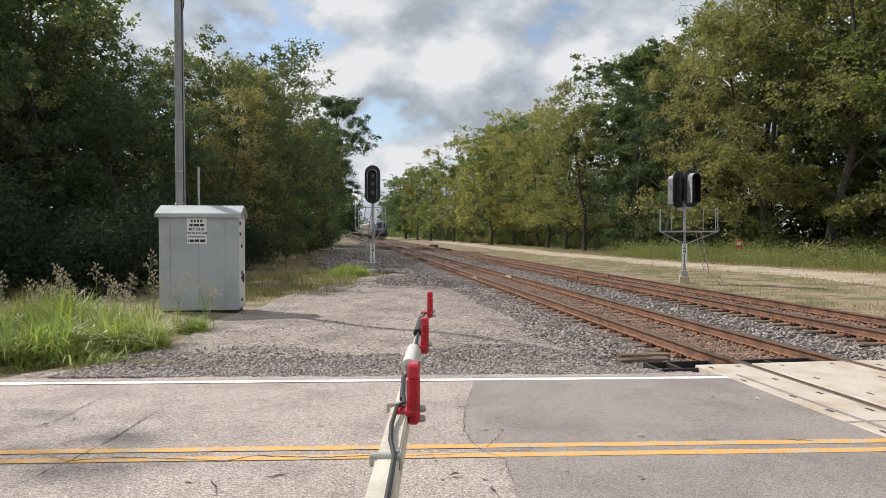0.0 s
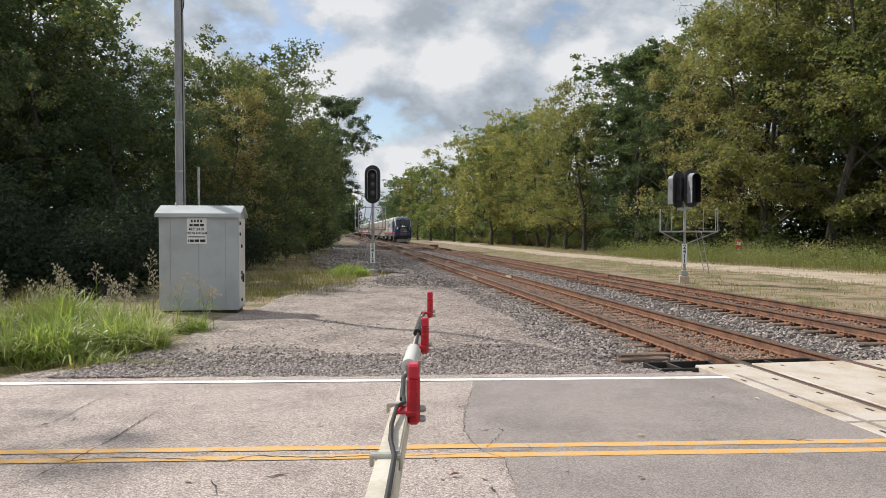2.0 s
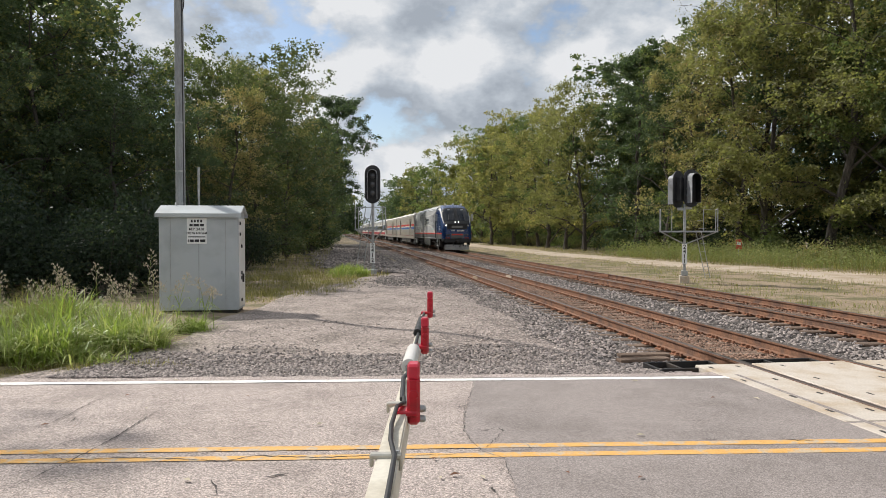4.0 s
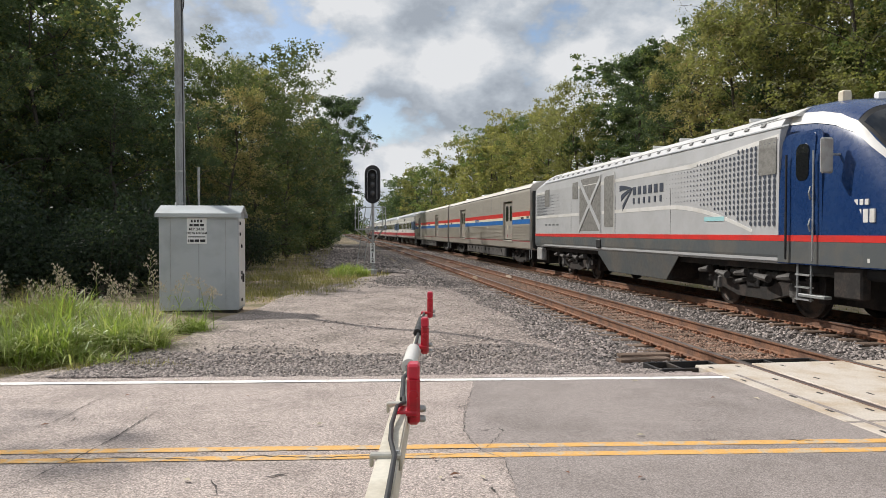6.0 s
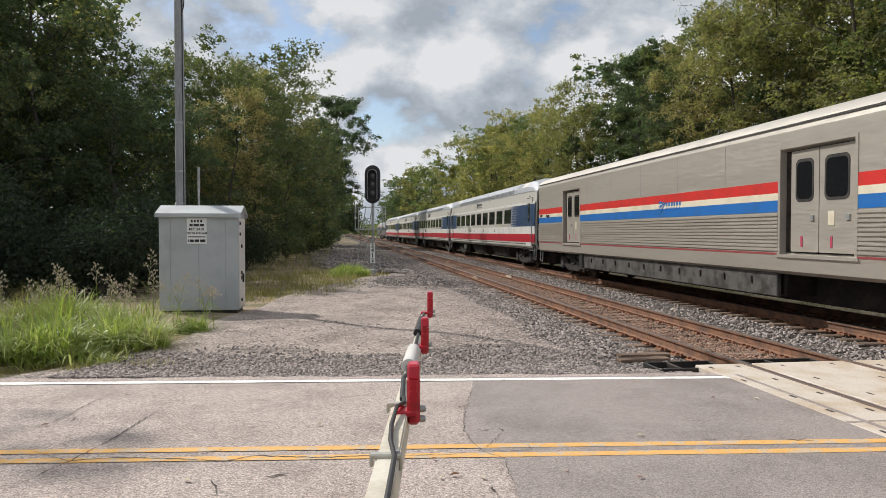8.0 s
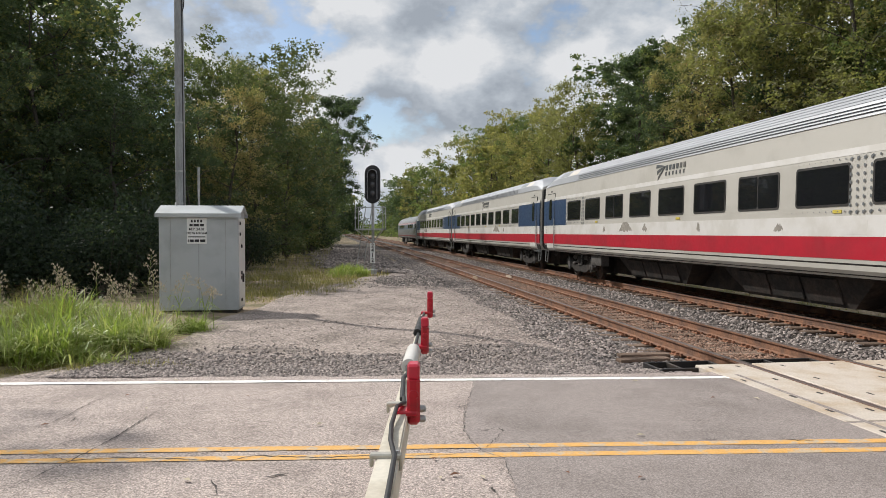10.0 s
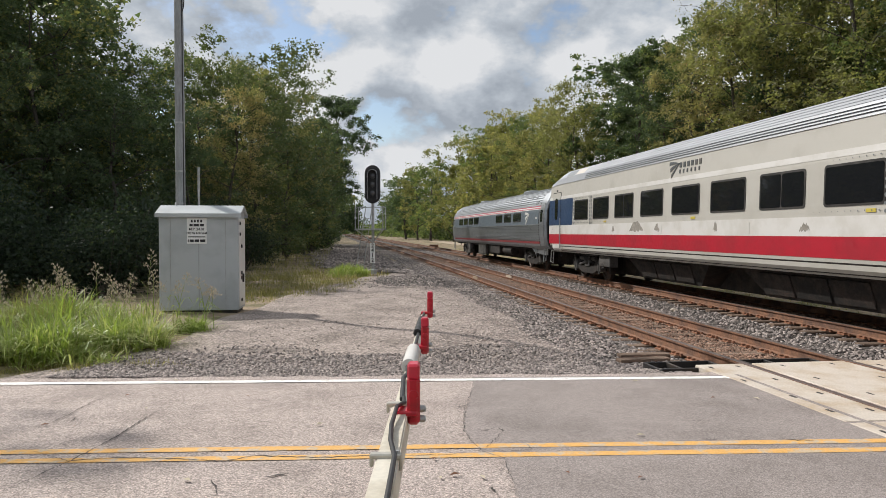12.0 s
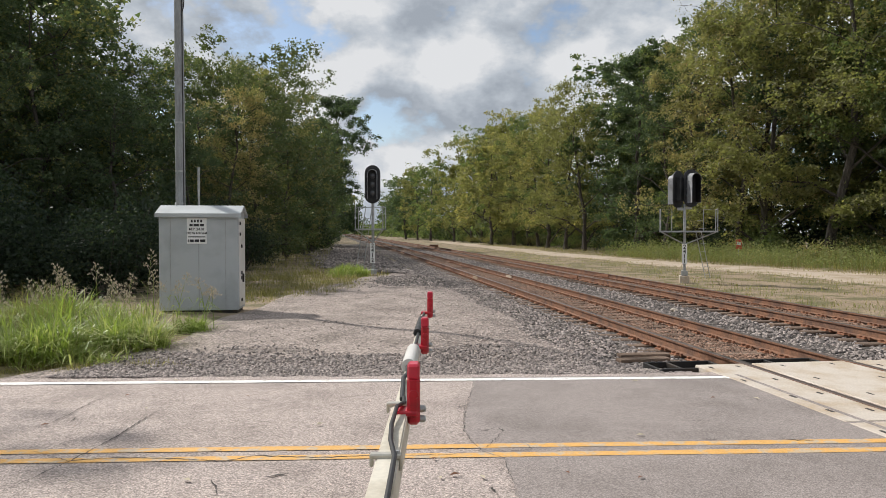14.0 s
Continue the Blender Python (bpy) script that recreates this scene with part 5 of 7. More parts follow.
def signal_head(parent, m, hood=0.3):
    """Black oval backing plate, three dark lenses and one long hood; it faces -y."""
    plate = part("backing_plate", prism(rounded(0.66, 1.62), -0.02, 0.02), M["signal_black"], parent, "black oval backing plate")
    plate.matrix_basis = m
    o = rounded(0.40, 1.28)
    # hood: open shell round the lenses, open at the foot
    bm = bmesh.new()
    k0 = [p for p in o[:11]]
    shell = [(0.2, -0.62)] + k0 + [(-0.2, -0.62)]
    f = [bm.verts.new((x, -0.02, z)) for x, z in shell]
    g = [bm.verts.new((x, -0.02 - hood, z - 0.02)) for x, z in shell]
    gi = [bm.verts.new((x * 0.94, -0.02 - hood, z * 0.97 - 0.02)) for x, z in shell]
    for k in range(len(shell) - 1):
        bm.faces.new((f[k], f[k + 1], g[k + 1], g[k]))
        bm.faces.new((g[k], g[k + 1], gi[k + 1], gi[k]))
    # the grey outside has the sunlit sky's reflection put into its colour
    part("hood", bm, M["hood_grey"], plate, "long signal hood, sky reflection painted in as grey", recalc=False)
    bm = bmesh.new()
    fi = [bm.verts.new((x * 0.94, -0.02, z * 0.97)) for x, z in shell]
    gi = [bm.verts.new((x * 0.94, -0.02 - hood, z * 0.97 - 0.02)) for x, z in shell]
    for k in range(len(shell) - 1):
        bm.faces.new((fi[k + 1], fi[k], gi[k], gi[k + 1]))
    part("hood_lining", bm, M["black"], plate, "matt black hood lining", recalc=False)
    part("lens_panel", prism([(x * 0.93, z * 0.96) for x, z in o], -0.03, -0.021), M["black"], plate)
    for z in (0.36, 0.0, -0.36):
        ln = part("lens", lathe([(0.105, -0.05), (0.09, -0.065), (0.05, -0.072), (0.005, -0.075)], 18, "y"), M["lens"], plate, "unlit glass signal lens")
        ln.location = (0, 0, z)
        rg = part("lens_ring", lathe([(0.105, -0.03), (0.125, -0.03), (0.125, -0.06), (0.105, -0.06)], 18, "y"), M["signal_black"], plate)
        rg.location = (0, 0, z)
    bm = bmesh.new()
    add_box(bm, -0.17, 0.17, 0.02, 0.26, -0.52, 0.52, 0.02)
    part("lamp_case", bm, M["signal_black"], plate)
    for z in (0.3, 0, -0.3):
        part("hood_stay", box(-0.235, -0.195, -0.22, -0.03, z - 0.012, z + 0.012), M["galv"], plate)
    return plate


def make_signal(name, x, y, z0, turn, heads, digits, label, plate_top):
    e = thing(name, label, "railway signal", pose(x, y, z0, 0, 0, turn), "line signals")
    part("foundation", box(-0.2, 0.2, -0.2, 0.2, -0.2, 0.12, 0.02), M["concrete"], e, "concrete signal foundation")
    part("mast_base", box(-0.13, 0.13, -0.13, 0.13, 0.12, 0.34, 0.02), M["galv"], e)
    part("mast", tube([(0, 0, 0.1), (0, 0, 3.2)], 0.062, 14), M["galv"], e, smooth=True)
    for hx, hz, rot, ln in heads:
        signal_head(e, pose(hx, -0.06 if abs(rot) < 90 else 0.06, hz, 0, 0, rot), ln)
        part("head_bracket", box(min(0, hx) - 0.03, max(0, hx) + 0.03, -0.05, 0.1, hz - 0.90, hz - 0.78, 0.01), M["galv"], e)
    # number plate down the mast
    np_ = part("number_board", box(-0.105, 0.105, -0.085, -0.070, plate_top - 0.85, plate_top, 0.004), M["sign_white"], e, "white vertical number board with black figures")
    for k, c in enumerate(digits):
        letters("figure", c, 0.24, pose(0, -0.087, plate_top - 0.12 - k * 0.205, 90, 0, 0), M["ink"], np_)
    # platform with rails and braces
    zp = 2.02
    for y0 in (-0.28, 0.34):
        part("platform_bar", box(-1.02 if len(heads) > 1 else -0.72, 1.32 if len(heads) > 1 else 0.5, y0 - 0.03, y0 + 0.03, zp - 0.035, zp + 0.035), M["galv"], e)
    xs = (-1.0, 1.3) if len(heads) > 1 else (-0.7, 0.48)
    part("platform_grating", box(xs[0], xs[1], -0.26, 0.32, zp + 0.02, zp + 0.035), M["galv"], e)
    for sx in xs:
        part("brace", tube([(0, 0, zp - 0.55), (sx * 0.95, -0.2, zp - 0.03)], 0.03, 6), M["galv"], e)
        bm = bmesh.new()
        add_tube(bm, [(sx, -0.28, zp), (sx, -0.28, zp + 0.95)], 0.02, 6)
        add_tube(bm, [(sx, 0.34, zp), (sx, 0.34, zp + 0.95)], 0.02, 6)
        add_tube(bm, [(sx, -0.28, zp + 0.95), (sx, 0.34, zp + 0.95)], 0.02, 6)
        part("guard_rail", bm, M["galv"], e)
        if len(heads) > 1:
            x2 = sx - 0.5 * math.copysign(1, sx)
            bm = bmesh.new()
            add_tube(bm, [(x2, 0.34, zp), (x2, 0.34, zp + 0.95), (sx, 0.34, zp + 0.95)], 0.018, 6)
            part("guard_rail", bm, M["galv"], e)
    if len(heads) == 1:
        part("guard_rail", tube([(xs[0], 0.34, zp + 0.95), (xs[1], 0.34, zp + 0.95)], 0.022, 6), M["galv"], e)
    # ladder
    lx0, lx1 = ((-0.75, -0.28) if len(heads) == 1 else (1.02, 0.62))
    ld = part("ladder", tube([(lx0 - 0.12, 0.4, 0), (lx1 - 0.12, 0.4, zp + 0.9 if len(heads) == 1 else zp)], 0.018, 6), M["galv"], e, "steel access ladder")
    part("ladder_rail", tube([(lx0 + 0.12, 0.75, 0), (lx1 + 0.12, 0.55, zp + 0.9 if len(heads) == 1 else zp)], 0.018, 6), M["galv"], ld)
    for k in range(8):
        t = (k + 0.5) / 8.5
        z = t * (zp + 0.8)
        xx = lx0 + (lx1 - lx0) * t
        part("rung", tube([(xx - 0.11, 0.4, z), (xx + 0.11, 0.72 - 0.15 * t, z)], 0.011, 5), M["galv"], ld)
    return e


make_signal("railway_signal", -2.97, 29.6, -0.16, -6, [(0.0, 3.92, 8, 0.30)], "2412", "single-head black railway signal on a galvanised mast", 1.45)
make_signal("railway_signal", 10.38, 30.0, -0.25, -14, [(-0.27, 3.83, 226, 0.36), (0.25, 3.87, 20, 0.48)], "2411", "twin-head railway signal with platform on a galvanised mast", 1.48)


def make_gate():
    """Lowered crossing gate arm with three red lamps, seen along its length."""
    e = thing("crossing_gate", "lowered white crossing gate arm with red lamps", "crossing gate", pose(-0.130, 0, 0))
    part("mast", tube([(0, -1.0, -0.15), (0, -1.0, 2.6)], 0.055, 12), M["galv"], e)
    part("mechanism", box(-0.2, 0.2, -1.25, -0.75, 0.85, 1.35, 0.03), M["galv"], e)
    z = 1.205

    def beam(name, y0, y1, w0, w1, h0, h1, zt, mat, label=""):
        bm = bmesh.new()
        vs = [[bm.verts.new((sx * w, y, zt - hh)) for sx, hh in ((-1, 0), (1, 0), (1, h), (-1, h))] for y, w, h in ((y0, w0, h0), (y1, w1, h1))]
        for k in range(4):
            bm.faces.new((vs[0][k], vs[0][(k + 1) % 4], vs[1][(k + 1) % 4], vs[1][k]))
        bm.faces.new(vs[0][::-1]), bm.faces.new(vs[1])
        bmesh.ops.bevel(bm, geom=bm.edges[:], offset=0.004, segments=2, affect="EDGES")
        return part(name, bm, mat, e, label)
    beam("arm_base", -0.8, 2.16, 0.031, 0.026, 0.10, 0.085, z, M["arm_white"], "dull white inner arm")
    beam("arm_tip", 2.1, 4.72, 0.024, 0.012, 0.07, 0.05, z - 0.012, M["arm_white"], "white tapering fibreglass arm")
    for yb in (1.63, 2.12):
        bm = bmesh.new()
        add_box(bm, -0.042, 0.033, yb - 0.012, yb + 0.012, z - 0.003, z + 0.010, 0.003)
        add_box(bm, -0.042, -0.033, yb - 0.012, yb + 0.012, z - 0.02, z, 0.002)
        add_box(bm, 0.027, 0.034, yb - 0.012, yb + 0.012, z - 0.03, z, 0.002)
        cl = part("clamp", bm, M["arm_metal"], e, "aluminium clamp across the arm")
        part("clamp_bolt", lathe([(0.006, z + 0.009), (0.006, z + 0.016)], 6, "z"), M["galv"], cl).location = (0.022, yb, 0)
    cab = [(0.02, 0.4, z + 0.012), (0.022, 1.3, z + 0.013), (0.018, 1.60, z + 0.012), (0.0, 1.72, z + 0.014), (-0.008, 1.86, z + 0.014), (-0.004, 2.02, z + 0.022), (0.012, 2.10, z + 0.014), (0.006, 2.2, z + 0.006)]
    part("lamp_cable", tube(cab, 0.0062, 8), M["cable"], e, "black lamp cable", smooth=True)
    part("lamp_cable", tube([(0.0, 2.2, z + 0.0), (-0.012, 2.5, z + 0.006), (0.0, 2.62, z - 0.0), (-0.012, 2.75, z + 0.004), (0.0, 3.3, z - 0.002), (0.0, 4.1, z - 0.004), (0.004, 4.6, z - 0.006)], 0.008, 8), M["cable"], e, smooth=True)
    part("cable_sleeve", tube([(-0.004, 2.72, z + 0.004), (-0.002, 3.1, z + 0.004)], 0.03, 12), M["t_white"], e, "white wrapped sleeve", smooth=True)
    part("cable_sleeve", tube([(-0.004, 3.65, z), (0.0, 4.25, z - 0.002)], 0.022, 12), M["black"], e, smooth=True)
    for y, s, z in ((2.05, 1.0, z - 0.014), (3.33, 0.97, z - 0.031), (4.66, 0.97, z - 0.021)):
        lp = part("lamp_body", box(0.025, 0.062, y - 0.03, y + 0.035, z - 0.02, z + 0.120 * s, 0.009), M["red_plastic"], e, "red plastic lamp housing")
        part("lamp_lens", box(0.0255, 0.0615, y - 0.0295, y + 0.0345, z + 0.112 * s, z + 0.158 * s, 0.006), M["red_lens"], lp, "paler translucent red lens cap")
        part("lamp_foot", box(-0.016, 0.058, y - 0.035, y + 0.04, z + 0.004, z + 0.022, 0.005), M["red_plastic"], lp)
        part("lens_disc", lathe([(0.015, y - 0.030), (0.014, y - 0.034), (0.003, y - 0.035)], 12, "y"), M["red_plastic"], lp).location = (0.044, 0, z + 0.07 * s)
        for q in (-0.008, 0.022):
            part("bolt", lathe([(0.011, 0.062), (0.011, 0.074), (0.007, 0.079)], 8, "x"), M["galv"], lp).location = (0, y - 0.0, z + q)


make_gate()


def make_small():
    rr = random.Random(77)
    # fallen leaves on the road
    for i in range(26):
        x, y = (rr.uniform(-4, 3.4), rr.uniform(4.5, 8.2)) if i > 3 else [(0.28, 4.9), (0.9, 5.0), (-0.22, 6.9), (1.4, 4.9)][i]
        bm = bmesh.new()
        a = [bm.verts.new(q) for q in ((-0.04, 0, 0.004), (0, 0.02, 0.016), (0.045, 0, 0.006), (0, -0.018, 0.012))]
        bm.faces.new(a)
        s = rr.uniform(0.45, 1.1)
        ob = part("fallen_leaf", bm, M["rust_iron"] if i % 2 else M["seed_head"])
        ob.matrix_basis = pose(x, y, ROAD_Z + 0.012, 0, 0, rr.uniform(0, 360)) @ Matrix.Scale(s, 4)
        tagged(ob, "dry brown fallen leaf on the asphalt", "leaf", "fallen leaves")
    # small sign at the wood's edge
    e = thing("trail_sign", "small red and white sign on a post by the woods", "sign", pose(21.6, 51, gz(21.6, 51), 0, 0, 0))
    part("post", tube([(0, 0, -0.1), (0, 0, 1.5)], 0.03, 6), M["galv"], e)
    part("board", box(-0.22, 0.22, -0.05, -0.03, 0.95, 1.65, 0.01), M["t_red"], e)
    part("board_band", box(-0.15, 0.15, -0.058, -0.05, 1.25, 1.45), M["sign_white"], e)
    # relay box far up the line
    e = thing("trackside_box", "small dark trackside box between tracks and path", "box", pose(-1.2, 92, gz(-1.2, 92) + 0.0, 0, 0, 10))
    part("box_body", box(-0.55, 0.55, -0.3, 0.3, -0.1, 0.55, 0.03), M["rust_iron"], e)
    part("box_lid", box(-0.6, 0.6, -0.34, 0.34, 0.55, 0.62, 0.02), M["tie"], e)
    # loose planks and rocks
    for x, y, r in ((3.1, 10.75, 8), (2.98, 10.35, 12)):
        ob = part("plank", box(-0.4, 0.4, -0.09, 0.09, 0, 0.05, 0.008), M["tie"])
        ob.matrix_basis = pose(x, y, -0.185, 0, 0, r)
        tagged(ob, "grey weathered loose plank on the ballast", "plank", "loose planks")
    x, y, z, a = track(17.2, 2.1)
    bm = bmesh.new()
    bmesh.ops.create_icosphere(bm, subdivisions=2, radius=0.11)
    for v in bm.verts:
        v.co *= 0.8 + 0.35 * noise.noise(v.co * 9)
        v.co.z *= 0.6
    ob = part("rock", bm, M["concrete"])
    ob.location = (x, y, -0.2)
    tagged(ob, "pale rock lying between the tracks", "rock")


make_small()

# ================= the train =================
# Car space: x forward along the car, the camera's side is -y, z up from the rail top.


def half_width(prof, z):
    return float(np.interp(z, [q[1] for q in prof], [q[0] for q in prof]))


def loft_prism(bm, loops):
    """Closed loops of equal length joined into a solid."""
    rings = [[bm.verts.new(q) for q in lp] for lp in loops]
    n = len(rings[0])
    for a, b in zip(rings, rings[1:]):
        for k in range(n):
            bm.faces.new((a[k], a[(k + 1) % n], b[(k + 1) % n], b[k]))
    bm.faces.new(rings[0][::-1])
    bm.faces.new(rings[-1])


def full_loop(prof, x, lift=0.0):
    right = [(x, -y, z + lift) for y, z in prof]
    left = [(x, y, z + lift) for y, z in prof[::-1] if y > 1e-6]
    return right + left


def strip_mesh(xs, zs_lo, zs_hi, prof, side, off, thick=0.025, nz=4):
    """A thin plate on the car's side between two lines z_lo(x), z_hi(x), following the side's curve."""
    bm = bmesh.new()
    grid = []
    for lay in (off, off - thick):
        rows = []
        for x, a, b in zip(xs, zs_lo, zs_hi):
            rows.append([bm.verts.new((x, side * (half_width(prof, a + (b - a) * k / nz) + lay), a + (b - a) * k / nz)) for k in range(nz + 1)])
        grid.append(rows)
    o, i = grid
    m, n = len(xs), nz + 1
    for r in range(m - 1):
        for k in range(nz):
            bm.faces.new((o[r][k], o[r + 1][k], o[r + 1][k + 1], o[r][k + 1]))
        for k in (0, nz):
            bm.faces.new((o[r][k], o[r + 1][k], i[r + 1][k], i[r][k]))
    for r in (0, m - 1):
        for k in range(nz):
            bm.faces.new((o[r][k], o[r][k + 1], i[r][k + 1], i[r][k]))
    return bm


def band(parent, name, prof, side, x0, x1, z0, z1, off, mat, label="", nz=4):
    return part(name, strip_mesh([x0, x1], [z0, z0], [z1, z1], prof, side, off, nz=nz), M[mat], parent, label)


def pane(parent, name, prof, side, x0, x1, z0, z1, r, off, mat, label="", n=5):
    """A plate with rounded corners on the car's side."""
    lo, hi = min(x0, x1), max(x0, x1)
    xs, a, b = [], [], []
    for k in range(n + 1):
        t = math.pi / 2 * k / n
        xs.append(lo + r * (1 - math.cos(t)))
        a.append(z0 + r * (1 - math.sin(t)))
        b.append(z1 - r * (1 - math.sin(t)))
    for k in range(n + 1):
        t = math.pi / 2 * (1 - k / n)
        xs.append(hi - r * (1 - math.cos(t)))
        a.append(z0 + r * (1 - math.sin(t)))
        b.append(z1 - r * (1 - math.sin(t)))
    return part(name, strip_mesh(xs, a, b, prof, side, off), M[mat], parent, label)


def window(parent, prof, side, x0, x1, z0, z1, r=0.08, split=False, frame_mat="rubber"):
    fr = pane(parent, "window", prof, side, x0, x1, z0, z1, r, 0.010, frame_mat)
    g = 0.045
    lo, hi = min(x0, x1) + g, max(x0, x1) - g
    cuts = [(lo, hi)] if not split else [(lo, (lo + hi) / 2 - 0.018), ((lo + hi) / 2 + 0.018, hi)]
    for a, b in cuts:
        pane(fr, "pane", prof, side, a, b, z0 + g, z1 - g, r * 0.7, 0.015, "glass")
    return fr


def dots(parent, prof, side, xs, zs, radius, mat, name="dot_print", shape=8):
    """A field of printed dots as one thin relief."""
    bm = bmesh.new()
    for x in xs:
        for z in zs:
            r = radius(x, z)
            if r < 0.006:
                continue
            y = side * (half_width(prof, z) + 0.013)
            q = [bm.verts.new((x + r * 0.8 * math.cos(2 * math.pi * k / shape), y, z + r * math.sin(2 * math.pi * k / shape))) for k in range(shape)]
            bm.faces.new(q)
    ob = part(name, bm, M[mat], parent)
    ob["kind"] = "stuff"
    return ob


def emblem(parent, prof, side, x, z, w, mat, words=True):
    """A swept mark of three blades, then plain bars where words stand, read from the mark's end at x."""
    d = 1 if side < 0 else -1
    for k in range(3):
        t = np.linspace(0, 1, 8)
        xs = [x + d * w * 0.33 * (0.06 + 0.12 * k + q * (0.94 - 0.1 * k)) for q in t]
        lo = [z + w * 0.33 * ((0.16 - 0.30 * k) * (1 - q) + 0.20 * q ** 0.8) for q in t]
        hi = [v + w * 0.33 * (0.17 * (1 - q) ** 0.8 + 0.004) for v, q in zip(lo, t)]
        part("emblem_blade", strip_mesh(xs, lo, hi, prof, side, 0.014, nz=1), M[mat], parent)
    if words:
        for k in range(6):
            a = x + d * w * (0.35 + k * 0.115)
            part("lettering_bar", strip_mesh([a, a + d * w * 0.066], [z] * 2, [z + w * 0.075] * 2, prof, side, 0.014, nz=1), M[mat], parent)
            part("lettering_bar", strip_mesh([a, a + d * w * 0.034], [z - w * 0.085] * 2, [z - w * 0.03] * 2, prof, side, 0.014, nz=1), M[mat], parent)


def make_truck(parent, x, wheelbase, r, width, mat, style):
    """A two-axle truck with cast side frames, wheels, springs and journal boxes."""
    bm = bmesh.new()
    hb = wheelbase / 2
    for sg in (-1, 1):
        y = sg * width
        pts = [(-hb - 0.45, r + 0.02), (-hb - 0.45, r + 0.22), (-hb + 0.3, r + 0.26), (-0.55, r + 0.02), (0.55, r + 0.02), (hb - 0.3, r + 0.26), (hb + 0.45, r + 0.22), (hb + 0.45, r + 0.02), (hb - 0.2, r - 0.08), (0.6, r - 0.24), (-0.6, r - 0.24), (-hb + 0.2, r - 0.08)]
        lo = [bm.verts.new((x + px, y - 0.09, pz)) for px, pz in pts]
        hi = [bm.verts.new((x + px, y + 0.09, pz)) for px, pz in pts]
        n = len(pts)
        for k in range(n):
            bm.faces.new((lo[k], lo[(k + 1) % n], hi[(k + 1) % n], hi[k]))
        bm.faces.new(lo[::-1]), bm.faces.new(hi)
    add_box(bm, x - 0.3, x + 0.3, -width, width, r - 0.1, r + 0.2, 0.03)
    for ax in (-hb - 0.62, -0.62, 0.42, hb + 0.42):
        add_box(bm, x + ax, x + ax + 0.2, -width + 0.1, width - 0.1, r - 0.2, r + 0.34, 0.02)
    add_box(bm, x - hb - 0.3, x + hb + 0.3, -0.45, 0.45, r - 0.12, r + 0.4, 0.03)
    tk = part("truck_frame", bm, M[mat], parent, "cast steel truck frame")
    for ax in (-hb, hb):
        for sg in (-1, 1):
            w = part("wheel", lathe([(0.06, 0.10), (r * 0.30, 0.10), (r * 0.36, 0.05), (r * 0.80, 0.03), (r * 0.86, 0.07), (r, 0.065), (r + 0.004, -0.03), (r + 0.03, -0.04), (r + 0.028, -0.065), (r * 0.86, -0.065), (r * 0.8, -0.02), (r * 0.3, -0.05), (0.06, -0.09)], 28, "y"), M["wheel"], tk, "steel wheel with flange", smooth=True)
            w.matrix_basis = pose(x + ax, sg * 0.76, r, 0, 0, 0 if sg > 0 else 180)
            part("journal_box", box(x + ax - 0.17, x + ax + 0.17, sg * (width + 0.02) - 0.12, sg * (width + 0.02) + 0.12, r - 0.15, r + 0.17, 0.04), M["truck_grey"], tk)
            for q in (-0.3, 0.3):
                s = part("spring", lathe([(0.07, r + 0.18), (0.09, r + 0.2), (0.07, r + 0.24), (0.09, r + 0.28), (0.07, r + 0.32), (0.09, r + 0.36), (0.07, r + 0.4)], 10, "z"), M["dark_steel"], tk)
                s.location = (x + ax + q, sg * width, 0)
        part("axle", tube([(x + ax, -0.8, r), (x + ax, 0.8, r)], 0.085, 10), M["wheel"], tk)
    for sg in (-1, 1):
        part("air_spring", lathe([(0.16, r + 0.05), (0.26, r + 0.14), (0.28, r + 0.28), (0.24, r + 0.4), (0.16, r + 0.44)], 16, "z"), M["rubber"], tk).location = (x, sg * (width - 0.05), 0)
        part("damper", tube([(x - 0.75, sg * (width + 0.10), r + 0.06), (x + 0.15, sg * (width + 0.10), r + 0.22)], [0.055, 0.04], 8), M["truck_grey"], tk)
        for q in (-hb, hb):
            bc = part("brake_cylinder", tube([(x + q * 0.62, sg * (width + 0.02), r + 0.30), (x + q * 0.30, sg * (width + 0.02), r + 0.30)], [0.10, 0.075], 10), M["truck_grey"], tk)
            part("brake_rod", tube([(x + q * 0.62, sg * (width + 0.02), r + 0.30), (x + q * 0.72, sg * (width + 0.02), r - 0.12)], 0.028, 6), M["truck_grey"], tk)
            part("guide_arm", box(x + q - 0.05, x + q + 0.05, sg * (width + 0.11) - 0.03, sg * (width + 0.11) + 0.03, r - 0.22, r + 0.30, 0.015), M["truck_grey"], tk)
        part("bolster_anchor", tube([(x - 0.1, sg * (width + 0.14), r + 0.42), (x + 1.15, sg * (width + 0.14), r + 0.46)], 0.032, 7), M["truck_grey"], tk)
        part("frame_bracket", box(x - 0.22, x + 0.22, sg * (width + 0.10) - 0.03, sg * (width + 0.10) + 0.03, r + 0.0, r + 0.52, 0.02), M["truck_grey"], tk)
        if style == "bracket":
            bm = bmesh.new()
            add_tube(bm, [(x + 1.75, sg * 1.35, 1.15), (x + 1.55, sg * 1.35, 0.5), (x + 1.25, sg * 1.35, 1.15)], 0.035, 6)
            part("hanger", bm, M["galv"], tk)
    return tk


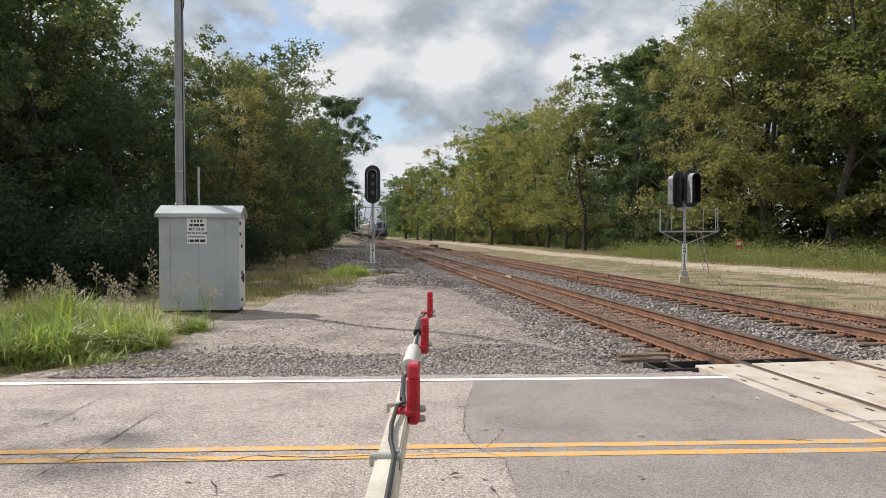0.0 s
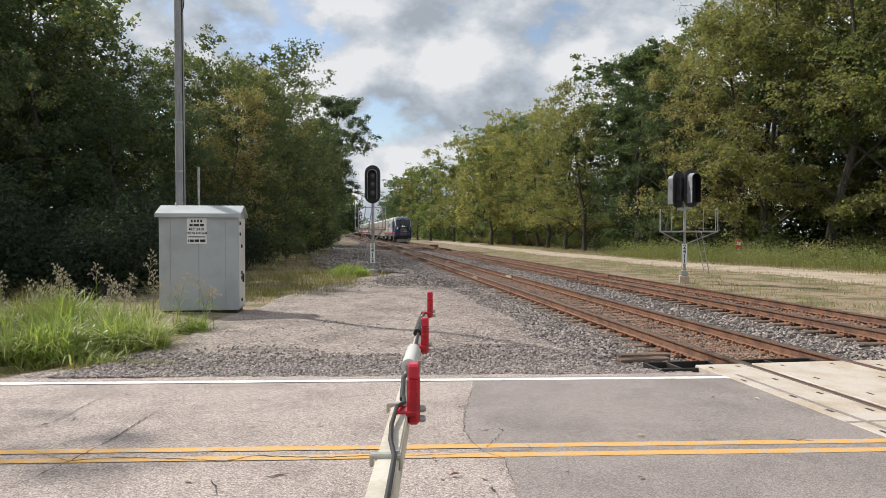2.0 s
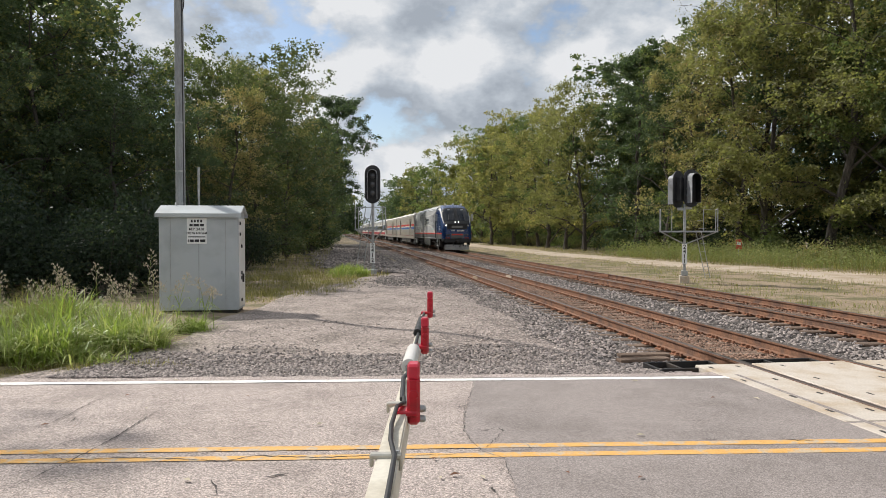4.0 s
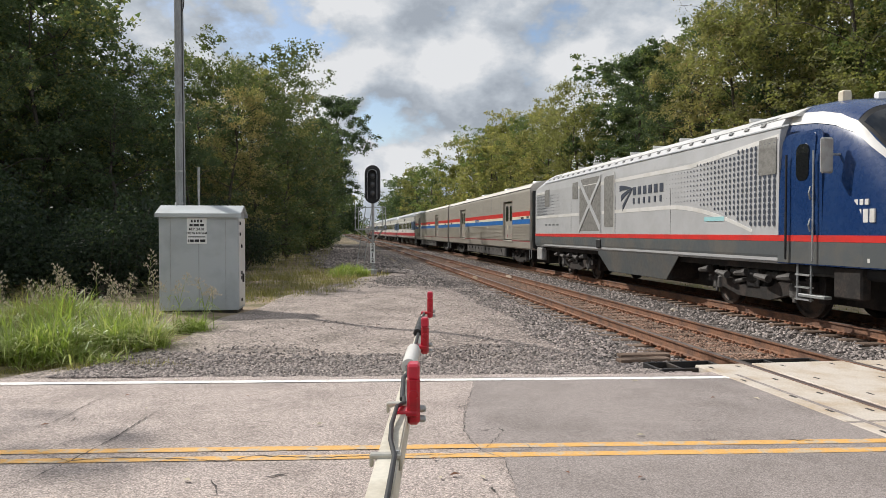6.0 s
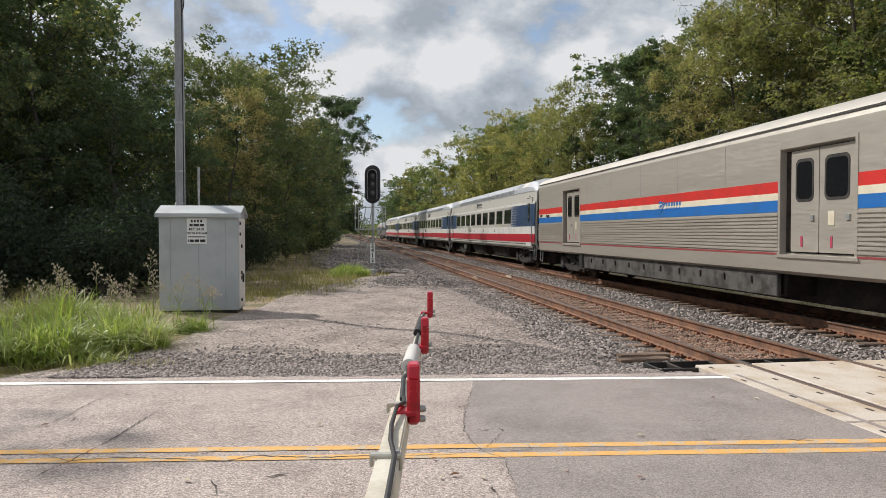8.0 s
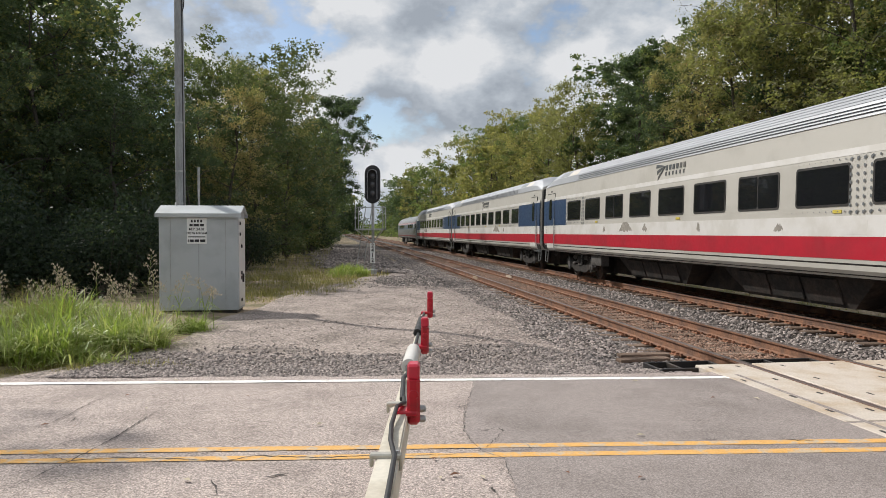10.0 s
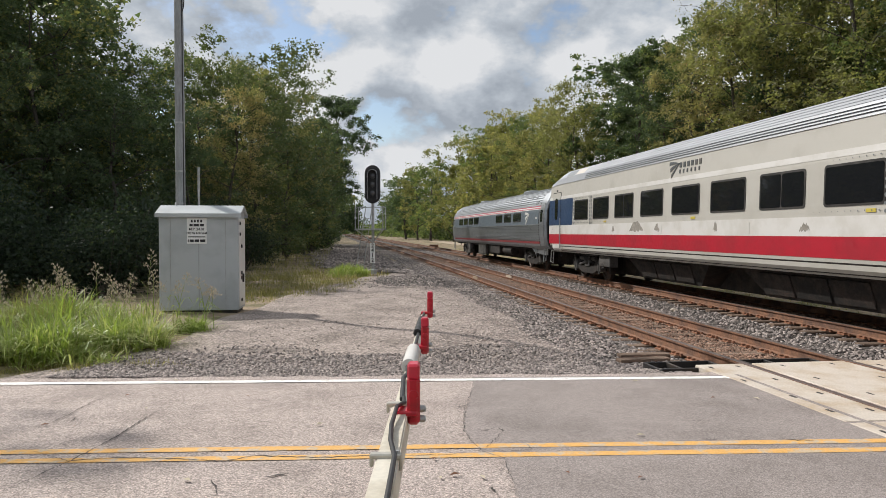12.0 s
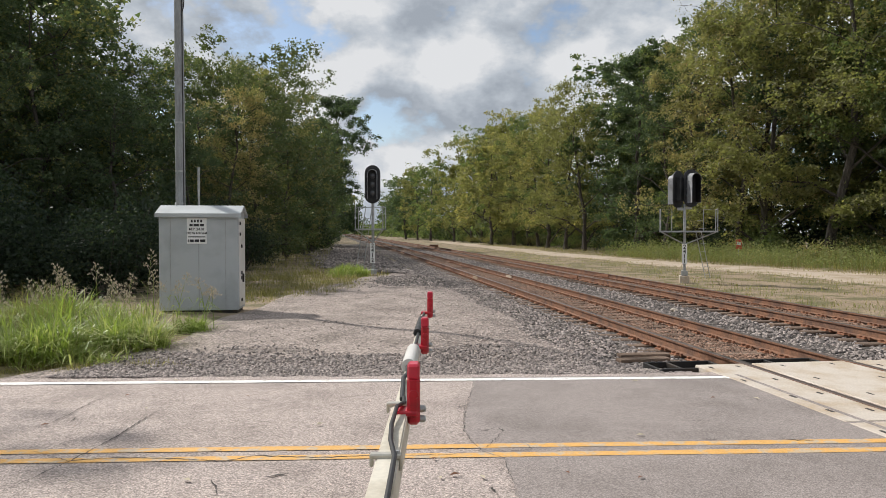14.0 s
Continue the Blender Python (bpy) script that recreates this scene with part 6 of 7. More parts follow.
def car_ends(e, L, prof, mat="rubber", low=0.95):
    """Diaphragms, couplers and grab irons at both ends."""
    for sg in (-1, 1):
        xb = sg * (L / 2 - 0.32)
        bm = bmesh.new()
        ring = [(y * 0.93, 1.05 + (min(z, 3.7) - 1.0) * 0.97) for y, z in prof]
        loft_prism(bm, [full_loop(ring, xb), full_loop(ring, xb + sg * 0.14)])
        part("diaphragm", bm, M["black"], e, "dark rubber gangway diaphragm")
        part("gangway_frame", box(min(xb, xb + sg * 0.26), max(xb, xb + sg * 0.26), -0.65, 0.65, 0.95, 3.35, 0.05), M["black"], e)
        part("coupler", box(min(xb, xb + sg * 0.34), max(xb, xb + sg * 0.34), -0.13, 0.13, 0.72, 0.98, 0.03), M["dark_steel"], e)
        for y in (-1.45, 1.45):
            bm = bmesh.new()
            xx = sg * (L / 2 - 0.38)
            add_tube(bm, [(xx, y, 1.0), (xx + sg * 0.02, y * 1.02, 0.5), (xx - sg * 0.32, y * 1.02, 0.45), (xx - sg * 0.34, y, 1.0)], 0.02, 6)
            part("step_iron", bm, M["galv"], e)
        for y in (-0.9, 0.9):
            part("jumper_cable", tube([(xb, y, 1.2), (xb + sg * 0.2, y, 0.75), (xb + sg * 0.34, y, 0.7)], 0.022, 6), M["cable"], e)


BAG_P = [(1.40, 0.90), (1.52, 0.97), (1.55, 1.25), (1.55, 3.70), (1.52, 3.82), (1.38, 3.98), (1.0, 4.12), (0.5, 4.20), (0.0, 4.22)]
VEN_P = [(1.44, 0.95), (1.53, 1.08), (1.55, 1.28), (1.55, 2.2), (1.53, 3.0), (1.48, 3.66), (1.40, 3.90), (1.14, 4.16), (0.64, 4.30), (0.0, 4.34)]
AMF_P = [(1.36, 1.0), (1.50, 1.12), (1.575, 1.5), (1.59, 2.1), (1.56, 2.7), (1.48, 3.0), (1.26, 3.4), (0.88, 3.67), (0.45, 3.81), (0.0, 3.86)]
CAR = 25.9


def make_baggage():
    L = CAR
    e = thing("baggage_car", "stainless baggage car with red, cream and blue stripes", "baggage car", group="train cars")
    X = lambda d: L / 2 - d
    doors = [(3.85, 5.83), (17.85, 19.92)]
    full = [(1.40, 0.90), (1.52, 0.97), (1.55, 1.28), (1.55, 1.32), (1.55, 3.33), (1.55, 3.37), (1.55, 3.70), (1.52, 3.82), (1.38, 3.98), (1.0, 4.12), (0.5, 4.20), (0.0, 4.22)]
    cut = [(y - 0.14 if 1.30 <= z <= 3.36 else y, z) for y, z in full]
    cuts = [0.36, doors[0][0], doors[0][1], doors[1][0], doors[1][1], L - 0.36]
    for k in range(5):
        pr = cut if k in (1, 3) else full
        bm = bmesh.new()
        loft_prism(bm, [full_loop(pr, X(cuts[k])), full_loop(pr, X(cuts[k + 1]))])
        part("body_section", bm, M["stainless"], e, "brushed stainless body shell")
    segs = [(0.37, doors[0][0] - 0.06), (doors[0][1] + 0.06, doors[1][0] - 0.06), (doors[1][1] + 0.06, L - 0.37)]
    for side in (-1, 1):
        for a, b in segs:
            band(e, "stripe", full, side, X(a), X(b), 2.52, 2.75, 0.006, "t_red", "red stripe")
            band(e, "stripe", full, side, X(a), X(b), 2.375, 2.52, 0.006, "t_cream", "cream stripe")
            band(e, "stripe", full, side, X(a), X(b), 2.14, 2.375, 0.006, "t_blue", "blue stripe")
            band(e, "stripe", full, side, X(a), X(b), 1.285, 1.325, 0.006, "t_maroon", "thin dull red line")
            for k in range(10):
                z = 1.36 + k * 0.078
                band(e, "rib", full, side, X(a), X(b), z, z + 0.045, 0.022, "stainless", nz=2)
        for a, b in doors:
            # dark backing plate: the shadow inside the doorway is put into its colour
            dk = band(e, "door_recess", cut, side, X(a), X(b), 1.33, 3.33, 0.004, "underframe", nz=2)
            mid = (a + b) / 2
            for p, q in ((a + 0.22, mid - 0.012), (mid + 0.012, b - 0.10)):
                df = pane(e, "door", cut, side, X(p), X(q), 1.36, 3.31, 0.03, 0.055, "stainless", "stainless side door leaf")
                pane(df, "window", cut, side, X(p + 0.14), X(q - 0.14), 2.32, 3.14, 0.12, 0.062, "rubber")
                pane(df, "pane", cut, side, X(p + 0.19), X(q - 0.19), 2.38, 3.08, 0.09, 0.068, "glass")
                band(df, "handle", cut, side, X(q - 0.22), X(q - 0.12), 1.95, 2.06, 0.075, "galv", nz=1)
                band(df, "tag", cut, side, X(p + 0.3), X(p + 0.36), 1.46, 1.66, 0.062, "t_pink", nz=1)
            band(df, "placard", cut, side, X(mid + 0.25), X(mid + 0.42), 1.86, 2.12, 0.062, "t_cream", nz=1)
            band(e, "door_sill", full, side, X(a - 0.1), X(b + 0.1), 1.24, 1.30, 0.03, "stainless", nz=1)
            for xx in (X(a) + 0.03, X(b) - 0.03):
                band(e, "door_post", full, side, xx - 0.035, xx + 0.035, 1.30, 3.42, 0.012, "stainless", nz=2)
        d = 1 if side < 0 else -1
        emblem(e, full, side, X(14.0) if side < 0 else X(12.4), 2.44, 1.3, "t_blue")
        for row, z in enumerate((2.405,)):
            for dd in (1.75, L - 1.75):
                letters("lettering", "Baggage", 0.17, pose(X(dd), side * 1.559, 2.45, 90, 0, 0 if side < 0 else 180), M["ink"], e)
            part("lettering_bar", strip_mesh([X(0.95), X(0.55)], [2.40] * 2, [2.50] * 2, full, side, 0.012, nz=1), M["ink"], e)
        for k in range(5):
            band(e, "panel_seam", full, side, X(6.6 + k * 2.3) - 0.006, X(6.6 + k * 2.3) + 0.006, 2.78, 3.68, 0.003, "stainless_roof", nz=1)
        band(e, "drip_rail", full, side, X(0.37), X(L - 0.37), 3.80, 3.83, 0.02, "underframe", nz=1)
        # equipment skirt
        part("skirt", box(X(17.6), X(5.95), side * 1.38 - 0.05, side * 1.38 + 0.05, 0.42, 0.92, 0.02), M["truck_grey"], e, "dark grey equipment skirt")
        for k in range(10):
            xx = X(6.8 + k * 1.1)
            part("skirt_latch", box(xx - 0.03, xx + 0.03, side * 1.44 - 0.02, side * 1.44 + 0.02, 0.66, 0.80), M["underframe"], e)
        part("step_box", box(X(5.9), X(5.5), side * 1.38 - 0.08, side * 1.38 + 0.08, 0.42, 0.9, 0.01), M["black"], e)
    part("underfloor", box(X(17.6), X(6.0), -1.25, 1.25, 0.42, 0.95, 0.05), M["underframe"], e)
    part("centre_sill", box(X(L - 0.6), X(0.6), -0.55, 0.55, 0.27, 0.92, 0.03), M["underframe"], e)
    part("floor_beam", box(X(L - 0.4), X(0.4), -1.3, 1.3, 0.88, 1.0), M["underframe"], e)
    rf = [(1.535, 3.84), (1.40, 4.0), (1.01, 4.135), (0.5, 4.215), (0.0, 4.235)]
    bm = bmesh.new()
    loft_prism(bm, [[(x, -y, z) for y, z in rf] + [(x, y, z) for y, z in rf[::-1] if y] for x in (X(0.37), X(L - 0.37))])
    part("roof", bm, M["stainless"], e, "smooth dull stainless roof", smooth=True)
    for d_ in (3.2, 9.5, 16.4, 22.5):
        part("roof_vent", lathe([(0.33, 4.15), (0.35, 4.26), (0.30, 4.33), (0.1, 4.36)], 14, "z"), M["galv"], e).location = (X(d_), -0.3, 0)
    car_ends(e, L, BAG_P)
    for xt in (9.07, -9.07):
        make_truck(e, xt, 2.6, 0.46, 1.04, "underframe", "plain")
    return e


def make_coach(grime_seed, end_window=False):
    L = CAR
    e = thing("passenger_coach", "off-white passenger coach with red sill stripe and blue ends", "passenger coach", group="train cars")
    X = lambda d: L / 2 - d
    P = VEN_P
    bm = bmesh.new()
    wide = [q for q in P]
    nar = [(y * 0.97, z if z < 3.6 else 3.6 + (z - 3.6) * 0.45) for y, z in P]
    mid = [(y, z if z < 3.6 else 3.6 + (z - 3.6) * 0.86) for y, z in P]
    loft_prism(bm, [full_loop(nar, X(0.30)), full_loop(mid, X(1.2)), full_loop(wide, X(1.9)), full_loop(wide, X(L - 1.9)), full_loop(mid, X(L - 1.2)), full_loop(nar, X(L - 0.30))])
    part("body", bm, M["t_offwhite"], e, "dusty off-white body shell")
    rf = [(1.492, 3.665), (1.415, 3.912), (1.15, 4.175), (0.64, 4.315), (0.0, 4.355)]
    bm = bmesh.new()
    rings = []
    for d_, fy, fz in ((0.34, 0.97, 0.45), (1.2, 1.0, 0.86), (1.9, 1.0, 1.0), (L - 1.9, 1.0, 1.0), (L - 1.2, 1.0, 0.86), (L - 0.34, 0.97, 0.45)):
        q = [(y * fy + 0.004, 3.6 + (z - 3.6) * fz + 0.006) for y, z in rf]
        rings.append([(X(d_), -y, z) for y, z in q] + [(X(d_), y, z) for y, z in q[::-1] if y > 0.01])
    loft_prism(bm, rings)
    part("roof", bm, M["stainless_roof"], e, "ribbed silver roof")
    rr = random.Random(grime_seed)
    for side in (-1, 1):
        for k, z in enumerate((3.74, 3.80, 3.86, 3.93, 4.0, 4.07, 4.14)):
            band(e, "roof_rib", P, side, X(4.6), X(L - 4.6), z, z + 0.014, 0.05, "stainless_roof", nz=1)
        for a, b in ((2.1, 4.4), (L - 4.4, L - 2.1)):
            band(e, "roof_hatch", P, side, X(a + 0.1), X((a + b) / 2 - 0.08), 3.94, 4.14, 0.045, "stainless", nz=2)
            band(e, "roof_hatch", P, side, X((a + b) / 2 + 0.08), X(b - 0.1), 3.94, 4.14, 0.045, "t_band", nz=2)
        band(e, "stripe", P, side, X(0.36), X(L - 0.36), 1.27, 1.66, 0.005, "t_crimson", "red sill stripe", nz=5)
        band(e, "stripe", P, side, X(0.36), X(L - 0.36), 3.06, 3.18, 0.005, "t_white", "white stripe", nz=3)
        band(e, "stripe", P, side, X(0.36), X(L - 0.36), 1.66, 2.02, 0.005, "t_white", "white stripe below the windows", nz=3)
        for a, b in ((0.36, 4.1 if end_window else 4.86), (21.72 if end_window else 22.5, L - 0.36)):
            band(e, "blue_panel", P, side, X(a), X(b), 2.02, 3.06, 0.006, "t_coachblue", "dark blue end panel", nz=6)
        band(e, "sill_line", P, side, X(0.36), X(L - 0.36), 0.99, 1.20, 0.008, "underframe", nz=1)
        zs = [2.08 + 0.13 * k for k in range(8)]
        if end_window:
            for k in range(10):
                w0 = 4.15 + k * 1.95
                window(e, P, side, X(w0), X(w0 + (1.28 if k == 9 else 1.42)), 2.19, 2.94, 0.07, k in (1, 5))
                if k in (2, 4, 7):
                    band(e, "tag", P, side, X(w0 + 0.2), X(w0 + 0.42), 2.07, 2.13, 0.012, "yellow_tag", nz=1)
            for c, r in ((21.64, 0.064), (21.48, 0.062), (21.32, 0.060), (21.20, 0.050), (19.60, 0.052), (19.46, 0.048), (19.32, 0.044), (7.86, 0.036), (7.70, 0.036), (5.92, 0.05), (5.74, 0.05)):
                dots(e, P, side, [X(c)], zs, lambda x, z: r, "t_band")
            dots(e, P, side, [X(21.9 - 0.16 * k) for k in range(24)], [3.01, 2.10], lambda x, z: 0.05 - 0.0014 * (x - X(21.9)) / 0.16, "t_band")
            dots(e, P, side, [X(5.0 + 0.16 * k) for k in range(26)], [3.01, 2.10], lambda x, z: 0.04 - 0.0013 * (X(5.0) - x) / 0.16, "t_band")
        else:
            for k in range(9):
                w0 = 4.92 + k * 1.985
                window(e, P, side, X(w0), X(w0 + 1.47), 2.19, 2.94, 0.07, k in (2, 6))
                if k in (1, 4, 7):
                    band(e, "tag", P, side, X(w0 + 0.2), X(w0 + 0.42), 2.07, 2.13, 0.012, "yellow_tag", nz=1)
            sx = [X(3.62 + 0.16 * k) for k in range(8)]
            zs = [2.08 + 0.13 * k for k in range(8)]
            dots(e, P, side, sx, zs, lambda x, z: 0.022 + 0.034 * (X(3.62) - x) / 1.12, "t_white", shape=4)
            dots(e, P, side, [X(6.42 + 0.16 * k) for k in range(4)], zs, lambda x, z: 0.034, "t_band")
            edge = [X(4.95 + 0.16 * k) for k in range(26)]
            dots(e, P, side, edge, [3.01, 2.10], lambda x, z: 0.036 - 0.0013 * (X(4.95) - x) / 0.16, "t_band")
            dots(e, P, side, [X(22.36 - 0.16 * k) for k in range(1)] + [X(20.6 - 0.0) + 0.0, X(20.44)], zs, lambda x, z: 0.056, "t_band")
            dots(e, P, side, [X(22.2 - 0.16 * k) for k in range(22)], [3.01, 2.10], lambda x, z: 0.034 - 0.0012 * (x - X(22.2)) / 0.16, "t_band")
        for c in range(3 if end_window else 2):
            x_star = X((L - 4.24 if end_window else L - 3.55) - 0.17 * c)
            dots(e, P, side, [x_star], [2.16 + 0.16 * k for k in range(6)], lambda x, z: 0.055 - 0.014 * c, "t_white", shape=4)
        # doors at both ends
        for a, b in ((0.80, 1.92), (L - 1.92, L - 0.80)):
            fr = pane(e, "door_frame", P, side, X(a), X(b), 0.97, 3.36, 0.08, 0.009, "rubber")
            pane(fr, "door", P, side, X(a + 0.03), X(b - 0.03), 2.02, 3.33, 0.06, 0.014, "t_coachblue" if side < 0 else "t_coachblue", "blue door leaf")
            band(fr, "door_lower", P, side, X(a + 0.03), X(b - 0.03), 1.66, 2.02, 0.014, "t_white", nz=3)
            band(fr, "door_stripe", P, side, X(a + 0.03), X(b - 0.03), 1.27, 1.66, 0.014, "t_crimson", nz=4)
            band(fr, "door_foot", P, side, X(a + 0.03), X(b - 0.03), 0.99, 1.27, 0.014, "t_white", nz=3)
            band(fr, "door_top", P, side, X(a + 0.03), X(b - 0.03), 3.06, 3.33, 0.018, "t_offwhite", nz=3)
            pane(fr, "door_window", P, side, X(a + 0.38), X(b - 0.38), 2.25, 3.12, 0.14, 0.022, "glass")
            part("grab_rail", tube([(X(a) + 0.12, side * 1.62, 1.1), (X(a) + 0.12, side * 1.62, 2.3)], 0.018, 6), M["galv"], e)
            part("door_light", box(X((a + b) / 2) - 0.07, X((a + b) / 2) + 0.07, side * 1.47 - 0.04, side * 1.47 + 0.04, 3.40, 3.47, 0.01), M["black"], e)
        d = 1 if side < 0 else -1
        emblem(e, VEN_P, side, X((13.5 if end_window else 14.6) if side < 0 else 12.9), 3.42, 2.0 if end_window else 1.75, "t_charcoal")
        # peeled and grimy patches by the middle windows
        for c, w, h in ((9.2, 1.7, 0.32), (7.4, 0.3, 0.2), (15.0, 0.3, 0.1)) if end_window else ((16.6, 1.0, 0.30), (15.2, 0.35, 0.18), (12.1, 0.16, 0.2), (8.9, 0.3, 0.12), (18.4, 0.22, 0.16)):
            n = 14
            xs = [X(c) - w / 2 + w * t / (n - 1) for t in range(n)]
            lo = [1.74 + 0.07 * rr.random() for _ in xs]
            hi = [q + 0.02 + h * min(1, 3 * t / n, 3 * (n - 1 - t) / n) * rr.uniform(0.78, 1) for t, q in enumerate(lo)]
            part("peeled_patch", strip_mesh(xs, lo, hi, P, side, 0.0085, nz=1), M["t_grime"], e, "grey peeled paint patch")
        for k in range(4):
            xx = X(6.5 + k * 4.2)
            part("access_panel", strip_mesh([xx, xx - 0.5], [1.70] * 2, [1.95] * 2, P, side, 0.008, nz=1), M["t_white"], e)
    # underfloor gear
    part("centre_sill", box(X(L - 0.6), X(0.6), -0.5, 0.5, 0.27, 0.95, 0.03), M["underframe"], e)
    part("floor_beam", box(X(L - 0.5), X(0.5), -1.35, 1.35, 0.92, 1.06), M["underframe"], e)
    for d0, d1 in ((6.6, 11.6), (12.9, 18.0)):
        bm = bmesh.new()
        pts = [(X(d0), 0.98), (X(d0 + 0.8), 0.34), (X(d1 - 0.8), 0.34), (X(d1), 0.98)]
        a = [bm.verts.new((x, -1.24 + 0.22 * (z < 0.5), z)) for x, z in pts]
        b = [bm.verts.new((x, 1.24 - 0.22 * (z < 0.5), z)) for x, z in pts]
        for k in range(4):
            bm.faces.new((a[k], a[(k + 1) % 4], b[(k + 1) % 4], b[k]))
        bm.faces.new(a[::-1]), bm.faces.new(b)
        part("equipment_box", bm, M["underframe"], e, "dark dusty underfloor equipment box")
        for k in range(3):
            for side in (-1, 1):
                xx = X(d0 + 1.0 + k * 1.1)
                part("equipment_panel", box(xx - 1.05, xx - 0.03, -0.02, 0.02, 0.0, 0.50, 0.012, m=pose(0, side * 1.06, 0.40, -side * 19)), M["underframe"], e)
                part("vent_bracket", box(xx - 0.12, xx + 0.12, side * 1.3 - 0.04, side * 1.3 + 0.04, 0.92, 1.0, 0.01), M["truck_grey"], e)
    for side in (-1, 1):
        part("skirt_fairing", strip_mesh([X(0.5), X(1.6), X(2.2)], [0.86, 0.86, 1.02], [1.12] * 3, VEN_P, side, -0.02), M["t_charcoal"], e)
        part("battery_box", box(X(20.2), X(19.2), side * 1.2 - 0.15, side * 1.2 + 0.15, 0.55, 0.95, 0.02), M["truck_grey"], e)
    car_ends(e, L, VEN_P)
    for xt in (9.07, -9.07):
        make_truck(e, xt, 2.5, 0.46, 1.02, "underframe", "plain")
    return e


def make_cafe():
    L = CAR
    e = thing("cafe_car", "rounded corrugated stainless passenger car with red pinstripes", "passenger coach", group="train cars")
    X = lambda d: L / 2 - d
    P = AMF_P
    shr = lambda f: [(y * f, 2.2 + (z - 2.2) * (0.4 + 0.6 * f)) for y, z in P]
    bm = bmesh.new()
    loft_prism(bm, [full_loop(shr(0.90), X(0.28)), full_loop(shr(0.985), X(0.36)), full_loop(P, X(0.46)), full_loop(P, X(L - 0.46)), full_loop(shr(0.985), X(L - 0.36)), full_loop(shr(0.90), X(L - 0.28))])
    part("body", bm, M["cafe_steel"], e, "rounded stainless body shell", smooth=True)
    for side in (-1, 1):
        band(e, "window_band", P, side, X(1.05), X(L - 1.05), 2.10, 2.74, 0.005, "t_slate", "slate grey window band", nz=6)
        band(e, "pinstripe", P, side, X(1.0), X(L - 1.0), 2.76, 2.79, 0.006, "t_white", "white pinstripe", nz=1)
        band(e, "pinstripe", P, side, X(1.0), X(L - 1.0), 2.79, 2.83, 0.006, "t_pink", "faded red pinstripe", nz=1)
        band(e, "pinstripe", P, side, X(1.0), X(L - 1.0), 2.83, 2.88, 0.006, "t_white", "white pinstripe", nz=1)
        band(e, "pinstripe", P, side, X(1.0), X(L - 1.0), 2.88, 2.92, 0.006, "t_pink", "faded red pinstripe", nz=1)
        band(e, "sill_stripe", P, side, X(1.0), X(L - 1.0), 1.22, 1.32, 0.006, "t_maroon", "dull red sill stripe", nz=2)
        band(e, "belt_rail", P, side, X(1.0), X(L - 1.0), 2.05, 2.10, 0.03, "cafe_steel", nz=2)
        for k in range(9):
            z = 1.36 + k * 0.076
            band(e, "rib", P, side, X(1.02), X(L - 1.02), z, z + 0.042, 0.022, "cafe_steel", nz=2)
        # roof corrugations
        arc = np.linspace(0.04, 0.96, 15)
        top = [(y, z) for y, z in P if z >= 3.0]
        ln = np.cumsum([0] + [math.dist(a, b) for a, b in zip(top, top[1:])])
        for t in arc:
            q = t * ln[-1]
            y, z = np.interp(q, ln, [a for a, _ in top]), np.interp(q, ln, [b for _, b in top])
            part("roof_rib", tube([(X(1.1), side * (y + 0.002), z), (X(L - 1.1), side * (y + 0.002), z)], 0.02, 5), M["cafe_steel"], e)
        for a, b in ((4.3, 5.9), (6.35, 7.93), (8.4, 10.0), (15.12, 16.72), (17.08, 18.68), (19.05, 20.65), (21.02, 22.62)):
            window(e, P, side, X(a), X(b), 2.24, 2.70, 0.07, True)
        emblem(e, P, side, X(3.6) if side < 0 else X(2.65), 2.42, 2.4, "t_white", False)
        part("lettering_bar", strip_mesh([X(1.75), X(1.45)], [2.35] * 2, [2.43] * 2, P, side, 0.012, nz=1), M["t_white"], e)
        for a, b in ((0.38, 1.1), (L - 1.1, L - 0.38)):
            dr = pane(e, "vestibule_door", P, side, X(a + 0.04), X(b - 0.04), 1.15, 3.05, 0.06, 0.012, "cafe_steel", "recessed stainless door")
            pane(dr, "door_window", P, side, X(a + 0.2), X(b - 0.2), 2.2, 2.72, 0.06, 0.02, "glass")
            band(dr, "door_edge", P, side, X(b) - 0.03, X(b) + 0.03, 1.15, 3.05, 0.02, "rubber", nz=4)
        for d_ in (3.0, 2.2, L - 3.6, L - 2.4):
            band(e, "roof_marker", P, side, X(d_), X(d_ + 0.22), 3.28, 3.46, 0.03, "t_band", nz=1)
        band(e, "vent", P, side, X(1.6), X(2.0), 3.02, 3.16, 0.03, "t_band", nz=1)
        bm = box(X(16.2), X(13.8), side * 1.25 - 0.12, side * 1.25 + 0.12, 0.35, 1.0, 0.03)
        part("underfloor_case", bm, M["truck_grey"], e, "grey underfloor equipment case")
        part("underfloor_case", box(X(20.0), X(19.2), side * 1.25 - 0.12, side * 1.25 + 0.12, 0.30, 1.0, 0.03), M["truck_grey"], e)
        part("air_tank", tube([(X(9.4), side * 1.1, 0.75), (X(7.4), side * 1.1, 0.75)], 0.23, 14), M["underframe"], e, smooth=True)
        part("underfloor_case", box(X(12.8), X(10.0), side * 1.2 - 0.15, side * 1.2 + 0.15, 0.5, 1.0, 0.03), M["underframe"], e)
        part("end_skirt", strip_mesh([X(0.55), X(1.0), X(2.6), X(3.0)], [0.75, 0.72, 0.80, 1.05], [1.15] * 4, P, side, -0.02), M["cafe_steel"], e)
    part("floor_beam", box(X(L - 0.5), X(0.5), -1.25, 1.25, 0.9, 1.05), M["underframe"], e)
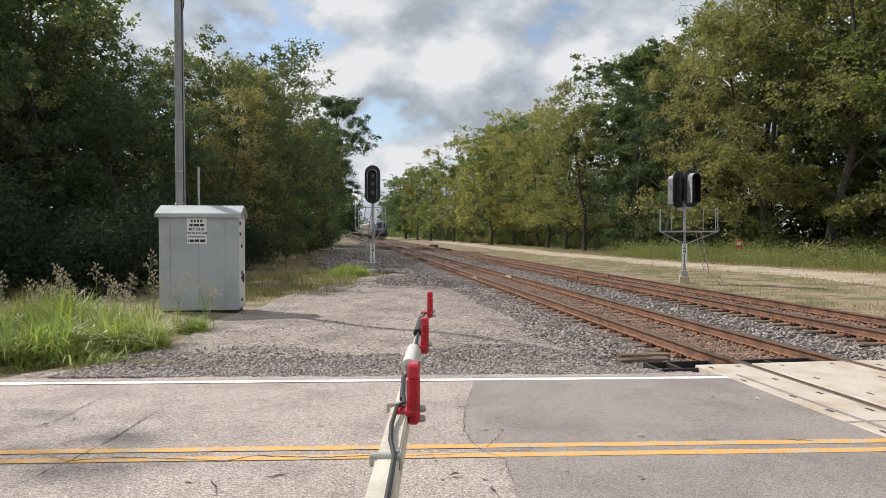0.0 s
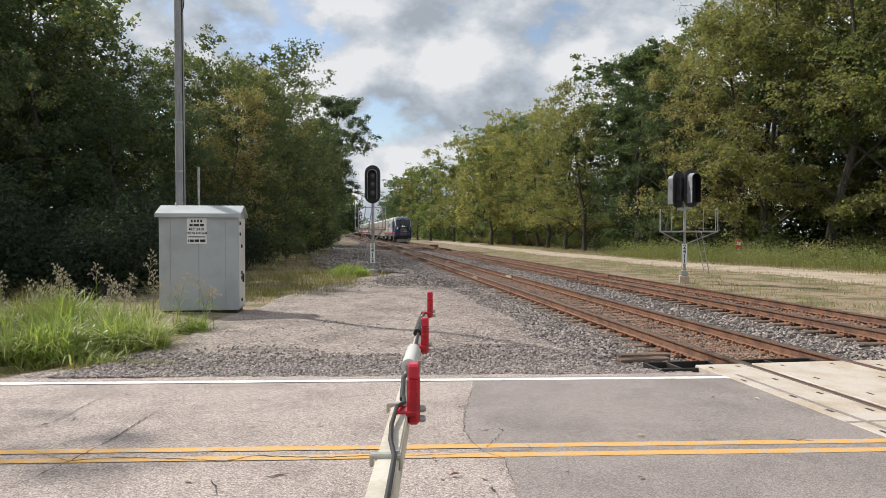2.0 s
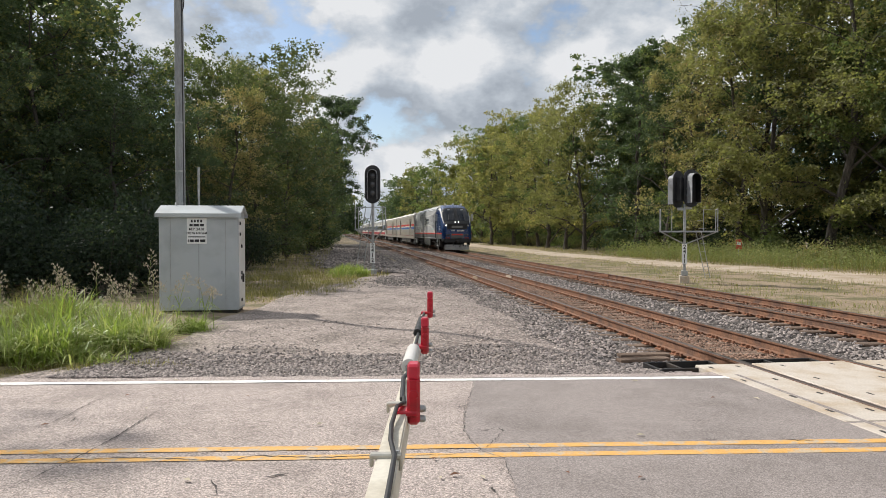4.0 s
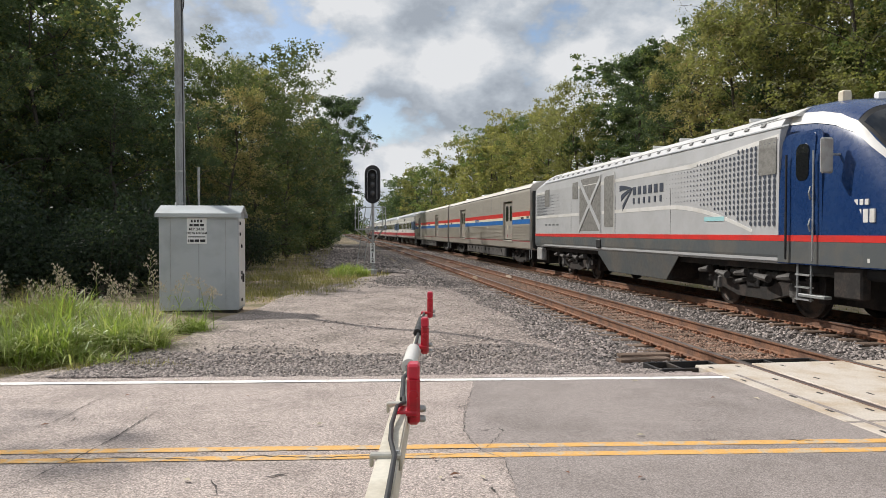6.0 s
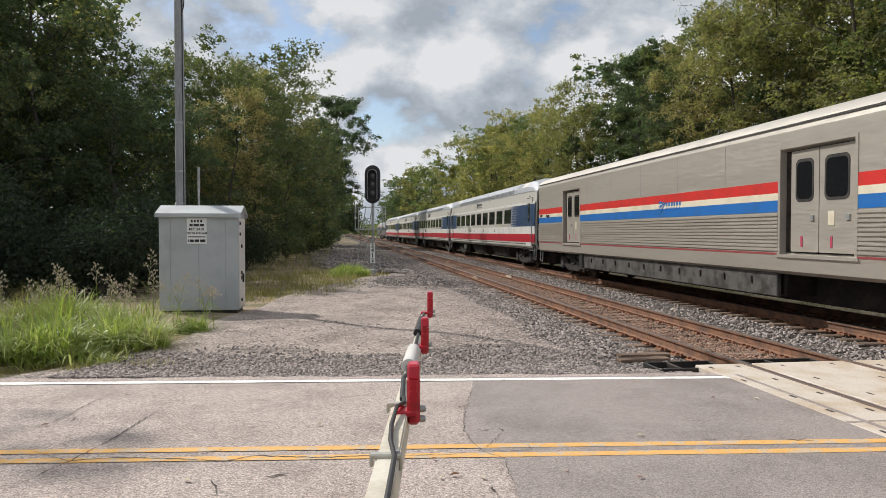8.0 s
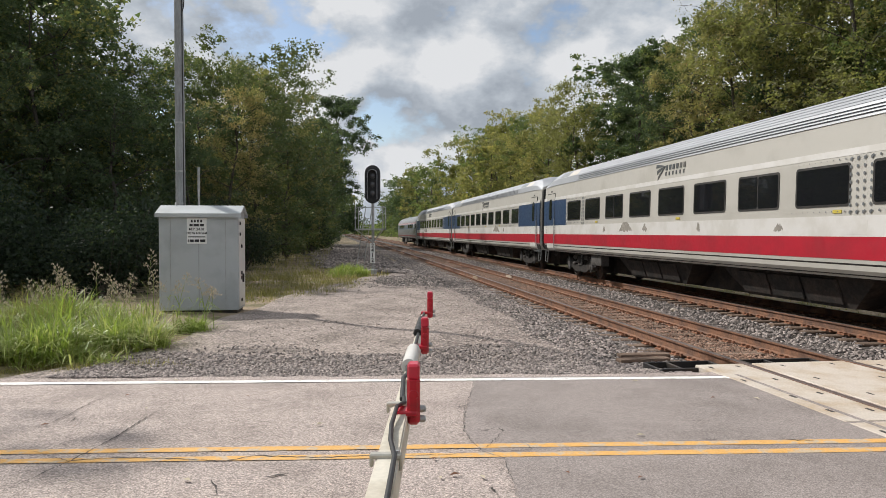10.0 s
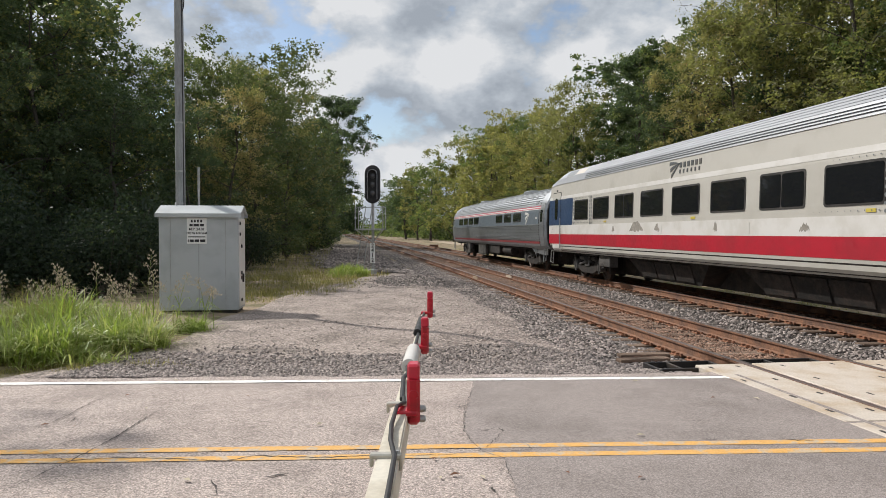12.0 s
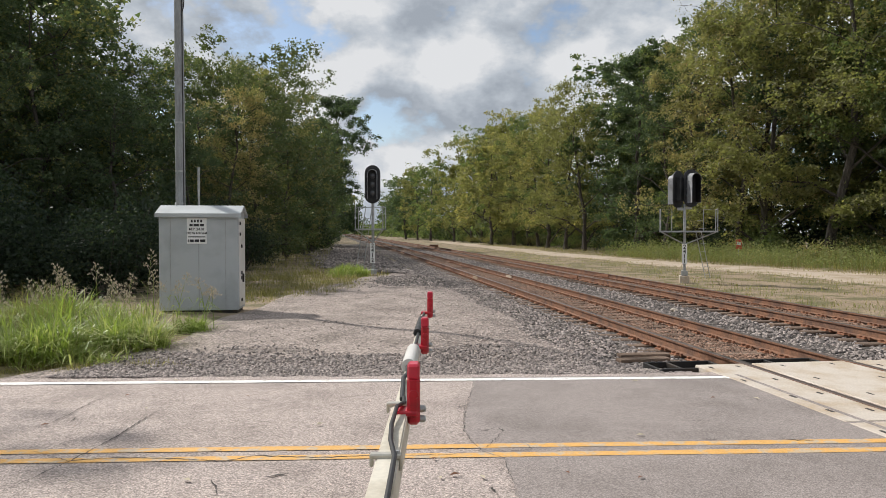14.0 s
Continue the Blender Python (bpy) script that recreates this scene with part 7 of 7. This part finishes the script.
    part("centre_sill", box(X(L - 0.6), X(0.6), -0.45, 0.45, 0.3, 0.95, 0.03), M["underframe"], e)
    for d_ in (6.5, 18.5):
        part("roof_unit", box(X(d_ + 1.4), X(d_), -0.5, 0.5, 3.8, 3.93, 0.03), M["cafe_steel"], e)
    car_ends(e, L, AMF_P)
    for xt in (9.07, -9.07):
        make_truck(e, xt, 2.6, 0.46, 0.98, "underframe", "bracket")
    return e


LOCO, NOSE_K = 21.9, 1.11   # length; how far the cab is drawn out


def nose_pt(d, phi):
    top = np.interp(d, [0.05, 0.12, 0.25, 0.5, 0.8, 1.1, 1.4, 1.8, 2.3, 3.1], [2.42, 2.54, 2.68, 2.98, 3.38, 3.74, 4.0, 4.18, 4.27, 4.32])
    w = np.interp(d, [0.05, 0.12, 0.25, 0.5, 1.0, 2.0, 3.1], [1.02, 1.20, 1.32, 1.41, 1.46, 1.49, 1.50])
    c, s = math.cos(phi), math.sin(phi)
    n = 2 / 4.6
    y = -w * math.copysign(abs(c) ** n, c)
    z = 1.12 + (top - 1.12) * abs(s) ** n
    return y, z


def nose_patch(parent, name, ds, phis, lift, mat, label="", smooth=True):
    bm = bmesh.new()
    rows = []
    for d in ds:
        row = []
        for ph in phis:
            y, z = nose_pt(d, ph)
            row.append(bm.verts.new((LOCO / 2 - d * NOSE_K + lift * 0.6, y * (1 + lift * 0.5), z + lift)))
        rows.append(row)
    for a, b in zip(rows, rows[1:]):
        for k in range(len(phis) - 1):
            bm.faces.new((a[k], a[k + 1], b[k + 1], b[k]))
    return part(name, bm, M[mat], parent, label, smooth)


def make_loco():
    e = thing("diesel_locomotive", "silver and navy diesel passenger locomotive with red stripe", "locomotive")
    L = LOCO
    X = lambda d: L / 2 - d
    P = [(1.44, 1.10), (1.49, 1.16), (1.50, 1.3), (1.50, 3.5), (1.47, 3.85), (1.36, 4.02), (1.0, 4.2), (0.5, 4.3), (0.0, 4.33)]
    low = [(y * 0.985, z if z < 3.4 else 3.4 + (z - 3.4) * 0.60) for y, z in P]
    bm = bmesh.new()
    loft_prism(bm, [full_loop(P, X(3.38)), full_loop(P, X(20.0)), full_loop(low, X(21.55))])
    part("body", bm, M["t_silver"], e, "silver painted body shell")
    # nose shell
    ds = [0.05, 0.08, 0.15, 0.25, 0.35, 0.5, 0.7, 0.9, 1.1, 1.3, 1.5, 1.7, 1.9, 2.1, 2.3, 2.5, 2.7, 2.9, 3.06]
    ph = [math.pi * k / 36 for k in range(37)]
    sh = nose_patch(e, "nose", ds, ph, 0.0, "t_navy", "navy blue rounded cab nose")
    bm = bmesh.new()
    ring = [bm.verts.new((X(0.05), *nose_pt(0.05, p))) for p in ph]
    bm.faces.new(ring)
    part("nose_face", bm, M["t_navy"], e)
    a0, a1 = math.pi * 0.27, math.pi * 0.73
    mid = np.linspace(a0, a1, 17)
    nose_patch(e, "windshield_mask", [0.07, 0.12, 0.18, 0.25, 0.35, 0.5, 0.7, 0.9, 1.1, 1.25, 1.4], mid, 0.008, "black", "black windshield surround")
    for a, b in ((0.288, 0.498), (0.502, 0.712)):
        nose_patch(e, "windshield", [0.36, 0.5, 0.65, 0.8, 0.95, 1.1, 1.22, 1.3], np.linspace(math.pi * a, math.pi * b, 9), 0.02, "windshield", "dark windshield glass")
    # white flash: broad at the cab's roof edge, narrowing beside the windshield
    for mirror in (False, True):
        bm = bmesh.new()
        rows = []
        for d_ in (0.3, 0.45, 0.6, 0.8, 1.0, 1.2, 1.4, 1.6, 1.8, 2.05, 2.3, 2.6, 2.85, 3.05):
            p0 = float(np.interp(d_, [0.3, 1.0, 1.6, 2.2, 3.05], [0.245, 0.215, 0.222, 0.238, 0.250]))
            p1 = p0 + float(np.interp(d_, [0.3, 0.8, 1.4, 3.05], [0.012, 0.038, 0.056, 0.078]))
            row = []
            for k in range(6):
                y, z = nose_pt(d_, math.pi * (p0 + (p1 - p0) * k / 5))
                row.append(bm.verts.new((L / 2 - d_ * NOSE_K + 0.009, (-y if mirror else y) * 1.008, z + 0.015)))
            rows.append(row)
        for q0, q1 in zip(rows, rows[1:]):
            for k in range(5):
                bm.faces.new((q0[k], q0[k + 1], q1[k + 1], q1[k]))
        part("white_flash", bm, M["t_white"], e, "white flash beside the windshield", True)
    nose_patch(e, "cab_roof_panel", [1.41, 1.6, 1.8, 2.06, 2.3, 2.6, 2.9, 3.05], mid, 0.010, "t_navy", "navy cab roof panel")
    for sg in (-1, 1):
        for k in range(3):
            ys = sg * 0.62 + (k - 1) * 0.10
            part("number_bar", box(X(1.28) - 0.012, X(1.28) + 0.03, ys - 0.03, ys + 0.03, 3.74, 3.84), M["sign_white"], e)
    XF = X(0.05)
    ff = lambda n_, y0, y1, z0, z1, t, mat, lab="", bev=0.02: part(n_, box(XF - 0.06, XF + t, y0, y1, z0, z1, bev), M[mat], e, lab)
    ff("front_mask", -0.92, 0.92, 2.0, 2.50, 0.012, "black", "black panel below the windshield", 0.004)
    ff("destination_sign", -0.5, 0.5, 2.14, 2.32, 0.018, "grille", "blank destination display", 0.003)
    for y in (-0.16, 0.16):
        hl = part("headlight", lathe([(0.05, XF - 0.35), (0.05, XF - 0.02), (0.04, XF + 0.012), (0.005, XF + 0.016)], 16, "x"), M["headlight"], e, "lit twin headlight")
        hl.location = (-0.13, y, 2.665)
    for y in (-0.98, 0.98):
        part("marker_ring", lathe([(0.15, XF - 0.3), (0.15, XF + 0.01), (0.115, XF + 0.016), (0.115, XF - 0.1)], 18, "x"), M["truck_grey"], e).location = (-0.08, y, 2.34)
        part("headlight", lathe([(0.085, XF - 0.2), (0.085, XF + 0.005), (0.06, XF + 0.022), (0.005, XF + 0.026)], 16, "x"), M["headlight"] if y < 0 else M["lamp_off"], e, "lit ditch light" if y < 0 else "unlit lamp").location = (-0.075, y, 2.34)
        part("red_marker", lathe([(0.09, XF - 0.2), (0.09, XF - 0.005), (0.05, XF + 0.01), (0.005, XF + 0.014)], 16, "x"), M["dark_red"], e, "red marker lamp").location = (-0.06, y * 0.93, 2.10)
    # emblem and word bars on the nose
    for k in range(3):
        part("emblem_blade", box(XF - 0.02, XF + 0.008, -0.62 + 0.06 * k, -0.12 - 0.05 * k, 1.93 - k * 0.045, 1.955 - k * 0.045), M["t_white"], e)
    for k in range(6):
        part("lettering_bar", box(XF - 0.02, XF + 0.008, 0.0 + k * 0.11, 0.08 + k * 0.11, 1.87, 1.945), M["t_white"], e)
        part("lettering_bar", box(XF - 0.02, XF + 0.008, 0.02 + k * 0.10, 0.07 + k * 0.10, 1.79, 1.84), M["t_white"], e)
    ff("front_frame", -0.58, 0.58, 1.18, 1.62, 0.09, "t_charcoal", "", 0.02)
    ff("red_front_bar", -0.50, 0.50, 1.47, 1.59, 0.10, "t_red", "red bar above the coupler", 0.01)
    ff("buffer_beam", -1.15, 1.15, 0.80, 1.16, 0.10, "black", "black front beam", 0.03)
    for y in (-0.98, -0.76, 0.76, 0.98):
        part("red_front_lamp", lathe([(0.09, XF - 0.05), (0.09, XF + 0.10), (0.065, XF + 0.12), (0.005, XF + 0.125)], 16, "x"), M["dark_red"], e, "red round front fitting").location = (0, y, 1.24)
        part("ditch_lamp", lathe([(0.08, XF - 0.05), (0.08, XF + 0.07), (0.055, XF + 0.085), (0.005, XF + 0.09)], 16, "x"), M["truck_grey"], e).location = (0, y * 0.98, 1.50)
    part("coupler", box(XF - 0.3, XF + 0.32, -0.16, 0.16, 0.74, 1.04, 0.05), M["dark_steel"], e, "black front coupler")
    for y in (-0.35, 0.3, 0.5):
        part("air_hose", tube([(XF + 0.05, y, 0.95), (XF + 0.16, y, 0.62), (XF + 0.1, y * 1.1, 0.48), (XF + 0.0, y * 1.2, 0.6)], 0.028, 7), M["cable"], e)
    bm = bmesh.new()
    pl = [(-1.12, -0.2), (-0.45, 0.05), (0.45, 0.05), (1.12, -0.2)]
    for a, b in zip(pl, pl[1:]):
        q = [bm.verts.new((XF + dx, y, z)) for (y, dx), z in ((a, 0.16), (b, 0.16), (b, 0.62), (a, 0.62))]
        r = [bm.verts.new((v.co.x - 0.03, v.co.y, v.co.z)) for v in q]
        bm.faces.new(q), bm.faces.new(r[::-1])
        for k in range(4):
            bm.faces.new((q[k], r[k], r[(k + 1) % 4], q[(k + 1) % 4]))
    pw = part("pilot_plow", bm, M["plow"], e, "grey steel pilot plow")
    for y in (-1.0, -0.75, 0.75, 1.0, -0.2, 0.2):
        part("plow_slot", box(XF + 0.0 - 0.25 * (abs(y) > 0.6) * (abs(y) - 0.5) / 0.8, XF + 0.06 - 0.25 * (abs(y) > 0.6) * (abs(y) - 0.5) / 0.8, y - 0.02, y + 0.02, 0.42, 0.54), M["black"], pw)
    part("nose_underside", box(X(3.2), X(0.12), -1.3, 1.3, 0.9, 1.14, 0.05), M["black"], e)
    for y in (-1.0, 0.0, 1.0):
        part("roof_horn" if y else "beacon", box(X(2.5) - 0.09, X(2.5) + 0.09, y * 0.75 - 0.09, y * 0.75 + 0.09, 4.18, 4.42, 0.03), M["t_cream"] if y < 0 else M["sign_white"], e)
    for sg in (-1, 1):
        for y0 in (0.35, 0.75):
            part("wiper", tube([(X(0.40), sg * y0, 2.88), (X(0.82), sg * (y0 - 0.12), 3.43)], 0.014, 5), M["black"], e)
    for side in (-1, 1):
        band(e, "red_stripe", P, side, X(3.38), X(21.5), 1.56, 1.68, 0.010, "t_red", "red stripe along the sill", nz=1)
        for nm, z0, z1, lf, mt in (("red_stripe", 1.56, 1.68, 0.012, "t_red"), ("lower_panel", 1.14, 1.56, 0.008, "t_charcoal")):
            bm = bmesh.new()
            rows = []
            for d_ in (0.3, 0.4, 0.5, 0.7, 1.0, 1.5, 2.0, 2.6, 3.05):
                top_, w_ = nose_pt(d_, math.pi / 2)[1], abs(nose_pt(d_, 0)[0])
                rows.append([bm.verts.new((X(d_ * NOSE_K) + (0.01 if d_ < 0.45 else 0), side * (w_ * (1 - ((z - 1.12) / (top_ - 1.12)) ** 4.6) ** (1 / 4.6) + lf), z)) for z in (z0, (z0 + z1) / 2, z1)])
            for a, b in zip(rows, rows[1:]):
                for k in range(2):
                    bm.faces.new((a[k], a[k + 1], b[k + 1], b[k]))
            part(nm, bm, M[mt], e)
        band(e, "lower_panel", P, side, X(3.38), X(21.5), 1.14, 1.56, 0.006, "t_charcoal", "dark grey lower body", nz=3)
        band(e, "stripe", P, side, X(7.0), X(15.6), 3.34, 3.45, 0.006, "t_white", "white body stripe", nz=1)
        xs = [X(q) for q in np.linspace(3.42, 7.0, 8)]
        part("stripe", strip_mesh(xs, list(np.linspace(3.62, 3.34, 8)), list(np.linspace(3.72, 3.45, 8)), P, side, 0.006, nz=1), M["t_white"], e)
        band(e, "stripe", P, side, X(8.2), X(21.3), 2.35, 2.46, 0.006, "t_white", "white body stripe", nz=1)
        t = np.linspace(0, 1, 9)
        part("stripe", strip_mesh([X(8.2 - 3.9 * q) for q in t], [2.35 - 0.62 * q ** 1.8 for q in t], [2.46 - 0.66 * q ** 1.8 for q in t], P, side, 0.006, nz=1), M["t_white"], e)
        band(e, "stripe", P, side, X(19.4), X(21.3), 3.40, 3.50, 0.006, "t_white", nz=1)
        # dot fields fading along the side
        low = lambda x: 2.50 - 0.66 * max(0, min(1, (8.2 - (L / 2 - x)) / 3.9)) ** 1.8
        dots(e, P, side, [X(3.52 + 0.165 * k) for k in range(36)], [1.80 + 0.122 * k for k in range(16)], lambda x, z: max(0.0, 0.064 - 0.0019 * (X(3.52) - x) / 0.165) if low(x) + 0.04 < z < 3.62 - (X(3.18) - x) * 0.065 else 0, "dot_dark")
        dots(e, P, side, [X(21.2 - 0.17 * k) for k in range(26)], [2.52 + 0.13 * k for k in range(7)], lambda x, z: max(0, 0.062 - 0.0024 * (x - X(21.2)) / 0.17), "dot_dark")
        # radiator panel with a white cross
        pane(e, "radiator_panel", P, side, X(13.15), X(15.5), 1.72, 3.74, 0.05, 0.008, "t_silver")
        gr = pane(e, "grille", P, side, X(13.25), X(15.4), 1.78, 3.68, 0.12, 0.013, "grille", "grey mesh radiator grille")
        for sl in (1, -1):
            xs = [X(13.25 + 2.15 * q) for q in (0, 0.5, 1)]
            c = [2.73 - sl * 0.88 * (1 - 2 * q) for q in (0, 0.5, 1)]
            part("cross_bar", strip_mesh(xs, [q - 0.11 for q in c], [q + 0.11 for q in c], P, side, 0.028 if sl > 0 else 0.032, nz=1), M["t_silver"], gr, "silver diagonal bar")
        pane(e, "grille", P, side, X(12.08), X(12.92), 1.92, 3.60, 0.1, 0.012, "grille")
        pane(e, "grille", P, side, X(15.62), X(16.22), 3.0, 3.62, 0.03, 0.014, "grille")
        pane(e, "grille", P, side, X(19.3), X(19.95), 2.85, 3.55, 0.03, 0.018, "grille")
        pane(e, "grille", P, side, X(3.46), X(4.06), 2.92, 3.66, 0.03, 0.018, "grille")
        for d_ in (11.95, 8.1, 16.4):
            band(e, "panel_seam", P, side, X(d_) - 0.008, X(d_) + 0.008, 1.70, 3.85, 0.004, "t_charcoal", nz=2)
        emblem(e, P, side, X(11.65) if side < 0 else X(8.5), 2.86, 3.15, "dot_dark")
        band(e, "panel_print", P, side, X(6.3), X(5.4), 2.0, 2.10, 0.012, "cyan", nz=1)
        for k in range(4):
            band(e, "lettering_bar", P, side, X(18.0 + k * 0.55), X(18.28 + k * 0.55), 2.02, 2.09, 0.008, "t_band", nz=1)
        band(e, "gutter", P, side, X(3.1), X(20.0), 3.84, 3.87, 0.02, "t_band", nz=1)
        for k in range(26):
            d_ = 4.0 + k * 0.62
            band(e, "roof_cleat", P, side, X(d_), X(d_ + 0.15), 3.95, 4.0, 0.03, "t_charcoal", nz=1)
        # cab door, window and mirror on the navy part
        cabp = [(1.47, 1.12), (1.49, 3.3), (1.46, 3.55), (1.40, 3.8)]
        pane(e, "cab_door_frame", cabp, side, X(2.1), X(3.3), 1.20, 3.66, 0.2, 0.014, "t_navy", "navy cab door surround")
        dr = pane(e, "cab_door", cabp, side, X(2.3), X(3.0), 1.22, 3.6, 0.1, 0.024, "t_navy", "navy cab door")
        pane(dr, "door_window", cabp, side, X(2.46), X(2.82), 2.72, 3.42, 0.14, 0.032, "glass")
        part("grab_rail", tube([(X(2.26), side * 1.56, 1.2), (X(2.26), side * 1.56, 3.25)], 0.018, 6), M["galv"], e)
        part("grab_rail", tube([(X(3.06), side * 1.56, 1.2), (X(3.06), side * 1.56, 3.25)], 0.024, 6), M["black"], e)
        part("mirror", box(X(1.78), X(1.70), side * 1.68 - 0.12, side * 1.68 + 0.12, 2.78, 3.42, 0.03), M["plow"], e, "grey side mirror")
        part("mirror_stay", box(X(1.76), X(1.72), side * 1.55 - 0.14, side * 1.55 + 0.14, 3.1, 3.14), M["galv"], e)
        for k in range(4):
            a = 0.86 + k * 0.15
            band(e, "lettering_bar", cabp, side, X(a), X(a + 0.11), 1.90, 2.13, -0.022, "t_white", nz=1)
        for k in range(4):
            a = 1.0 + k * 0.12
            band(e, "lettering_bar", cabp, side, X(a), X(a + 0.08), 2.20, 2.30, -0.022, "t_white", nz=1)
        for k in range(9):
            band(e, "lettering_bar", cabp, side, X(0.95 + k * 0.1), X(1.0 + k * 0.1), 1.22, 1.29, -0.012, "t_white", nz=1)
        for q in (1.75, 2.35):
            part("door_handle", tube([(X(2.36), side * 1.54, q), (X(2.36), side * 1.575, q + 0.12), (X(2.36), side * 1.54, q + 0.24)], 0.018, 6), M["galv"], dr)
        band(e, "step_recess", cabp, side, X(2.5), X(2.8), 1.18, 1.42, 0.026, "black", nz=1)
        ld = part("cab_ladder", tube([(X(2.45), side * 1.44, 1.14), (X(2.45), side * 1.44, 0.42)], 0.022, 6), M["galv"], e, "steel ladder below the cab door")
        part("ladder_rail", tube([(X(2.85), side * 1.44, 1.14), (X(2.85), side * 1.44, 0.42)], 0.022, 6), M["galv"], ld)
        for q in (0.45, 0.68, 0.92):
            part("rung", box(X(2.86), X(2.44), side * 1.44 - 0.05, side * 1.44 + 0.05, q - 0.015, q + 0.015), M["galv"], ld)
        part("body_rail", tube([(X(12.0), side * 1.53, 1.72), (X(12.0), side * 1.53, 3.7)], 0.014, 5), M["t_white"], e)
        # fuel tank skirt and underframe
        part("tank_skirt", strip_mesh([X(7.7), X(8.6), X(12.8), X(13.6)], [1.10, 0.44, 0.44, 1.0], [1.16] * 4, [(1.36, 0.4), (1.47, 1.16)], side, 0.0), M["t_charcoal"], e, "dark grey fuel tank skirt")
        part("lamp_case", box(X(13.6), X(13.2), side * 1.46 - 0.08, side * 1.46 + 0.03, 1.2, 1.5, 0.02), M["black"], e)
        part("step_box", box(X(21.3), X(20.5), side * 1.35 - 0.12, side * 1.35 + 0.1, 0.5, 1.05, 0.03), M["plow"], e)
        part("sand_box", box(X(1.9), X(1.2), side * 1.3 - 0.1, side * 1.3 + 0.1, 0.55, 1.12, 0.03), M["underframe"], e)
        part("cab_step", box(X(2.75), X(2.0), side * 1.4 - 0.1, side * 1.4 + 0.06, 0.5, 0.56, 0.01), M["galv"], e)
        for k in range(5):
            part("brake_cylinder", tube([(X(3.2 + k * 0.8), side * 1.3, 0.85 - 0.1 * (k % 2)), (X(3.65 + k * 0.8), side * 1.32, 0.8)], [0.09, 0.05], 8), M["truck_grey"], e)
            part("brake_cylinder", tube([(X(15.4 + k * 0.8), side * 1.3, 0.85 - 0.1 * (k % 2)), (X(15.85 + k * 0.8), side * 1.32, 0.8)], [0.09, 0.05], 8), M["truck_grey"], e)
    part("fuel_tank", box(X(13.0), X(8.4), -1.36, 1.36, 0.44, 1.12, 0.06), M["underframe"], e)
    part("floor_beam", box(X(21.4), X(3.0), -1.3, 1.3, 0.95, 1.13), M["underframe"], e)
    part("centre_sill", box(X(21.2), X(0.8), -0.5, 0.5, 0.3, 0.97, 0.03), M["underframe"], e)
    bm = bmesh.new()
    rf = [(1.37, 4.03), (1.01, 4.215), (0.5, 4.315), (0.0, 4.345)]
    loft_prism(bm, [[(x, -y, z) for y, z in rf] + [(x, y, z) for y, z in rf[::-1] if y] for x in (X(3.12), X(19.9))])
    part("roof", bm, M["t_white"], e, "pale roof panels")
    for d_ in (3.75, 18.4):
        for side in (-1, 1):
            band(e, "roof_hatch", P, side, X(d_ + 1.0), X(d_), 4.05, 4.19, 0.035, "t_charcoal", nz=2)
    for k in range(8):
        part("roof_seam", box(X(5.4 + k * 1.7) - 0.03, X(5.4 + k * 1.7) + 0.03, -0.9, 0.9, 4.26, 4.352, 0.01), M["t_white"], e)
    part("coupler", box(X(21.8), X(21.4), -0.13, 0.13, 0.72, 0.98, 0.03), M["dark_steel"], e)
    part("diaphragm", box(X(21.75), X(21.5), -0.6, 0.6, 1.0, 3.3, 0.04), M["rubber"], e)
    for xt in (X(4.8), X(16.9)):
        make_truck(e, xt, 2.95, 0.53, 1.05, "underframe", "plain")
    return e


SPEED = 26.3
TRAIN = [(make_loco(), -LOCO, LOCO, 6.0)]
bag = make_baggage()
bag2 = copy_thing(bag, Matrix())
coach = make_coach(3)
coach_b = make_coach(5, True)   # third in line, with a window in its blue end panel
coaches = [coach, copy_thing(coach, Matrix()), coach_b, copy_thing(coach, Matrix())]
cafe = make_cafe()
for k, c in enumerate([bag, bag2, *coaches, cafe]):
    TRAIN.append((c, k * CAR, CAR, 9.07))
TURNED = (bag2,)   # the second baggage car runs the other way round


def car_pose(s, pivot):
    """Stands a car with its trucks on the farther track, s metres up the line at its middle; it runs towards lower s."""
    a, b = Vector(track(s - pivot, SPACING)[:3]), Vector(track(s + pivot, SPACING)[:3])
    fwd = (a - b).normalized()
    left = Vector((0, 0, 1)).cross(fwd).normalized()
    up = fwd.cross(left)
    m = Matrix((fwd, left, up)).transposed().to_4x4()
    m.translation = (a + b) / 2
    return m


def motions():
    for car, back, length, pivot in TRAIN:
        rows = []
        for k in range(29):
            t = k * 0.5
            s = 19.2 - SPEED * (t - 6.5) + back + length / 2
            m = car_pose(s, pivot)
            rows.append((t, m @ pose(0, 0, 0, 0, 0, 180) if car in TURNED else m))
        walk(car, rows)


motions()
